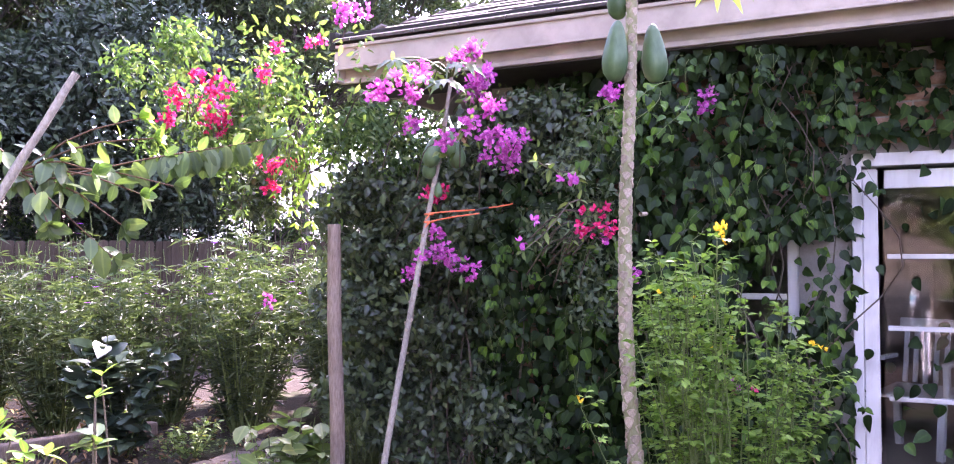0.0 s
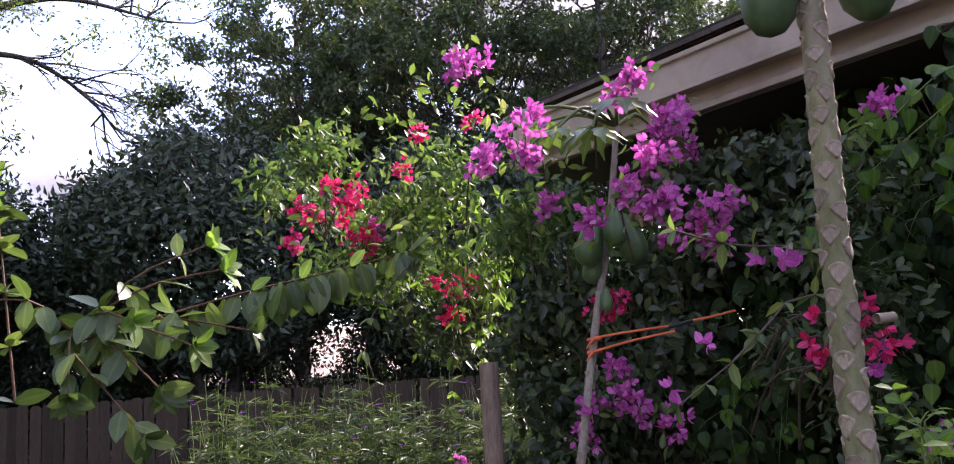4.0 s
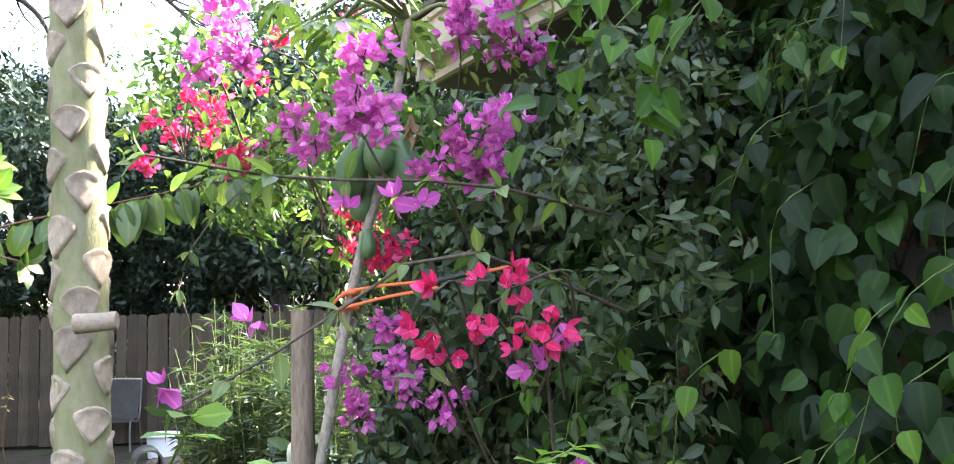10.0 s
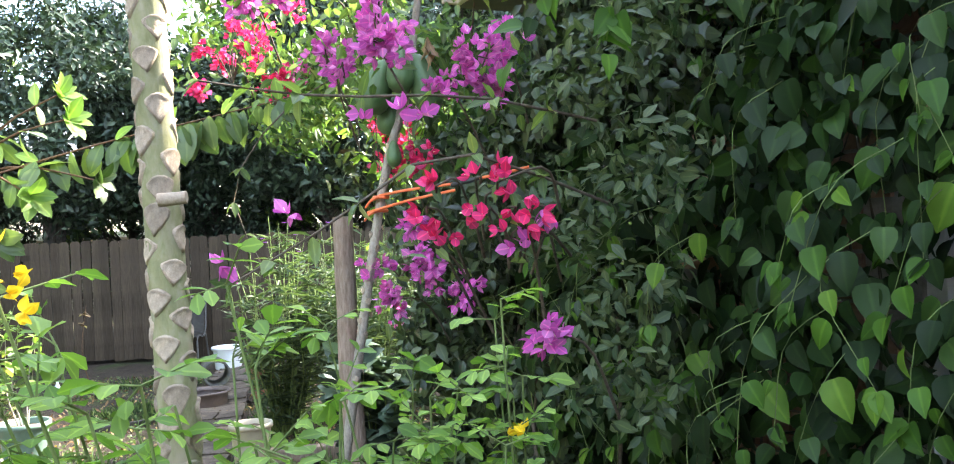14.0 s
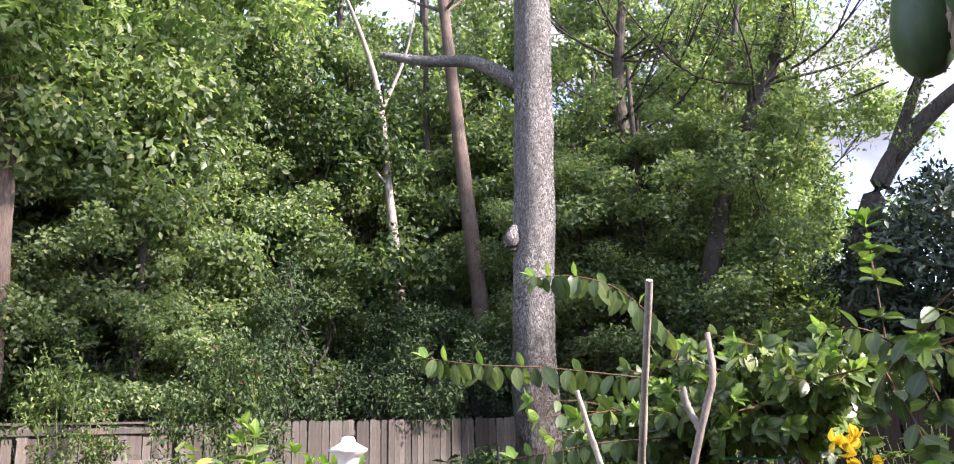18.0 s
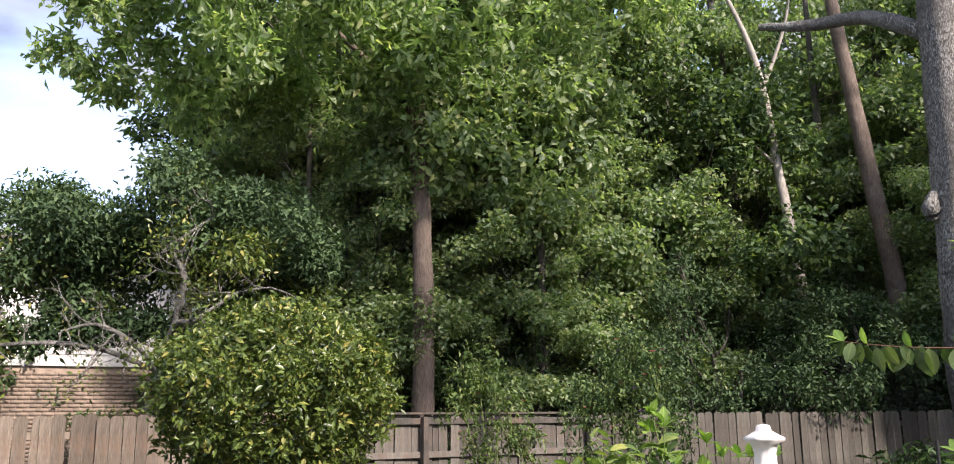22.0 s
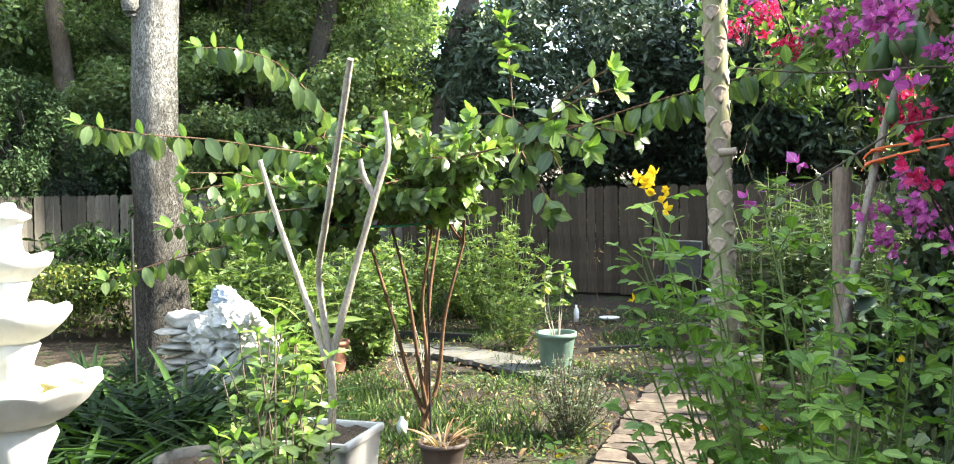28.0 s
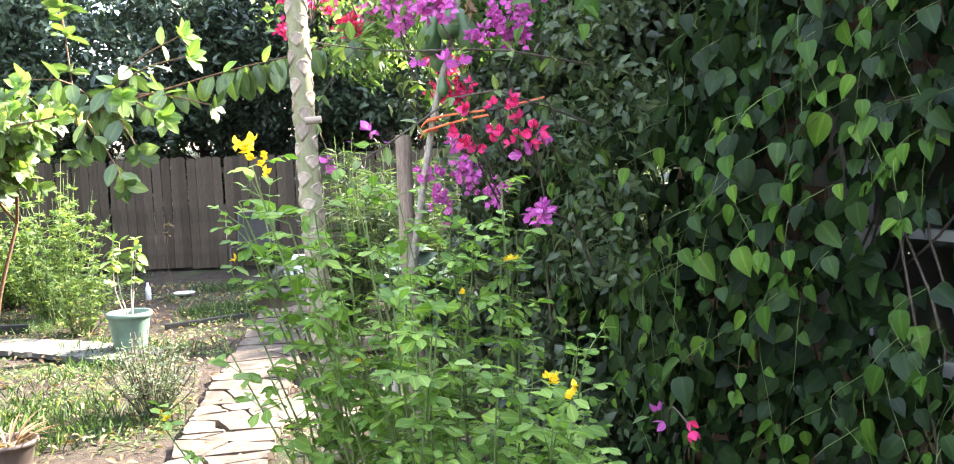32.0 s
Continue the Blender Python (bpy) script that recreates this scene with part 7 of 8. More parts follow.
# ---- fountain ----
def fountain():
    t = thing("fountain", "white three-tier garden fountain with scalloped bowls", "fountain", (-3.43, 2.56, 0))

    def wave(n, rim, lift):
        return lambda a, i: (1 + (0.05 * math.cos(n * a) if i >= rim else 0), (lift * math.cos(n * a) if i >= rim else 0))

    for r, z, h, n in ((0.352, 0.90, 0.20, 10), (0.235, 1.215, 0.15, 9), (0.166, 1.45, 0.12, 8)):
        prof = [(0.09 * r / 0.25, z - h), (r * 0.62, z - h * 0.80), (r * 0.86, z - h * 0.45), (r * 0.93, z - 0.045), (r, z - 0.02), (r, z), (r * 0.90, z - 0.004), (r * 0.84, z - 0.04), (r * 0.4, z - h * 0.6), (0.02, z - h * 0.65)]
        b = mesh_np("bowl", *lathe(prof, 80, lambda a, i, n=n: (1 + (0.045 * abs(math.cos(n * a / 2)) if 3 <= i <= 7 else 0), (0.022 * abs(math.cos(n * a / 2)) - 0.01 if 3 <= i <= 7 else 0))), M["plaster"], t, True)
        V, F = lathe([(r * 0.85, z - 0.045), (0.01, z - 0.045)], 40)
        mesh_np("water", V, F, M["water"], b, True, "shallow murky water")
    for prof in ([(0.24, 0.0), (0.24, 0.06), (0.20, 0.09), (0.15, 0.14), (0.12, 0.24), (0.10, 0.40), (0.12, 0.55), (0.17, 0.66), (0.15, 0.72)],
                 [(0.13, 0.78), (0.13, 0.83), (0.10, 0.87), (0.075, 0.92), (0.08, 0.98), (0.11, 1.06), (0.08, 1.10)],
                 [(0.09, 1.13), (0.09, 1.17), (0.065, 1.20), (0.06, 1.26), (0.085, 1.33), (0.06, 1.36)],
                 [(0.085, 1.385), (0.085, 1.41), (0.065, 1.44), (0.05, 1.50), (0.047, 1.56), (0.06, 1.60), (0.088, 1.612), (0.09, 1.625), (0.06, 1.64), (0.035, 1.655), (0.03, 1.675), (0.022, 1.68), (0.0, 1.683)]):
        mesh_np("pedestal", *lathe(prof, 48, lambda a, i: (1 + 0.03 * math.cos(8 * a), 0)), M["plaster"], t, True)


fountain()


# ---- bed plants ----
STRAP = ((0.0, 0.022), (0.2, 0.034), (0.4, 0.034), (0.6, 0.03), (0.8, 0.02), (1.0, 0.0))


def strap_clump(at, n, length, seed, name="lily_clump", label="clump of arching strap-leaved lilies", mat="leaf_vine"):
    rng = np.random.default_rng(seed)
    t = thing(name, label, "plant", (*at, 0), "strap-leaved lilies")
    lv = Leaves(STRAP, True, 0.5, 0.55)
    a = rng.uniform(0, 2 * math.pi, n)
    D = np.stack([np.cos(a) * rng.uniform(0.35, 0.9, n), np.sin(a) * rng.uniform(0.35, 0.9, n), np.ones(n) * rng.uniform(0.6, 1.1, n)], 1)
    P = np.stack([0.05 * np.cos(a), 0.05 * np.sin(a), np.zeros(n)], 1)
    lv.add(P, D, np.stack([-np.cos(a), -np.sin(a), np.ones(n)], 1), length * rng.uniform(0.6, 1.2, n))
    lv.mesh("foliage", M[mat], t)
    return t


first = strap_clump((-4.3, 3.5), 42, 0.62, 700)
rng = np.random.default_rng(701)
for x, y in ((-4.7, 3.9), (-5.1, 4.1), (-4.5, 4.3), (-5.4, 4.6), (-4.0, 3.9), (-4.9, 4.8), (-5.8, 5.2), (-4.2, 4.9), (-3.8, 3.1), (-4.2, 2.9), (-4.9, 3.3), (-5.6, 4.0), (-3.9, 4.5), (-6.2, 5.0), (-5.3, 3.5), (-4.6, 2.4), (-3.7, 4.1)):
    q = rng.uniform(0.8, 1.25)
    copy_thing(first, pose(x, y, 0, 0, 0, rng.uniform(0, 360)) @ Matrix.Diagonal((q, q, q, 1)))


def stem_shrub(name, label, base, stems, height, spread, leaf, size, per, shape, seed, flowers=(), stem_mat="green_stem", category="shrub", up=0.9, from_z=0.12, group="", droop=0.1, young=0):
    """Stems that fan out from the base, leaved all along, with flowers at some tips. flowers: (material, count, size)."""
    rng = np.random.default_rng(seed)
    t = thing(name, label, category, (*base[:2], base[2] if len(base) > 2 else 0), group)
    rich = name not in ("ruellia", "green_shrub", "border_shrub", "rosemary", "dry_shrub", "bed_plant")
    lv, st, yg = Leaves(shape, rich, 0.25, 0.25), Soup(), Leaves(shape, True, 0.25, 0.2)
    tips = []
    for i in range(stems):
        a, r = rng.uniform(0, 2 * math.pi), spread * math.sqrt(rng.random())
        b = np.array([0.25 * r * math.cos(a), 0.25 * r * math.sin(a), 0])
        e = np.array([r * math.cos(a), r * math.sin(a), height * rng.uniform(0.6, 1.0) * (1 - 0.25 * (r / max(spread, 1e-3)) ** 2)])
        m = (b + e) / 2 + rng.normal(size=3) * 0.04 * height
        c = st.tube([b, m, e], [0.004 + 0.003 * height, 0.0025], 5, 10)
        tips.append(c[-1])
        n = per
        u = from_z + (1 - from_z) * rng.random(n) ** 0.8
        P = np.array([c[min(int(v * (len(c) - 1)), len(c) - 1)] for v in u]) + rng.normal(size=(n, 3)) * 0.01
        aa = rng.uniform(0, 2 * math.pi, n)
        D = np.stack([np.cos(aa), np.sin(aa), rng.uniform(-0.2, up, n) - droop], 1)
        lv.add(P, D, np.array([0, 0, 1.0]) + rng.normal(size=(n, 3)) * 0.4, size * rng.uniform(0.6, 1.25, n))
        for k in range(young):
            q = unit(1, rng)[0]
            yg.add(c[-1], q + np.array([0, 0, 0.9]), q * -0.5 + np.array([0, 0, 1.0]), size * rng.uniform(0.5, 0.9))
    st.mesh("stem", M[stem_mat], t)
    lv.mesh("foliage", M[leaf], t)
    if young:
        yg.mesh("young_foliage", M["leaf_young"], t, "pale young leaf tips")
    for mat, n, s in flowers:
        for k in range(n):
            p = tips[int(rng.integers(len(tips)))] + rng.normal(size=3) * 0.03
            f = Leaves(BRACT, True, 0.2, 0.2)
            for i in range(5):
                a = i * 1.257 + rng.uniform(0, 0.3)
                f.add(p, (math.cos(a), math.sin(a), 0.4), (0, 0, 1), s * rng.uniform(0.8, 1.2))
            f.mesh("flower", M[mat], t)
    return t


# shrubs of the left beds
stem_shrub("leafy_shrub", "bright green broad-leaved shrub beside the fountain", (-4.75, 2.75), 46, 1.85, 0.58, "leaf_light", 0.13, 44, OVAL6, 711, [("flower_purple", 7, 0.04)], young=6)
stem_shrub("leafy_shrub", "bright green broad-leaved shrub beside the fountain", (-5.4, 2.35), 20, 1.6, 0.45, "leaf_light", 0.12, 30, OVAL6, 712, [("flower_purple", 5, 0.03)], young=5)


def leafy_mass(name, label, base, lumps_of, leaf, size, n, shape, seed, flowers=(), droop=0.3):
    """A loose shrub: stems to a set of lumps (x, y, z, r) and leaves gathered in small clusters round them."""
    rng = np.random.default_rng(seed)
    t = thing(name, label, "shrub", base)
    lv, st = Leaves(shape, name == "yellowing_shrub", 0.25, 0.3), Soup()
    tips = []
    for x, y, z, r in lumps_of:
        c = np.array([x, y, z])
        st.tube([(x * 0.15, y * 0.15, 0), (x * 0.6, y * 0.6, z * 0.55), c], [0.014, 0.006], 5, 10)
        m = 18
        hub = c + unit(m, rng) * r * rng.uniform(0.3, 1.0, (m, 1))
        for q in hub:
            st.tube([c - np.array([0, 0, r * 0.6]), (c + q) / 2, q], [0.005, 0.002], 4, 5)
            tips.append(q + (q - c) * 0.25)
        k = rng.integers(m, size=n)
        lv.add(hub[k] + unit(n, rng) * (rng.random((n, 1)) ** 0.5) * r * 0.38, unit(n, rng) + np.array([0, 0, -droop]), unit(n, rng) * 0.6 + np.array([0, 0, 1.0]), size * rng.uniform(0.6, 1.3, n))
    st.mesh("stem", M["green_stem"], t)
    lv.mesh("foliage", M[leaf], t)
    for mat, cnt, s in flowers:
        for k in range(cnt):
            p = tips[int(rng.integers(len(tips)))]
            f = Leaves(BRACT, True, 0.2, 0.2)
            for i in range(5):
                a = i * 1.257
                f.add(p, (math.cos(a), math.sin(a), 0.4), (0, 0, 1), s * rng.uniform(0.8, 1.2))
            f.mesh("flower", M[mat], t)
    return t


b = pol(116.5, 8.4)
leafy_mass("feathery_shrub", "tall pale green feathery shrub with drooping leaflets", b, [tuple(np.subtract(pol(az, 8.4, z), b)) + (r,) for az, z, r in ((118.5, 3.2, 0.5), (116.5, 3.35, 0.5), (114.4, 2.95, 0.45), (117.5, 2.6, 0.55), (115.2, 2.45, 0.5), (113.2, 2.3, 0.4), (120.5, 3.0, 0.6), (121, 2.3, 0.6), (118.5, 2.0, 0.5))], "leaf_senna", 0.12, 1100, BLADE, 716, droop=0.7)
b = pol(114.5, 6.8)
leafy_mass("glory_bush", "loose yellowing shrub with a few purple flowers", b, [tuple(np.subtract(pol(az, 6.8, z), b)) + (r,) for az, z, r in ((117.5, 2.05, 0.4), (114.5, 2.1, 0.4), (112.8, 1.75, 0.32), (116.3, 1.6, 0.42), (113.3, 1.3, 0.38), (118.5, 1.3, 0.42), (115.5, 0.95, 0.4), (112.6, 0.8, 0.3), (120.5, 1.7, 0.45), (117.5, 0.7, 0.4))], "leaf_light", 0.055, 1300, OVAL, 715, [("flower_purple", 6, 0.05)])
b = pol(80, 9.6)
leafy_mass("glory_bush", "tall thin glory bush with purple and rusty red flowers", b, [tuple(np.subtract(pol(az, 9.6, z), b)) + (r,) for az, z, r in ((81.3, 2.3, 0.32), (80.2, 2.05, 0.32), (82.2, 1.9, 0.3), (79.2, 1.75, 0.32), (81.2, 1.4, 0.28), (78.4, 1.5, 0.25), (80.0, 0.9, 0.25))], "leaf_mid", 0.06, 420, OVAL, 713, [("flower_purple", 8, 0.045), ("flower_red", 6, 0.035)])
b = pol(72, 10.4)
leafy_mass("glory_bush", "broad glory bush with rusty red seed heads and purple flowers", b, [tuple(np.subtract(pol(az, 10.4, z), b)) + (r,) for az, z, r in ((71.3, 2.45, 0.4), (73.0, 2.2, 0.4), (69.8, 2.15, 0.42), (74.6, 1.8, 0.36), (71.8, 1.8, 0.42), (69.2, 1.6, 0.4), (74.0, 1.2, 0.36), (71.0, 1.1, 0.4))], "leaf_wood", 0.065, 700, OVAL, 714, [("flower_purple", 5, 0.045), ("flower_red", 22, 0.035)])
stem_shrub("hibiscus", "low yellow-green shrub with small red flowers", pol(83, 6.6), 18, 1.02, 0.42, "leaf_light", 0.085, 26, OVAL6, 717, [("flower_red", 3, 0.035)], young=5)
stem_shrub("hibiscus", "low yellow-green shrub with small red flowers", pol(78, 6.2), 14, 0.9, 0.4, "leaf_mid", 0.07, 26, OVAL6, 718, [("flower_red", 2, 0.035)], young=4)
stem_shrub("bed_plant", "low mixed bed plants below the fence", pol(88, 8.6), 26, 0.75, 0.7, "leaf_mid", 0.07, 30, OVAL, 719)
stem_shrub("bed_plant", "low mixed bed plants below the fence", pol(76, 8.8), 26, 0.85, 0.7, "leaf_mid", 0.07, 30, OVAL, 720)
stem_shrub("bed_plant", "low mixed bed plants below the fence", pol(69, 8.2), 26, 0.8, 0.7, "leaf_mid", 0.08, 30, OVAL, 721)
stem_shrub("philodendron", "dark shrub with large split leaves beside the oak", pol(56, 13.4), 26, 1.55, 0.9, "leaf_vine", 0.26, 18, LOBED, 722)
stem_shrub("philodendron", "dark shrub with large split leaves beside the oak", pol(46, 11.5), 22, 1.2, 0.9, "leaf_vine", 0.24, 18, LOBED, 723)


def clipped_hedge():
    rng = np.random.default_rng(725)
    t = thing("low_hedge", "low clipped dark green hedge behind the fountain", "hedge")
    lv = Leaves(OVAL, True, 0.2, 0.2)
    a, b = np.array(pol(64, 12.6)), np.array(pol(48, 11.2))
    n = 7000
    u = rng.random(n)[:, None]
    P = a + u * (b - a) + np.stack([rng.uniform(-0.35, 0.35, n), rng.uniform(-0.35, 0.35, n), 0.92 * rng.random(n) ** 0.6], 1)
    lv.add(P, unit(n, rng), unit(n, rng) + np.array([0, 0, 0.8]), 0.055 * rng.uniform(0.7, 1.3, n))
    lv.mesh("foliage", M["leaf_bush"], t)
    s = Soup()
    for k in range(22):
        p = a + (b - a) * (k + 0.5) / 22
        s.tube([p, p + np.array([0.05, 0.02, 0.7])], [0.015, 0.006], 5, 4)
    s.mesh("stem", M["twig"], t)


clipped_hedge()
dome("light_shrub", "yellow-green rounded shrub beyond the fence", pol(45, 18.6), 1.7, 3.3, M["leaf_light"], 0.09, 1500, 727, 0.4)

for k, (az, d, h, r) in enumerate(((46, 9.2, 1.7, 0.8), (41, 10.2, 1.8, 0.9), (36, 10.8, 1.6, 0.8), (50, 10.6, 1.5, 0.9), (39, 8.6, 1.3, 0.6), (31.5, 12.0, 1.3, 0.8))):
    stem_shrub("border_shrub", "loose green border shrub in front of the fence", pol(az, d), 34, h, r, ("leaf_mid", "leaf_light")[k % 2], 0.10, 60, OVAL, 780 + k, group="border shrubs")

# camellia in front of the planter, grey pot, cut stub
stem_shrub("camellia", "glossy young camellia with pale new leaves", (-2.26, 2.93), 34, 1.22, 0.34, "leaf_guava", 0.085, 30, OVAL6, 731, young=4, stem_mat="twig")
stem_shrub("camellia", "small camellia with yellowing leaf tips", (-1.98, 2.62), 9, 1.30, 0.16, "leaf_guava", 0.075, 20, OVAL6, 732, young=2, stem_mat="twig", from_z=0.3)
stem_shrub("camellia", "low camellia with yellowing leaf tips", (-1.90, 2.55), 16, 1.0, 0.22, "leaf_guava", 0.07, 26, OVAL6, 735, [("flower_yellow", 3, 0.02)], young=2, stem_mat="twig", from_z=0.25)
stem_shrub("seedling", "broad-leaved seedling with a bright green rosette", (-2.42, 2.98), 1, 0.56, 0.02, "leaf_young", 0.14, 3, OVAL6, 733, young=6)


def pot(name, label, at, r, h, mat, lip=0.012, plinth=0.72, soil=True):
    t = thing(name, label, "pot", at)
    prof = [(0.0, 0.0), (r * plinth, 0.0), (r * plinth * 1.02, 0.01), (r * 0.96, h * 0.86), (r * 0.97, h * 0.87), (r + lip, h * 0.88), (r + lip, h), (r * 0.94, h), (r * 0.90, h * 0.85), (r * 0.88, h * 0.8)]
    mesh_np("body", *lathe(prof, 40), M[mat], t, True)
    if soil:
        V, F = lathe([(r * 0.90, h * 0.86), (r * 0.5, h * 0.88), (0.005, h * 0.87)], 24, lambda a, i: (1, 0.006 * math.sin(5 * a + i)))
        mesh_np("soil", V, F, M["soil"], t, True)
    return t


pot("flower_pot", "ribbed green plastic pot holding a young citrus", (-3.27, 7.95, 0), 0.19, 0.36, "pot_green")
stem_shrub("citrus_sapling", "thin citrus sapling with drooping yellow-green leaves", (-3.27, 7.95, 0.3), 4, 1.05, 0.22, "leaf_light", 0.115, 16, OVAL6, 741, from_z=0.62, droop=0.5, young=3, stem_mat="stem_grey")
pot("flower_pot", "low brown pot of withered grass", (-2.57, 4.72, 0), 0.145, 0.20, "pot_brown")
strap_clump((-2.57, 4.72), 40, 0.20, 742, "dry_grass", "withered grass tuft in the brown pot", "leaf_dry").location.z = 0.16
pot("flower_pot", "clay pot standing on the lawn", (-5.2, 6.95, 0), 0.15, 0.30, "pot_clay")
pot("flower_pot", "mossy grey stone pot under the camellia", (-3.25, 3.42, 0), 0.20, 0.36, "slate", 0.02, 0.8)
pot("bucket", "cream plastic tub beside the path", (-1.45, 7.75, 0), 0.16, 0.30, "pot_cream", 0.008, 0.8)
pot("flower_pot", "clay pot of broad leaves near the fence", (-1.9, 10.5, 0), 0.20, 0.34, "pot_clay")
stem_shrub("pot_plant", "broad-leaved plant in the clay pot", (-1.9, 10.5, 0.28), 12, 0.45, 0.3, "leaf_mid", 0.14, 8, OVAL6, 743)
pot("basin", "low dark basin on the ground", (-2.5, 10.2, 0), 0.27, 0.16, "pot_brown", 0.02, 0.9, False)
pot("bucket", "white tub near the fence", (-2.9, 12.9, 0), 0.2, 0.3, "white_plastic", 0.015, 0.85, False)
stem_shrub("dry_shrub", "small twiggy half-dry shrub beside the path", (-2.22, 5.86), 60, 0.60, 0.34, "leaf_grey", 0.028, 60, OVAL, 745, stem_mat="twig")
stem_shrub("green_shrub", "bright feathery green shrub near the fence", (-5.0, 9.9), 46, 1.95, 0.75, "leaf_light", 0.075, 80, OVAL, 746)
stem_shrub("green_shrub", "loose leafy shrub near the back fence", (-6.3, 9.6), 30, 1.4, 0.8, "leaf_mid", 0.08, 60, OVAL, 747)
stem_shrub("green_shrub", "leafy low shrub among the saplings", (-4.2, 8.9), 22, 0.9, 0.5, "leaf_mid", 0.07, 40, OVAL, 748)
stem_shrub("green_shrub", "loose leafy shrub near the back fence", (-7.4, 8.6), 30, 1.3, 0.8, "leaf_mid", 0.09, 50, OVAL, 749)
stem_shrub("dead_stalk", "dead flower stalk with a brown head", (-4.35, 11.9), 1, 1.25, 0.02, "leaf_dry", 0.07, 26, OVAL, 750, from_z=0.82, stem_mat="stem_brown")
stem_shrub("sapling", "bare thin sapling on the lawn", (-4.05, 6.6), 6, 0.95, 0.3, "leaf_light", 0.05, 9, OVAL, 751, stem_mat="stem_grey")
stem_shrub("corn_plant", "upright strap-leaved plant with yellowing leaves", (-4.5, 5.6), 10, 1.25, 0.3, "leaf_light", 0.30, 10, BLADE, 752)

# tall ruellia bed, broad-leaved plant, rosemary, spotted laurel
for k, (x, y, n, h, r) in enumerate(((-1.35, 9.2, 34, 1.35, 0.55), (-0.55, 9.0, 40, 1.45, 0.6), (0.35, 8.8, 40, 1.45, 0.6), (1.2, 8.6, 36, 1.5, 0.6), (-0.9, 10.2, 34, 1.5, 0.6), (0.2, 10.2, 30, 1.6, 0.6), (0.75, 7.9, 30, 1.2, 0.5), (2.2, 8.4, 36, 1.6, 0.7), (1.6, 9.6, 40, 1.5, 0.7), (2.9, 9.4, 40, 1.6, 0.8), (3.4, 8.2, 36, 1.5, 0.7), (1.5, 7.4, 30, 1.0, 0.5))):
    stem_shrub("ruellia", "tall thin ruellia stems with narrow leaves and violet flowers", (x, y - 0.5), int(n * 1.3), h + 0.62, r, "leaf_olive", 0.13, 62, BLADE, 760 + k, [("flower_purple", 4, 0.035)], group="ruellia bed")
stem_shrub("broadleaf_plant", "dark broad-leaved plant beside the side path", (-0.42, 7.2), 16, 1.15, 0.36, "leaf_deep", 0.16, 26, HEART, 770)
stem_shrub("low_plant", "low leafy ground plant by the side path", (0.0, 6.75), 14, 0.35, 0.3, "leaf_light", 0.05, 24, OVAL, 771)
stem_shrub("rosemary", "grey-green upright rosemary bush", (0.42, 4.95), 60, 0.98, 0.30, "leaf_grey", 0.035, 110, BLADE, 772, up=1.4)
stem_shrub("spotted_laurel", "dark laurel with pale speckled leaves", (-0.22, 4.85), 14, 0.75, 0.33, "leaf_mid", 0.15, 14, OVAL6, 773)
stem_shrub("fern", "dark low ferny plants at the foot of the vine", (0.35, 3.9), 26, 0.6, 0.4, "leaf_deep", 0.09, 24, OVAL, 774)
stem_shrub("fern", "dark low ferny plants at the foot of the vine", (0.7, 2.9), 26, 0.55, 0.4, "leaf_deep", 0.09, 24, OVAL, 775)
strap_clump((1.0, 2.1), 40, 0.5, 776, "grass_clump", "dark grassy clump at the foot of the wall", "leaf_vine")


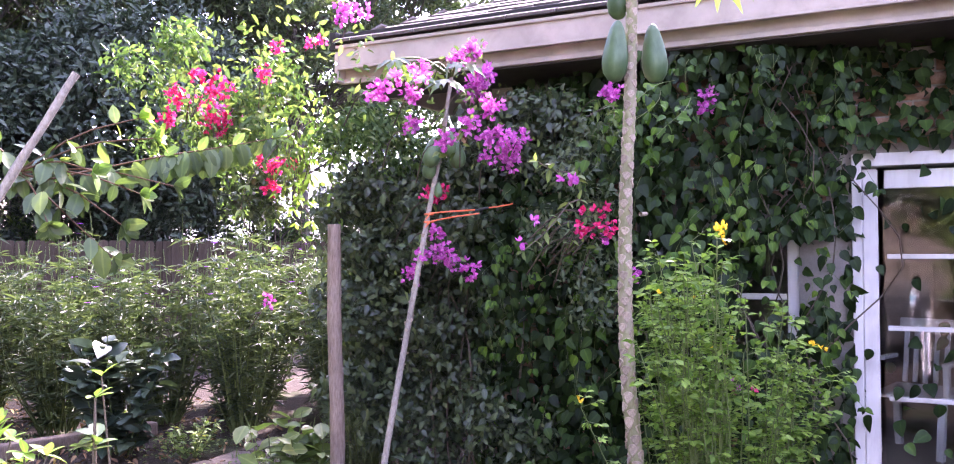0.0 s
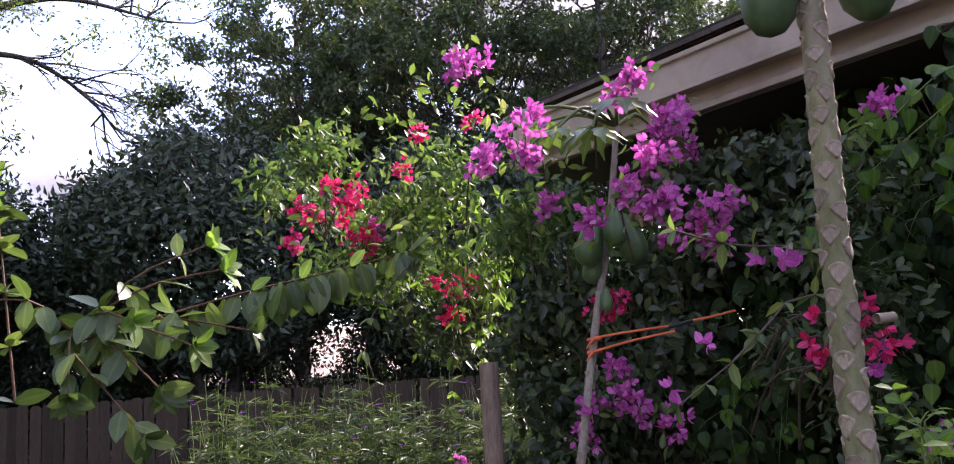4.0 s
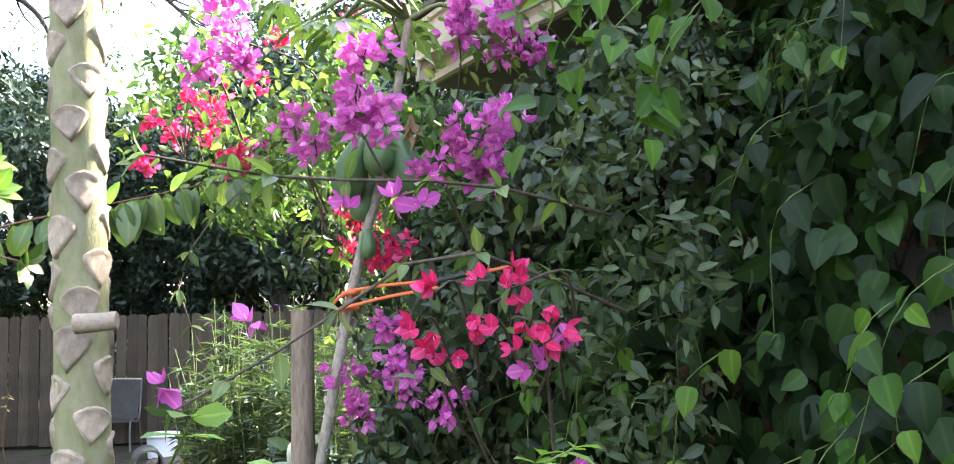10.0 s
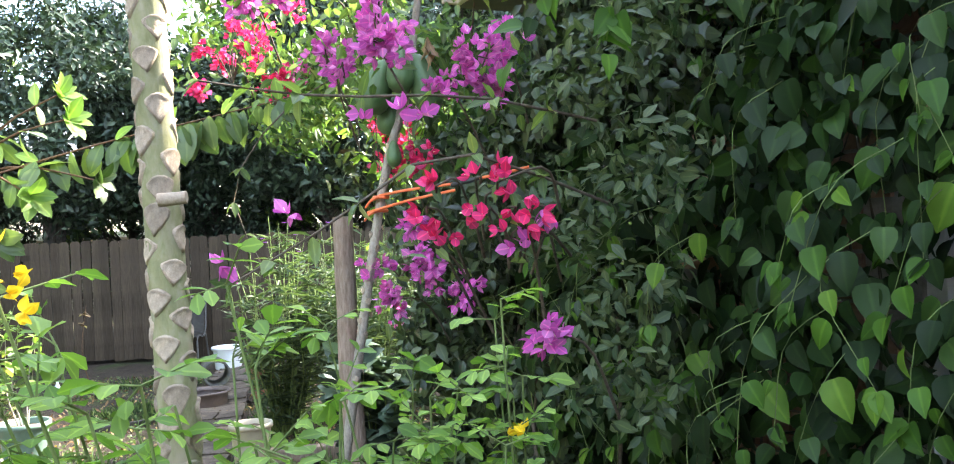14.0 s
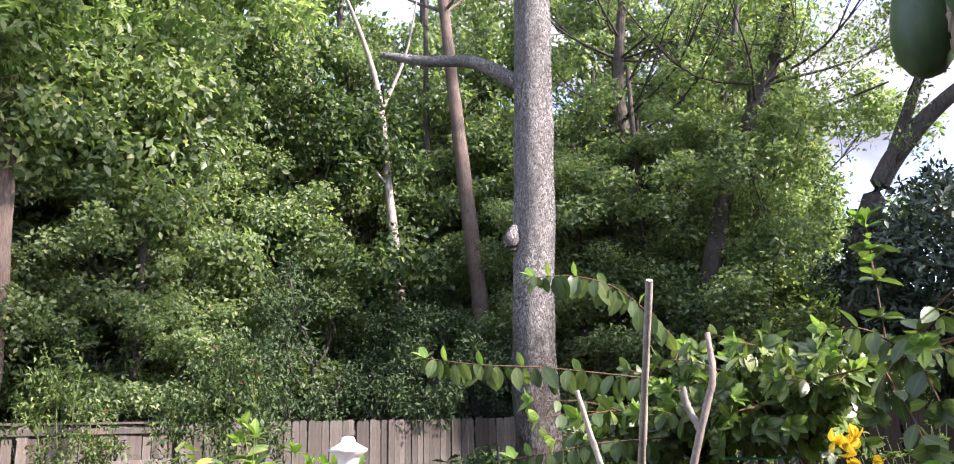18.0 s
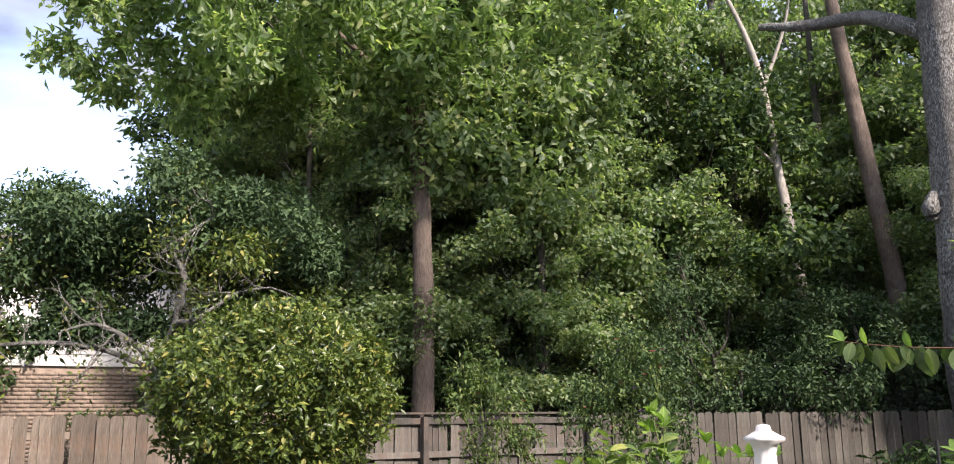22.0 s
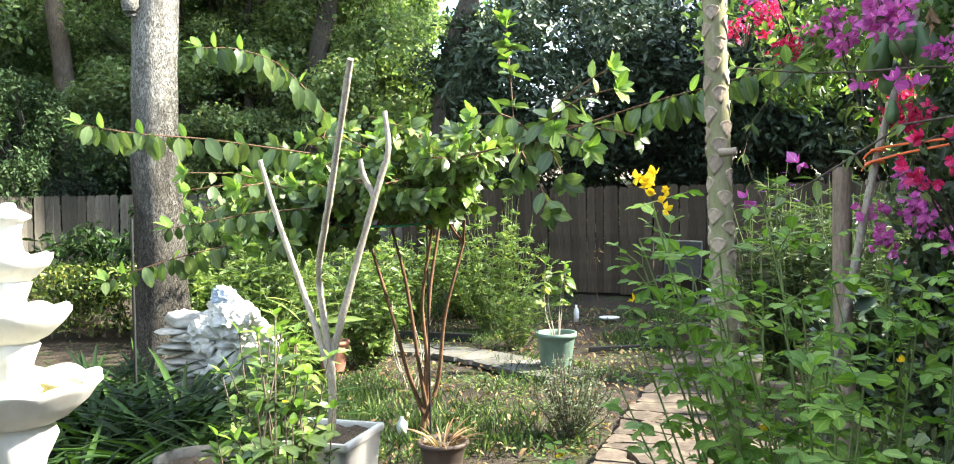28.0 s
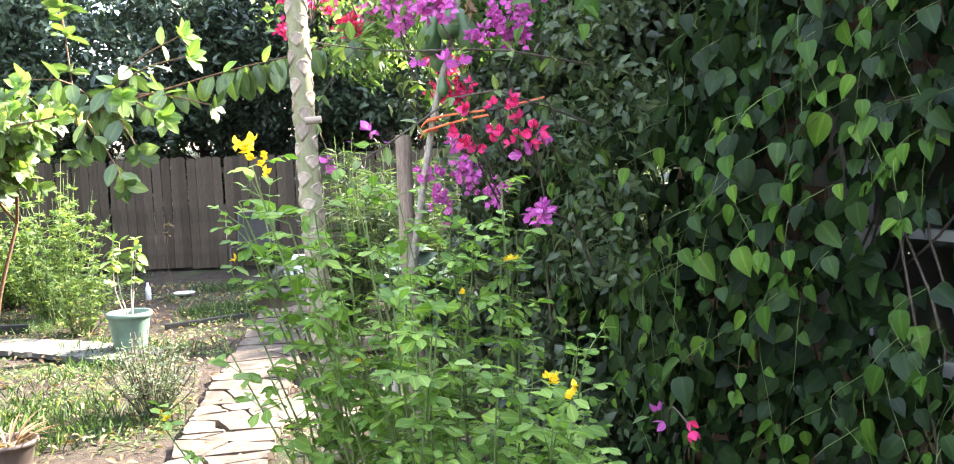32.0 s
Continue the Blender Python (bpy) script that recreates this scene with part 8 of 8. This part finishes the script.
# ---- lawn, weeds and litter ----
def scatter():
    rng = np.random.default_rng(801)
    lv = Leaves(STRAP, False, 0.2, 0.4)
    P = []
    while len(P) < 17000:
        x, y = rng.uniform(-7.5, 1.0), rng.uniform(2.4, 13.5)
        lush = noise.noise((x * 0.8, y * 0.8, 4)) + (0.35 if -4.9 < x < -2.6 and 4.6 < y < 7.2 else -0.05)
        onpath = abs(x - np.interp(y, [3.6, 4.7, 6.4, 9, 11.4, 13.6], [-1.35, -1.42, -1.72, -2.15, -2.55, -2.75])) < 0.36
        if lush > rng.uniform(0.0, 0.6) and not onpath:
            P.append((x, y, -0.03))
    P = np.array(P)
    n = len(P)
    D = np.stack([rng.normal(size=n) * 0.5, rng.normal(size=n) * 0.5, np.ones(n)], 1)
    lv.shape = ((0.0, 0.05), (1.0, 0.05))
    lv.add(P, D, unit(n, rng), rng.uniform(0.05, 0.13, n))
    g = thing("grass", "patchy lawn grass between the beds", "grass", kind="stuff")
    lv.mesh("turf", M["leaf_wood"], g)["kind"] = "stuff"
    w = Leaves(ROUND, False, 0.2, 0.1)
    n = 24000
    P = np.stack([rng.uniform(-6.5, 0.6, n), rng.uniform(3.0, 12.5, n), rng.uniform(-0.02, 0.05, n)], 1)
    keep = np.array([noise.noise((p[0] * 1.2, p[1] * 1.2, 9)) > 0.02 and abs(p[0] - np.interp(p[1], [3.6, 6.4, 13.6], [-1.35, -1.72, -2.75])) > 0.34 for p in P])
    P = P[keep]
    w.add(P, unit(len(P), rng) * (1, 1, 0.4), np.array([0, 0, 1]) + 0.4 * unit(len(P), rng), rng.uniform(0.02, 0.045, len(P)))
    t = thing("ground_weeds", "small creeping weeds over the soil", "weeds", kind="stuff")
    w.mesh("foliage", M["leaf_mid"], t)["kind"] = "stuff"
    d = Leaves(OVAL, True, 0.5, 0.5)
    n = 5200
    P = np.stack([rng.uniform(-6.5, 1.2, n), rng.uniform(3.0, 12.5, n), rng.uniform(0.0, 0.02, n)], 1)
    d.add(P, unit(n, rng) * (1, 1, 0.15), np.array([0, 0, 1]) + 0.5 * unit(n, rng), rng.uniform(0.03, 0.08, n))
    t = thing("leaf_litter", "fallen dry brown leaves on soil and path", "leaves", kind="stuff")
    d.mesh("litter", M["leaf_dry"], t)["kind"] = "stuff"


scatter()


# ---- small things ----
def lump(name, at, size, mat, parent, seed, rough=0.18, flat=1.0):
    bm = bmesh.new()
    bmesh.ops.create_icosphere(bm, subdivisions=3, radius=1)
    for v in bm.verts:
        n = noise.noise(v.co * 1.6 + Vector((seed, 0, 0))) + 0.5 * noise.noise(v.co * 4 + Vector((0, seed, 0)))
        v.co = v.co * (1 + rough * n)
        v.co.x, v.co.y, v.co.z = v.co.x * size[0], v.co.y * size[1], max(v.co.z, -0.8) * size[2]
    o = part(name, bm, mat, parent, smooth=True)
    o.location = at
    return o


pile = thing("stone_pile", "stack of thin flat pale stones", "pile", (-5.5, 5.6, 0))
for k, (x, y, z, a, b, c) in enumerate(((0, 0, 0.10, 0.34, 0.28, 0.12), (-0.16, -0.08, 0.27, 0.26, 0.2, 0.07), (0.0, 0.05, 0.36, 0.30, 0.22, 0.06), (-0.1, 0, 0.45, 0.26, 0.2, 0.055), (-0.05, -0.05, 0.53, 0.24, 0.18, 0.05))):
    lump("stone", (x, y, z), (a, b, c), M["white_rock"], pile, k, 0.2)
lump("stone", (-0.18, -0.04, 0.66), (0.21, 0.15, 0.085), M["white_rock"], pile, 17, 0.35)
for k in range(7):
    lump("stone", (-0.22 + 0.05 * (k % 3), -0.14 + 0.04 * (k % 2), 0.20 + 0.062 * k), (0.19 - 0.012 * (k % 3), 0.14, 0.026), M["white_rock"], pile, 50 + k, 0.3)


def crumple(name, at, size, mat, parent, seed):
    """A crushed plastic bag: creased facets at several scales."""
    bm = bmesh.new()
    bmesh.ops.create_icosphere(bm, subdivisions=4, radius=1)
    for v in bm.verts:
        q = v.co + Vector((seed * 3.1, 0, 0))
        n = 0.60 * abs(noise.noise(q * 1.5)) + 0.34 * abs(noise.noise(q * 3.2)) + 0.09 * abs(noise.noise(q * 7.0))
        v.co = v.co * (1.15 - 1.05 * n)
        v.co.x, v.co.y, v.co.z = v.co.x * size[0], v.co.y * size[1], max(v.co.z, -0.8) * size[2]
    o = part(name, bm, mat, parent, smooth=False)
    o.location = at
    return o


bags = thing("plastic_sacks", "heap of crumpled white plastic sacks beside the stones", "sacks", (-5.28, 5.62, 0))
for k, (x, y, z, a, b, c) in enumerate(((0.0, 0.0, 0.22, 0.38, 0.30, 0.28), (0.16, 0.04, 0.48, 0.30, 0.24, 0.24), (-0.06, -0.08, 0.56, 0.24, 0.20, 0.20), (0.20, -0.08, 0.68, 0.22, 0.18, 0.18), (-0.02, 0.04, 0.74, 0.20, 0.16, 0.14), (0.32, 0.05, 0.42, 0.22, 0.2, 0.26))):
    crumple("sack", (x, y, z), (a, b, c), M["sheet_plastic"], bags, 20 + k)
crumple("blue_sack", (0.0, 0.0, 0.86), (0.12, 0.10, 0.11), material("blue_plastic", (0.42, 0.50, 0.62), 0.35), bags, 31)

seat = thing("garden_chair", "old dark sling garden chair standing against the fence", "chair", (-3.75, 13.75, 0))
for x in (-0.29, 0.29):
    s = Soup()
    s.tube([(x, -0.30, 0.0), (x, -0.28, 0.38), (x, 0.10, 0.40), (x, 0.22, 0.92)], [0.013, 0.013], 8, 16)
    s.mesh("side_frame", M["steel"], seat)
    s = Soup()
    s.tube([(x, 0.26, 0.0), (x, 0.12, 0.40)], [0.012, 0.012], 8, 4)
    s.mesh("leg", M["steel"], seat)
s = Soup()
s.tube([(-0.29, 0.22, 0.92), (0.0, 0.225, 0.93), (0.29, 0.22, 0.92)], [0.013, 0.013], 8, 8)
s.mesh("top_rail", M["stem_grey"], seat, label="pale worn top rail")
boxed("backrest", (0.55, 0.02, 0.52), (0, 0.165, 0.66), M["dark_trim"], seat, (-13, 0, 0), 0.006)
boxed("seat", (0.55, 0.40, 0.02), (0, -0.09, 0.395), M["dark_trim"], seat, (3, 0, 0), 0.006)
boxed("edging_strip", (0.9, 0.03, 0.06), (0, 0, 0.02), M["black_metal"], thing("garden_edging", "strip of black plastic edging on the soil", "edging", (-3.0, 9.25, 0), turn=38), bevel=0.01)
boxed("edging_strip", (1.6, 0.03, 0.10), (0, 0, 0.04), M["black_metal"], thing("garden_edging", "strip of black plastic edging on the soil", "edging", (-5.6, 8.9, 0), turn=8), bevel=0.01)
boxed("timber", (1.4, 0.12, 0.12), (0, 0, 0.05), M["log"], thing("timber_edging", "old timber edging of the ruellia bed", "edging", (-0.6, 7.75, 0), turn=6), bevel=0.02)
dish = thing("saucer", "white saucer lying on the ground", "saucer", (-4.0, 11.3, 0))
mesh_np("dish", *lathe([(0.0, 0.01), (0.08, 0.01), (0.13, 0.035), (0.14, 0.04), (0.13, 0.03), (0.0, 0.018)], 32), M["white_plastic"], dish, True)
bottle = thing("plant_label", "white marker bottle among the plants", "marker", (-4.35, 11.0, 0))
mesh_np("bottle", *lathe([(0.0, 0.0), (0.035, 0.0), (0.037, 0.12), (0.03, 0.16), (0.014, 0.19), (0.014, 0.22), (0.0, 0.22)], 20), M["white_plastic"], bottle, True)
cap = thing("water_jug", "white plastic jug beside the guava stems", "jug", (-3.28, 5.32, 0))
mesh_np("body", *lathe([(0.0, 0.0), (0.036, 0.0), (0.04, 0.06), (0.036, 0.09), (0.015, 0.115), (0.015, 0.13), (0.0, 0.13)], 24), M["white_plastic"], cap, True)

b = (-3.55, 1.75, 0)
leafy_mass("yellowing_shrub", "leafy shrub with yellow and orange ageing leaves", b, [(0.0, 0.05, 1.3, 0.22), (-0.15, 0.2, 1.45, 0.22), (0.15, 0.15, 1.0, 0.24), (-0.1, -0.1, 0.95, 0.25), (0.2, 0.0, 0.65, 0.22), (-0.2, 0.1, 0.6, 0.25), (-0.4, 0.0, 1.2, 0.25), (-0.35, 0.05, 0.8, 0.25)], "leaf_light", 0.085, 150, OVAL6, 734)
stub = thing("cut_stub", "pale cut shrub stub with one yellow leaf", "stump", pol(71, 3.9))
for pts, r in (([(0, 0, 0), (0.0, 0.02, 0.5), (0.02, 0.03, 0.85)], [0.035, 0.03, 0.025]), ([(0.0, 0.02, 0.62), (-0.03, 0.1, 0.78), (-0.04, 0.14, 1.0)], [0.022, 0.018, 0.014]), ([(0.0, 0.02, 0.55), (0.02, -0.08, 0.7), (0.02, -0.12, 0.9)], [0.022, 0.02, 0.016])):
    s = Soup()
    s.tube(pts, r, 9, 14, 0.08)
    s.mesh("stem", M["stem_grey"], stub)
yl = Leaves(OVAL6, True, 0.2, 0.3)
for k in range(3):
    yl.add((-0.04 + 0.02 * k, 0.13, 0.98), (0.4 * math.cos(2 * k), 0.5, 0.5 - 0.3 * k), (0.2, -0.3, 1), 0.11)
yl.mesh("leaf", M["leaf_young"], stub)
rod = thing("stake", "thin black stake in the lily bed", "stake", (-5.35, 4.75, 0))
s = Soup()
s.tube([(0, 0, 0), (0.01, 0, 1.55)], [0.012, 0.012], 8, 3)
s.mesh("rod", M["black_metal"], rod)


# ---- grill and its side table ----
def grill():
    t = thing("grill", "grey metal barbecue grill with a rounded lid", "grill", pol(106.4, 6.6), turn=16)
    prof = [(-0.285, 0.0), (-0.285, 0.15), (-0.275, 0.185), (-0.245, 0.21), (-0.20, 0.22), (-0.10, 0.218), (0.0, 0.20), (0.09, 0.172), (0.17, 0.132), (0.23, 0.09), (0.265, 0.05), (0.28, 0.0)]
    bm = bmesh.new()
    ends = []
    for x, q in ((-0.26, 0.985), (-0.25, 1.0), (0.25, 1.0), (0.26, 0.985)):
        ends.append([bm.verts.new((x, p * q, 0.96 + z * q)) for p, z in prof])
    for e0, e1 in zip(ends, ends[1:]):
        for k in range(len(prof) - 1):
            bm.faces.new((e0[k], e0[k + 1], e1[k + 1], e1[k]))
    bm.faces.new(ends[0][::-1])
    bm.faces.new(ends[-1])
    bmesh.ops.recalc_face_normals(bm, faces=bm.faces)
    lid = part("lid", bm, M["lid_grey"], t)
    for x in (-0.262, 0.262):
        s = Soup()
        s.tube([(x, p * 0.93, 0.965 + z * 0.93) for p, z in prof], [0.009, 0.009], 6, 40)
        s.mesh("rim", M["steel"], lid)
        for y, z, r in ((-0.06, 1.045, 0.022), (-0.215, 1.03, 0.010), (0.19, 1.0, 0.009)):
            V, F = lathe([(0.0, 0.0), (r, 0.0), (r, 0.006), (0.0, 0.006)], 16)
            o = mesh_np("vent_hole" if r > 0.02 else "bolt", V, F, M["black_metal"] if r > 0.02 else M["steel"], lid, True)
            o.location, o.rotation_euler = (x, y, z), (0, math.pi / 2 * (1 if x > 0 else -1), 0)
    s = Soup()
    s.tube([(0.20, 0.27, 1.0), (0.20, 0.34, 1.01), (0.10, 0.352, 1.012), (-0.10, 0.352, 1.012), (-0.20, 0.34, 1.01), (-0.20, 0.27, 1.0)], [0.014, 0.014], 10, 30)
    s.mesh("handle", M["lid_grey"], lid, label="pale metal tube handle")
    hose = thing("hose", "thin pale hose looped over the side of the grill", "hose", pol(106.9, 6.2))
    s = Soup()
    s.tube([(0.0, 0.0, 0.0), (0.02, 0.02, 0.5), (0.0, 0.0, 0.85), (0.01, -0.03, 1.06), (0.0, -0.055, 1.09), (0.01, -0.075, 1.04), (0.02, -0.08, 0.9)], [0.007, 0.007], 8, 40)
    s.mesh("tube", M["white_plastic"], hose)
    boxed("firebox", (0.54, 0.58, 0.24), (0, 0, 0.86), M["black_metal"], t, bevel=0.02)
    boxed("shelf", (0.50, 0.34, 0.03), (0, 0.46, 0.90), M["steel"], t, bevel=0.008)
    boxed("shelf", (0.50, 0.34, 0.03), (0, -0.46, 0.90), M["steel"], t, bevel=0.008)
    boxed("cabinet", (0.50, 0.54, 0.64), (0, 0, 0.42), M["black_metal"], t, bevel=0.01)
    for x in (-0.24, 0.24):
        for y in (-0.24, 0.24):
            boxed("leg", (0.05, 0.05, 0.74), (x, y, 0.37), M["steel"], t, bevel=0.006)
    b = thing("side_table", "small grey folding table in front of the grill", "table", pol(104.6, 5.5), turn=100)
    boxed("top", (0.72, 0.42, 0.03), (0, 0, 0.86), M["steel"], b, bevel=0.008)
    for x in (-0.31, 0.31):
        for y in (-0.16, 0.16):
            boxed("leg", (0.035, 0.035, 0.85), (x, y, 0.425), M["white_plastic"], b, bevel=0.004)
    w = thing("water_bottle", "clear plastic bottle with a blue label", "bottle", pol(106.2, 5.42, 0.876))
    mesh_np("body", *lathe([(0.0, 0.0), (0.034, 0.0), (0.036, 0.01), (0.036, 0.15), (0.028, 0.185), (0.013, 0.21), (0.013, 0.235), (0.0, 0.235)], 24), M["white_plastic"], w, True)
    mesh_np("label", *lathe([(0.0368, 0.08), (0.0368, 0.135)], 24), material("blue_label", (0.12, 0.45, 0.62), 0.5), w, True)


grill()


# ---- neighbouring houses ----
def neighbour(label, at, turn, w, d, h, roof_h, wall_mat, gable_mat, courses):
    t = thing("neighbour_house", label, "house", at, turn=turn)
    boxed("wall", (w, d, h), (0, 0, h / 2), wall_mat, t, bevel=0)
    bm = bmesh.new()
    v = [bm.verts.new(p) for p in ((-w / 2 - 0.4, -d / 2 - 0.5, h), (w / 2 + 0.4, -d / 2 - 0.5, h), (w / 2 + 0.4, d / 2 + 0.5, h), (-w / 2 - 0.4, d / 2 + 0.5, h), (-w / 2 - 0.4, 0, h + roof_h), (w / 2 + 0.4, 0, h + roof_h))]
    for f in ((0, 1, 5, 4), (2, 3, 4, 5), (0, 4, 3), (1, 2, 5), (3, 2, 1, 0)):
        bm.faces.new([v[i] for i in f])
    bmesh.ops.recalc_face_normals(bm, faces=bm.faces)
    part("roof", bm, gable_mat, t)
    for k in range(courses):
        boxed("siding_board", (w, 0.03, 0.235), (0, -d / 2 - 0.03, h - 0.12 - 0.225 * k), M["white_paint"], t, (-6, 0, 0), 0.004)
    boxed("fascia", (w + 0.9, 0.04, 0.16), (0, -d / 2 - 0.53, h), M["white_paint"], t, bevel=0.005)
    if courses:
        # brickwork below the boards: single bricks proud of the mortar
        rest, rng = Soup(), np.random.default_rng(61)
        top = h - 0.12 - 0.225 * courses
        for row in range(24):
            for k in range(int(w / 0.215)):
                x, z = -w / 2 + 0.215 * (k + 0.5 + 0.5 * (row % 2)), top - 0.075 * (row + 0.5)
                if x > w / 2 - 0.1:
                    continue
                o, e, f = rng.uniform(0.008, 0.014), 0.101, 0.032
                y = -d / 2
                rest.add([(x - e, y, z - f), (x + e, y, z - f), (x + e, y, z + f), (x - e, y, z + f), (x - e, y - o, z - f), (x + e, y - o, z - f), (x + e, y - o, z + f), (x - e, y - o, z + f)],
                         [(4, 5, 6, 7), (0, 1, 5, 4), (1, 2, 6, 5), (2, 3, 7, 6), (3, 0, 4, 7)])
        rest.mesh("bricks", M["tan_brick"], t, False)["kind"] = "stuff"
    else:
        for sy in (-1, 1):
            a = math.degrees(math.atan2(roof_h, d / 2 + 0.5))
            boxed("rake_board", (0.05, math.hypot(roof_h, d / 2 + 0.5), 0.24), (w / 2 + 0.43, sy * (d / 4 + 0.25), h + roof_h / 2 - 0.02), M["slate"], t, (-sy * a, 0, 0), 0.004, "pale grey rake board")


neighbour("brick house with pale boarded eaves behind the trees", pol(109.5, 21.6), 108, 6.7, 6.0, 4.86, 1.0, M["tan_brick"], M["shingle"], 9)
neighbour("low tan house roof behind the back fence", (-3.0, 27.0, 0), 0, 18.0, 6.0, 2.05, 1.6, M["fascia"], M["fascia"], 0)
neighbour("dark gabled two-storey house beyond the shrubs", pol(117.7, 30), 28, 6.0, 5.5, 7.2, 1.3, M["brick"], M["dark_trim"], 0)

# pipe lying by the path
tube = thing("drain_pipe", "short grey pipe lying on its side by the path", "pipe", (-2.72, 11.54, 0.16), turn=20)
V, F = lathe([(0.15, -0.22), (0.16, -0.22), (0.16, 0.22), (0.15, 0.22), (0.135, 0.22), (0.135, -0.22), (0.15, -0.22)], 32)
o = mesh_np("shell", V, F, M["slate"], tube, True)
o.rotation_euler = (math.pi / 2, 0, 0)


# ---- white chair inside the french door ----
def plastic_chair():
    t = new("plastic_chair")
    t.matrix_basis = HOUSE @ pose(-3.3, -2.15, 0.2, 0, 0, 160)
    tagged(t, "white moulded plastic armchair inside the glass door", "chair")
    boxed("seat", (0.46, 0.44, 0.03), (0, 0, 0.42), M["white_plastic"], t, (4, 0, 0), 0.012)
    for k in range(6):
        boxed("slat", (0.035, 0.018, 0.42), (-0.175 + 0.07 * k, 0.26, 0.66), M["white_plastic"], t, (-10, 0, 0), 0.006)
    boxed("top_rail", (0.46, 0.025, 0.07), (0, 0.30, 0.88), M["white_plastic"], t, (-10, 0, 0), 0.012)
    for sx in (-1, 1):
        boxed("arm", (0.05, 0.46, 0.03), (sx * 0.25, 0.02, 0.64), M["white_plastic"], t, bevel=0.01)
        boxed("arm_post", (0.04, 0.05, 0.22), (sx * 0.25, -0.18, 0.53), M["white_plastic"], t, bevel=0.01)
        for sy in (-1, 1):
            boxed("leg", (0.05, 0.05, 0.43), (sx * 0.22, sy * 0.2, 0.215), M["white_plastic"], t, (sy * -4, sx * 4, 0), 0.01)


plastic_chair()

# dark shrubs under the back corner of the fence
for k, (az, d, h, r) in enumerate(((53, 12.2, 1.6, 0.8), (48.5, 11.6, 1.7, 0.8), (44, 11.8, 1.5, 0.8))):
    b = pol(az, d)
    leafy_mass("border_shrub", "dark dense border shrub in front of the fence", b, [(math.cos(a) * r * 0.6, math.sin(a) * r * 0.6, z * h, 0.42) for a, z in ((0, 0.8), (2.1, 0.7), (4.2, 0.75), (1.0, 0.4), (3.1, 0.35), (5.2, 0.4))], ("leaf_vine", "leaf_wood", "leaf_vine")[k], 0.11, 420, OVAL, 790 + k)

# dark laurel screen beyond the end of the house
for x, y, h in ((2.4, 7.0, 2.9), (3.6, 6.6, 3.1), (4.8, 6.2, 3.2), (3.0, 5.6, 2.6)):
    b = (x, y, 0)
    leafy_mass("laurel_shrub", "dark evergreen laurel beyond the end of the house", b, [(math.cos(a) * 0.5, math.sin(a) * 0.5, z * h, 0.5) for a, z in ((0, 0.88), (2.1, 0.8), (4.2, 0.84), (1.0, 0.55), (3.1, 0.5), (5.2, 0.58), (0.5, 0.25), (2.6, 0.22), (4.7, 0.28))], "leaf_deep", 0.11, 480, OVAL, 800 + int(10 * x))
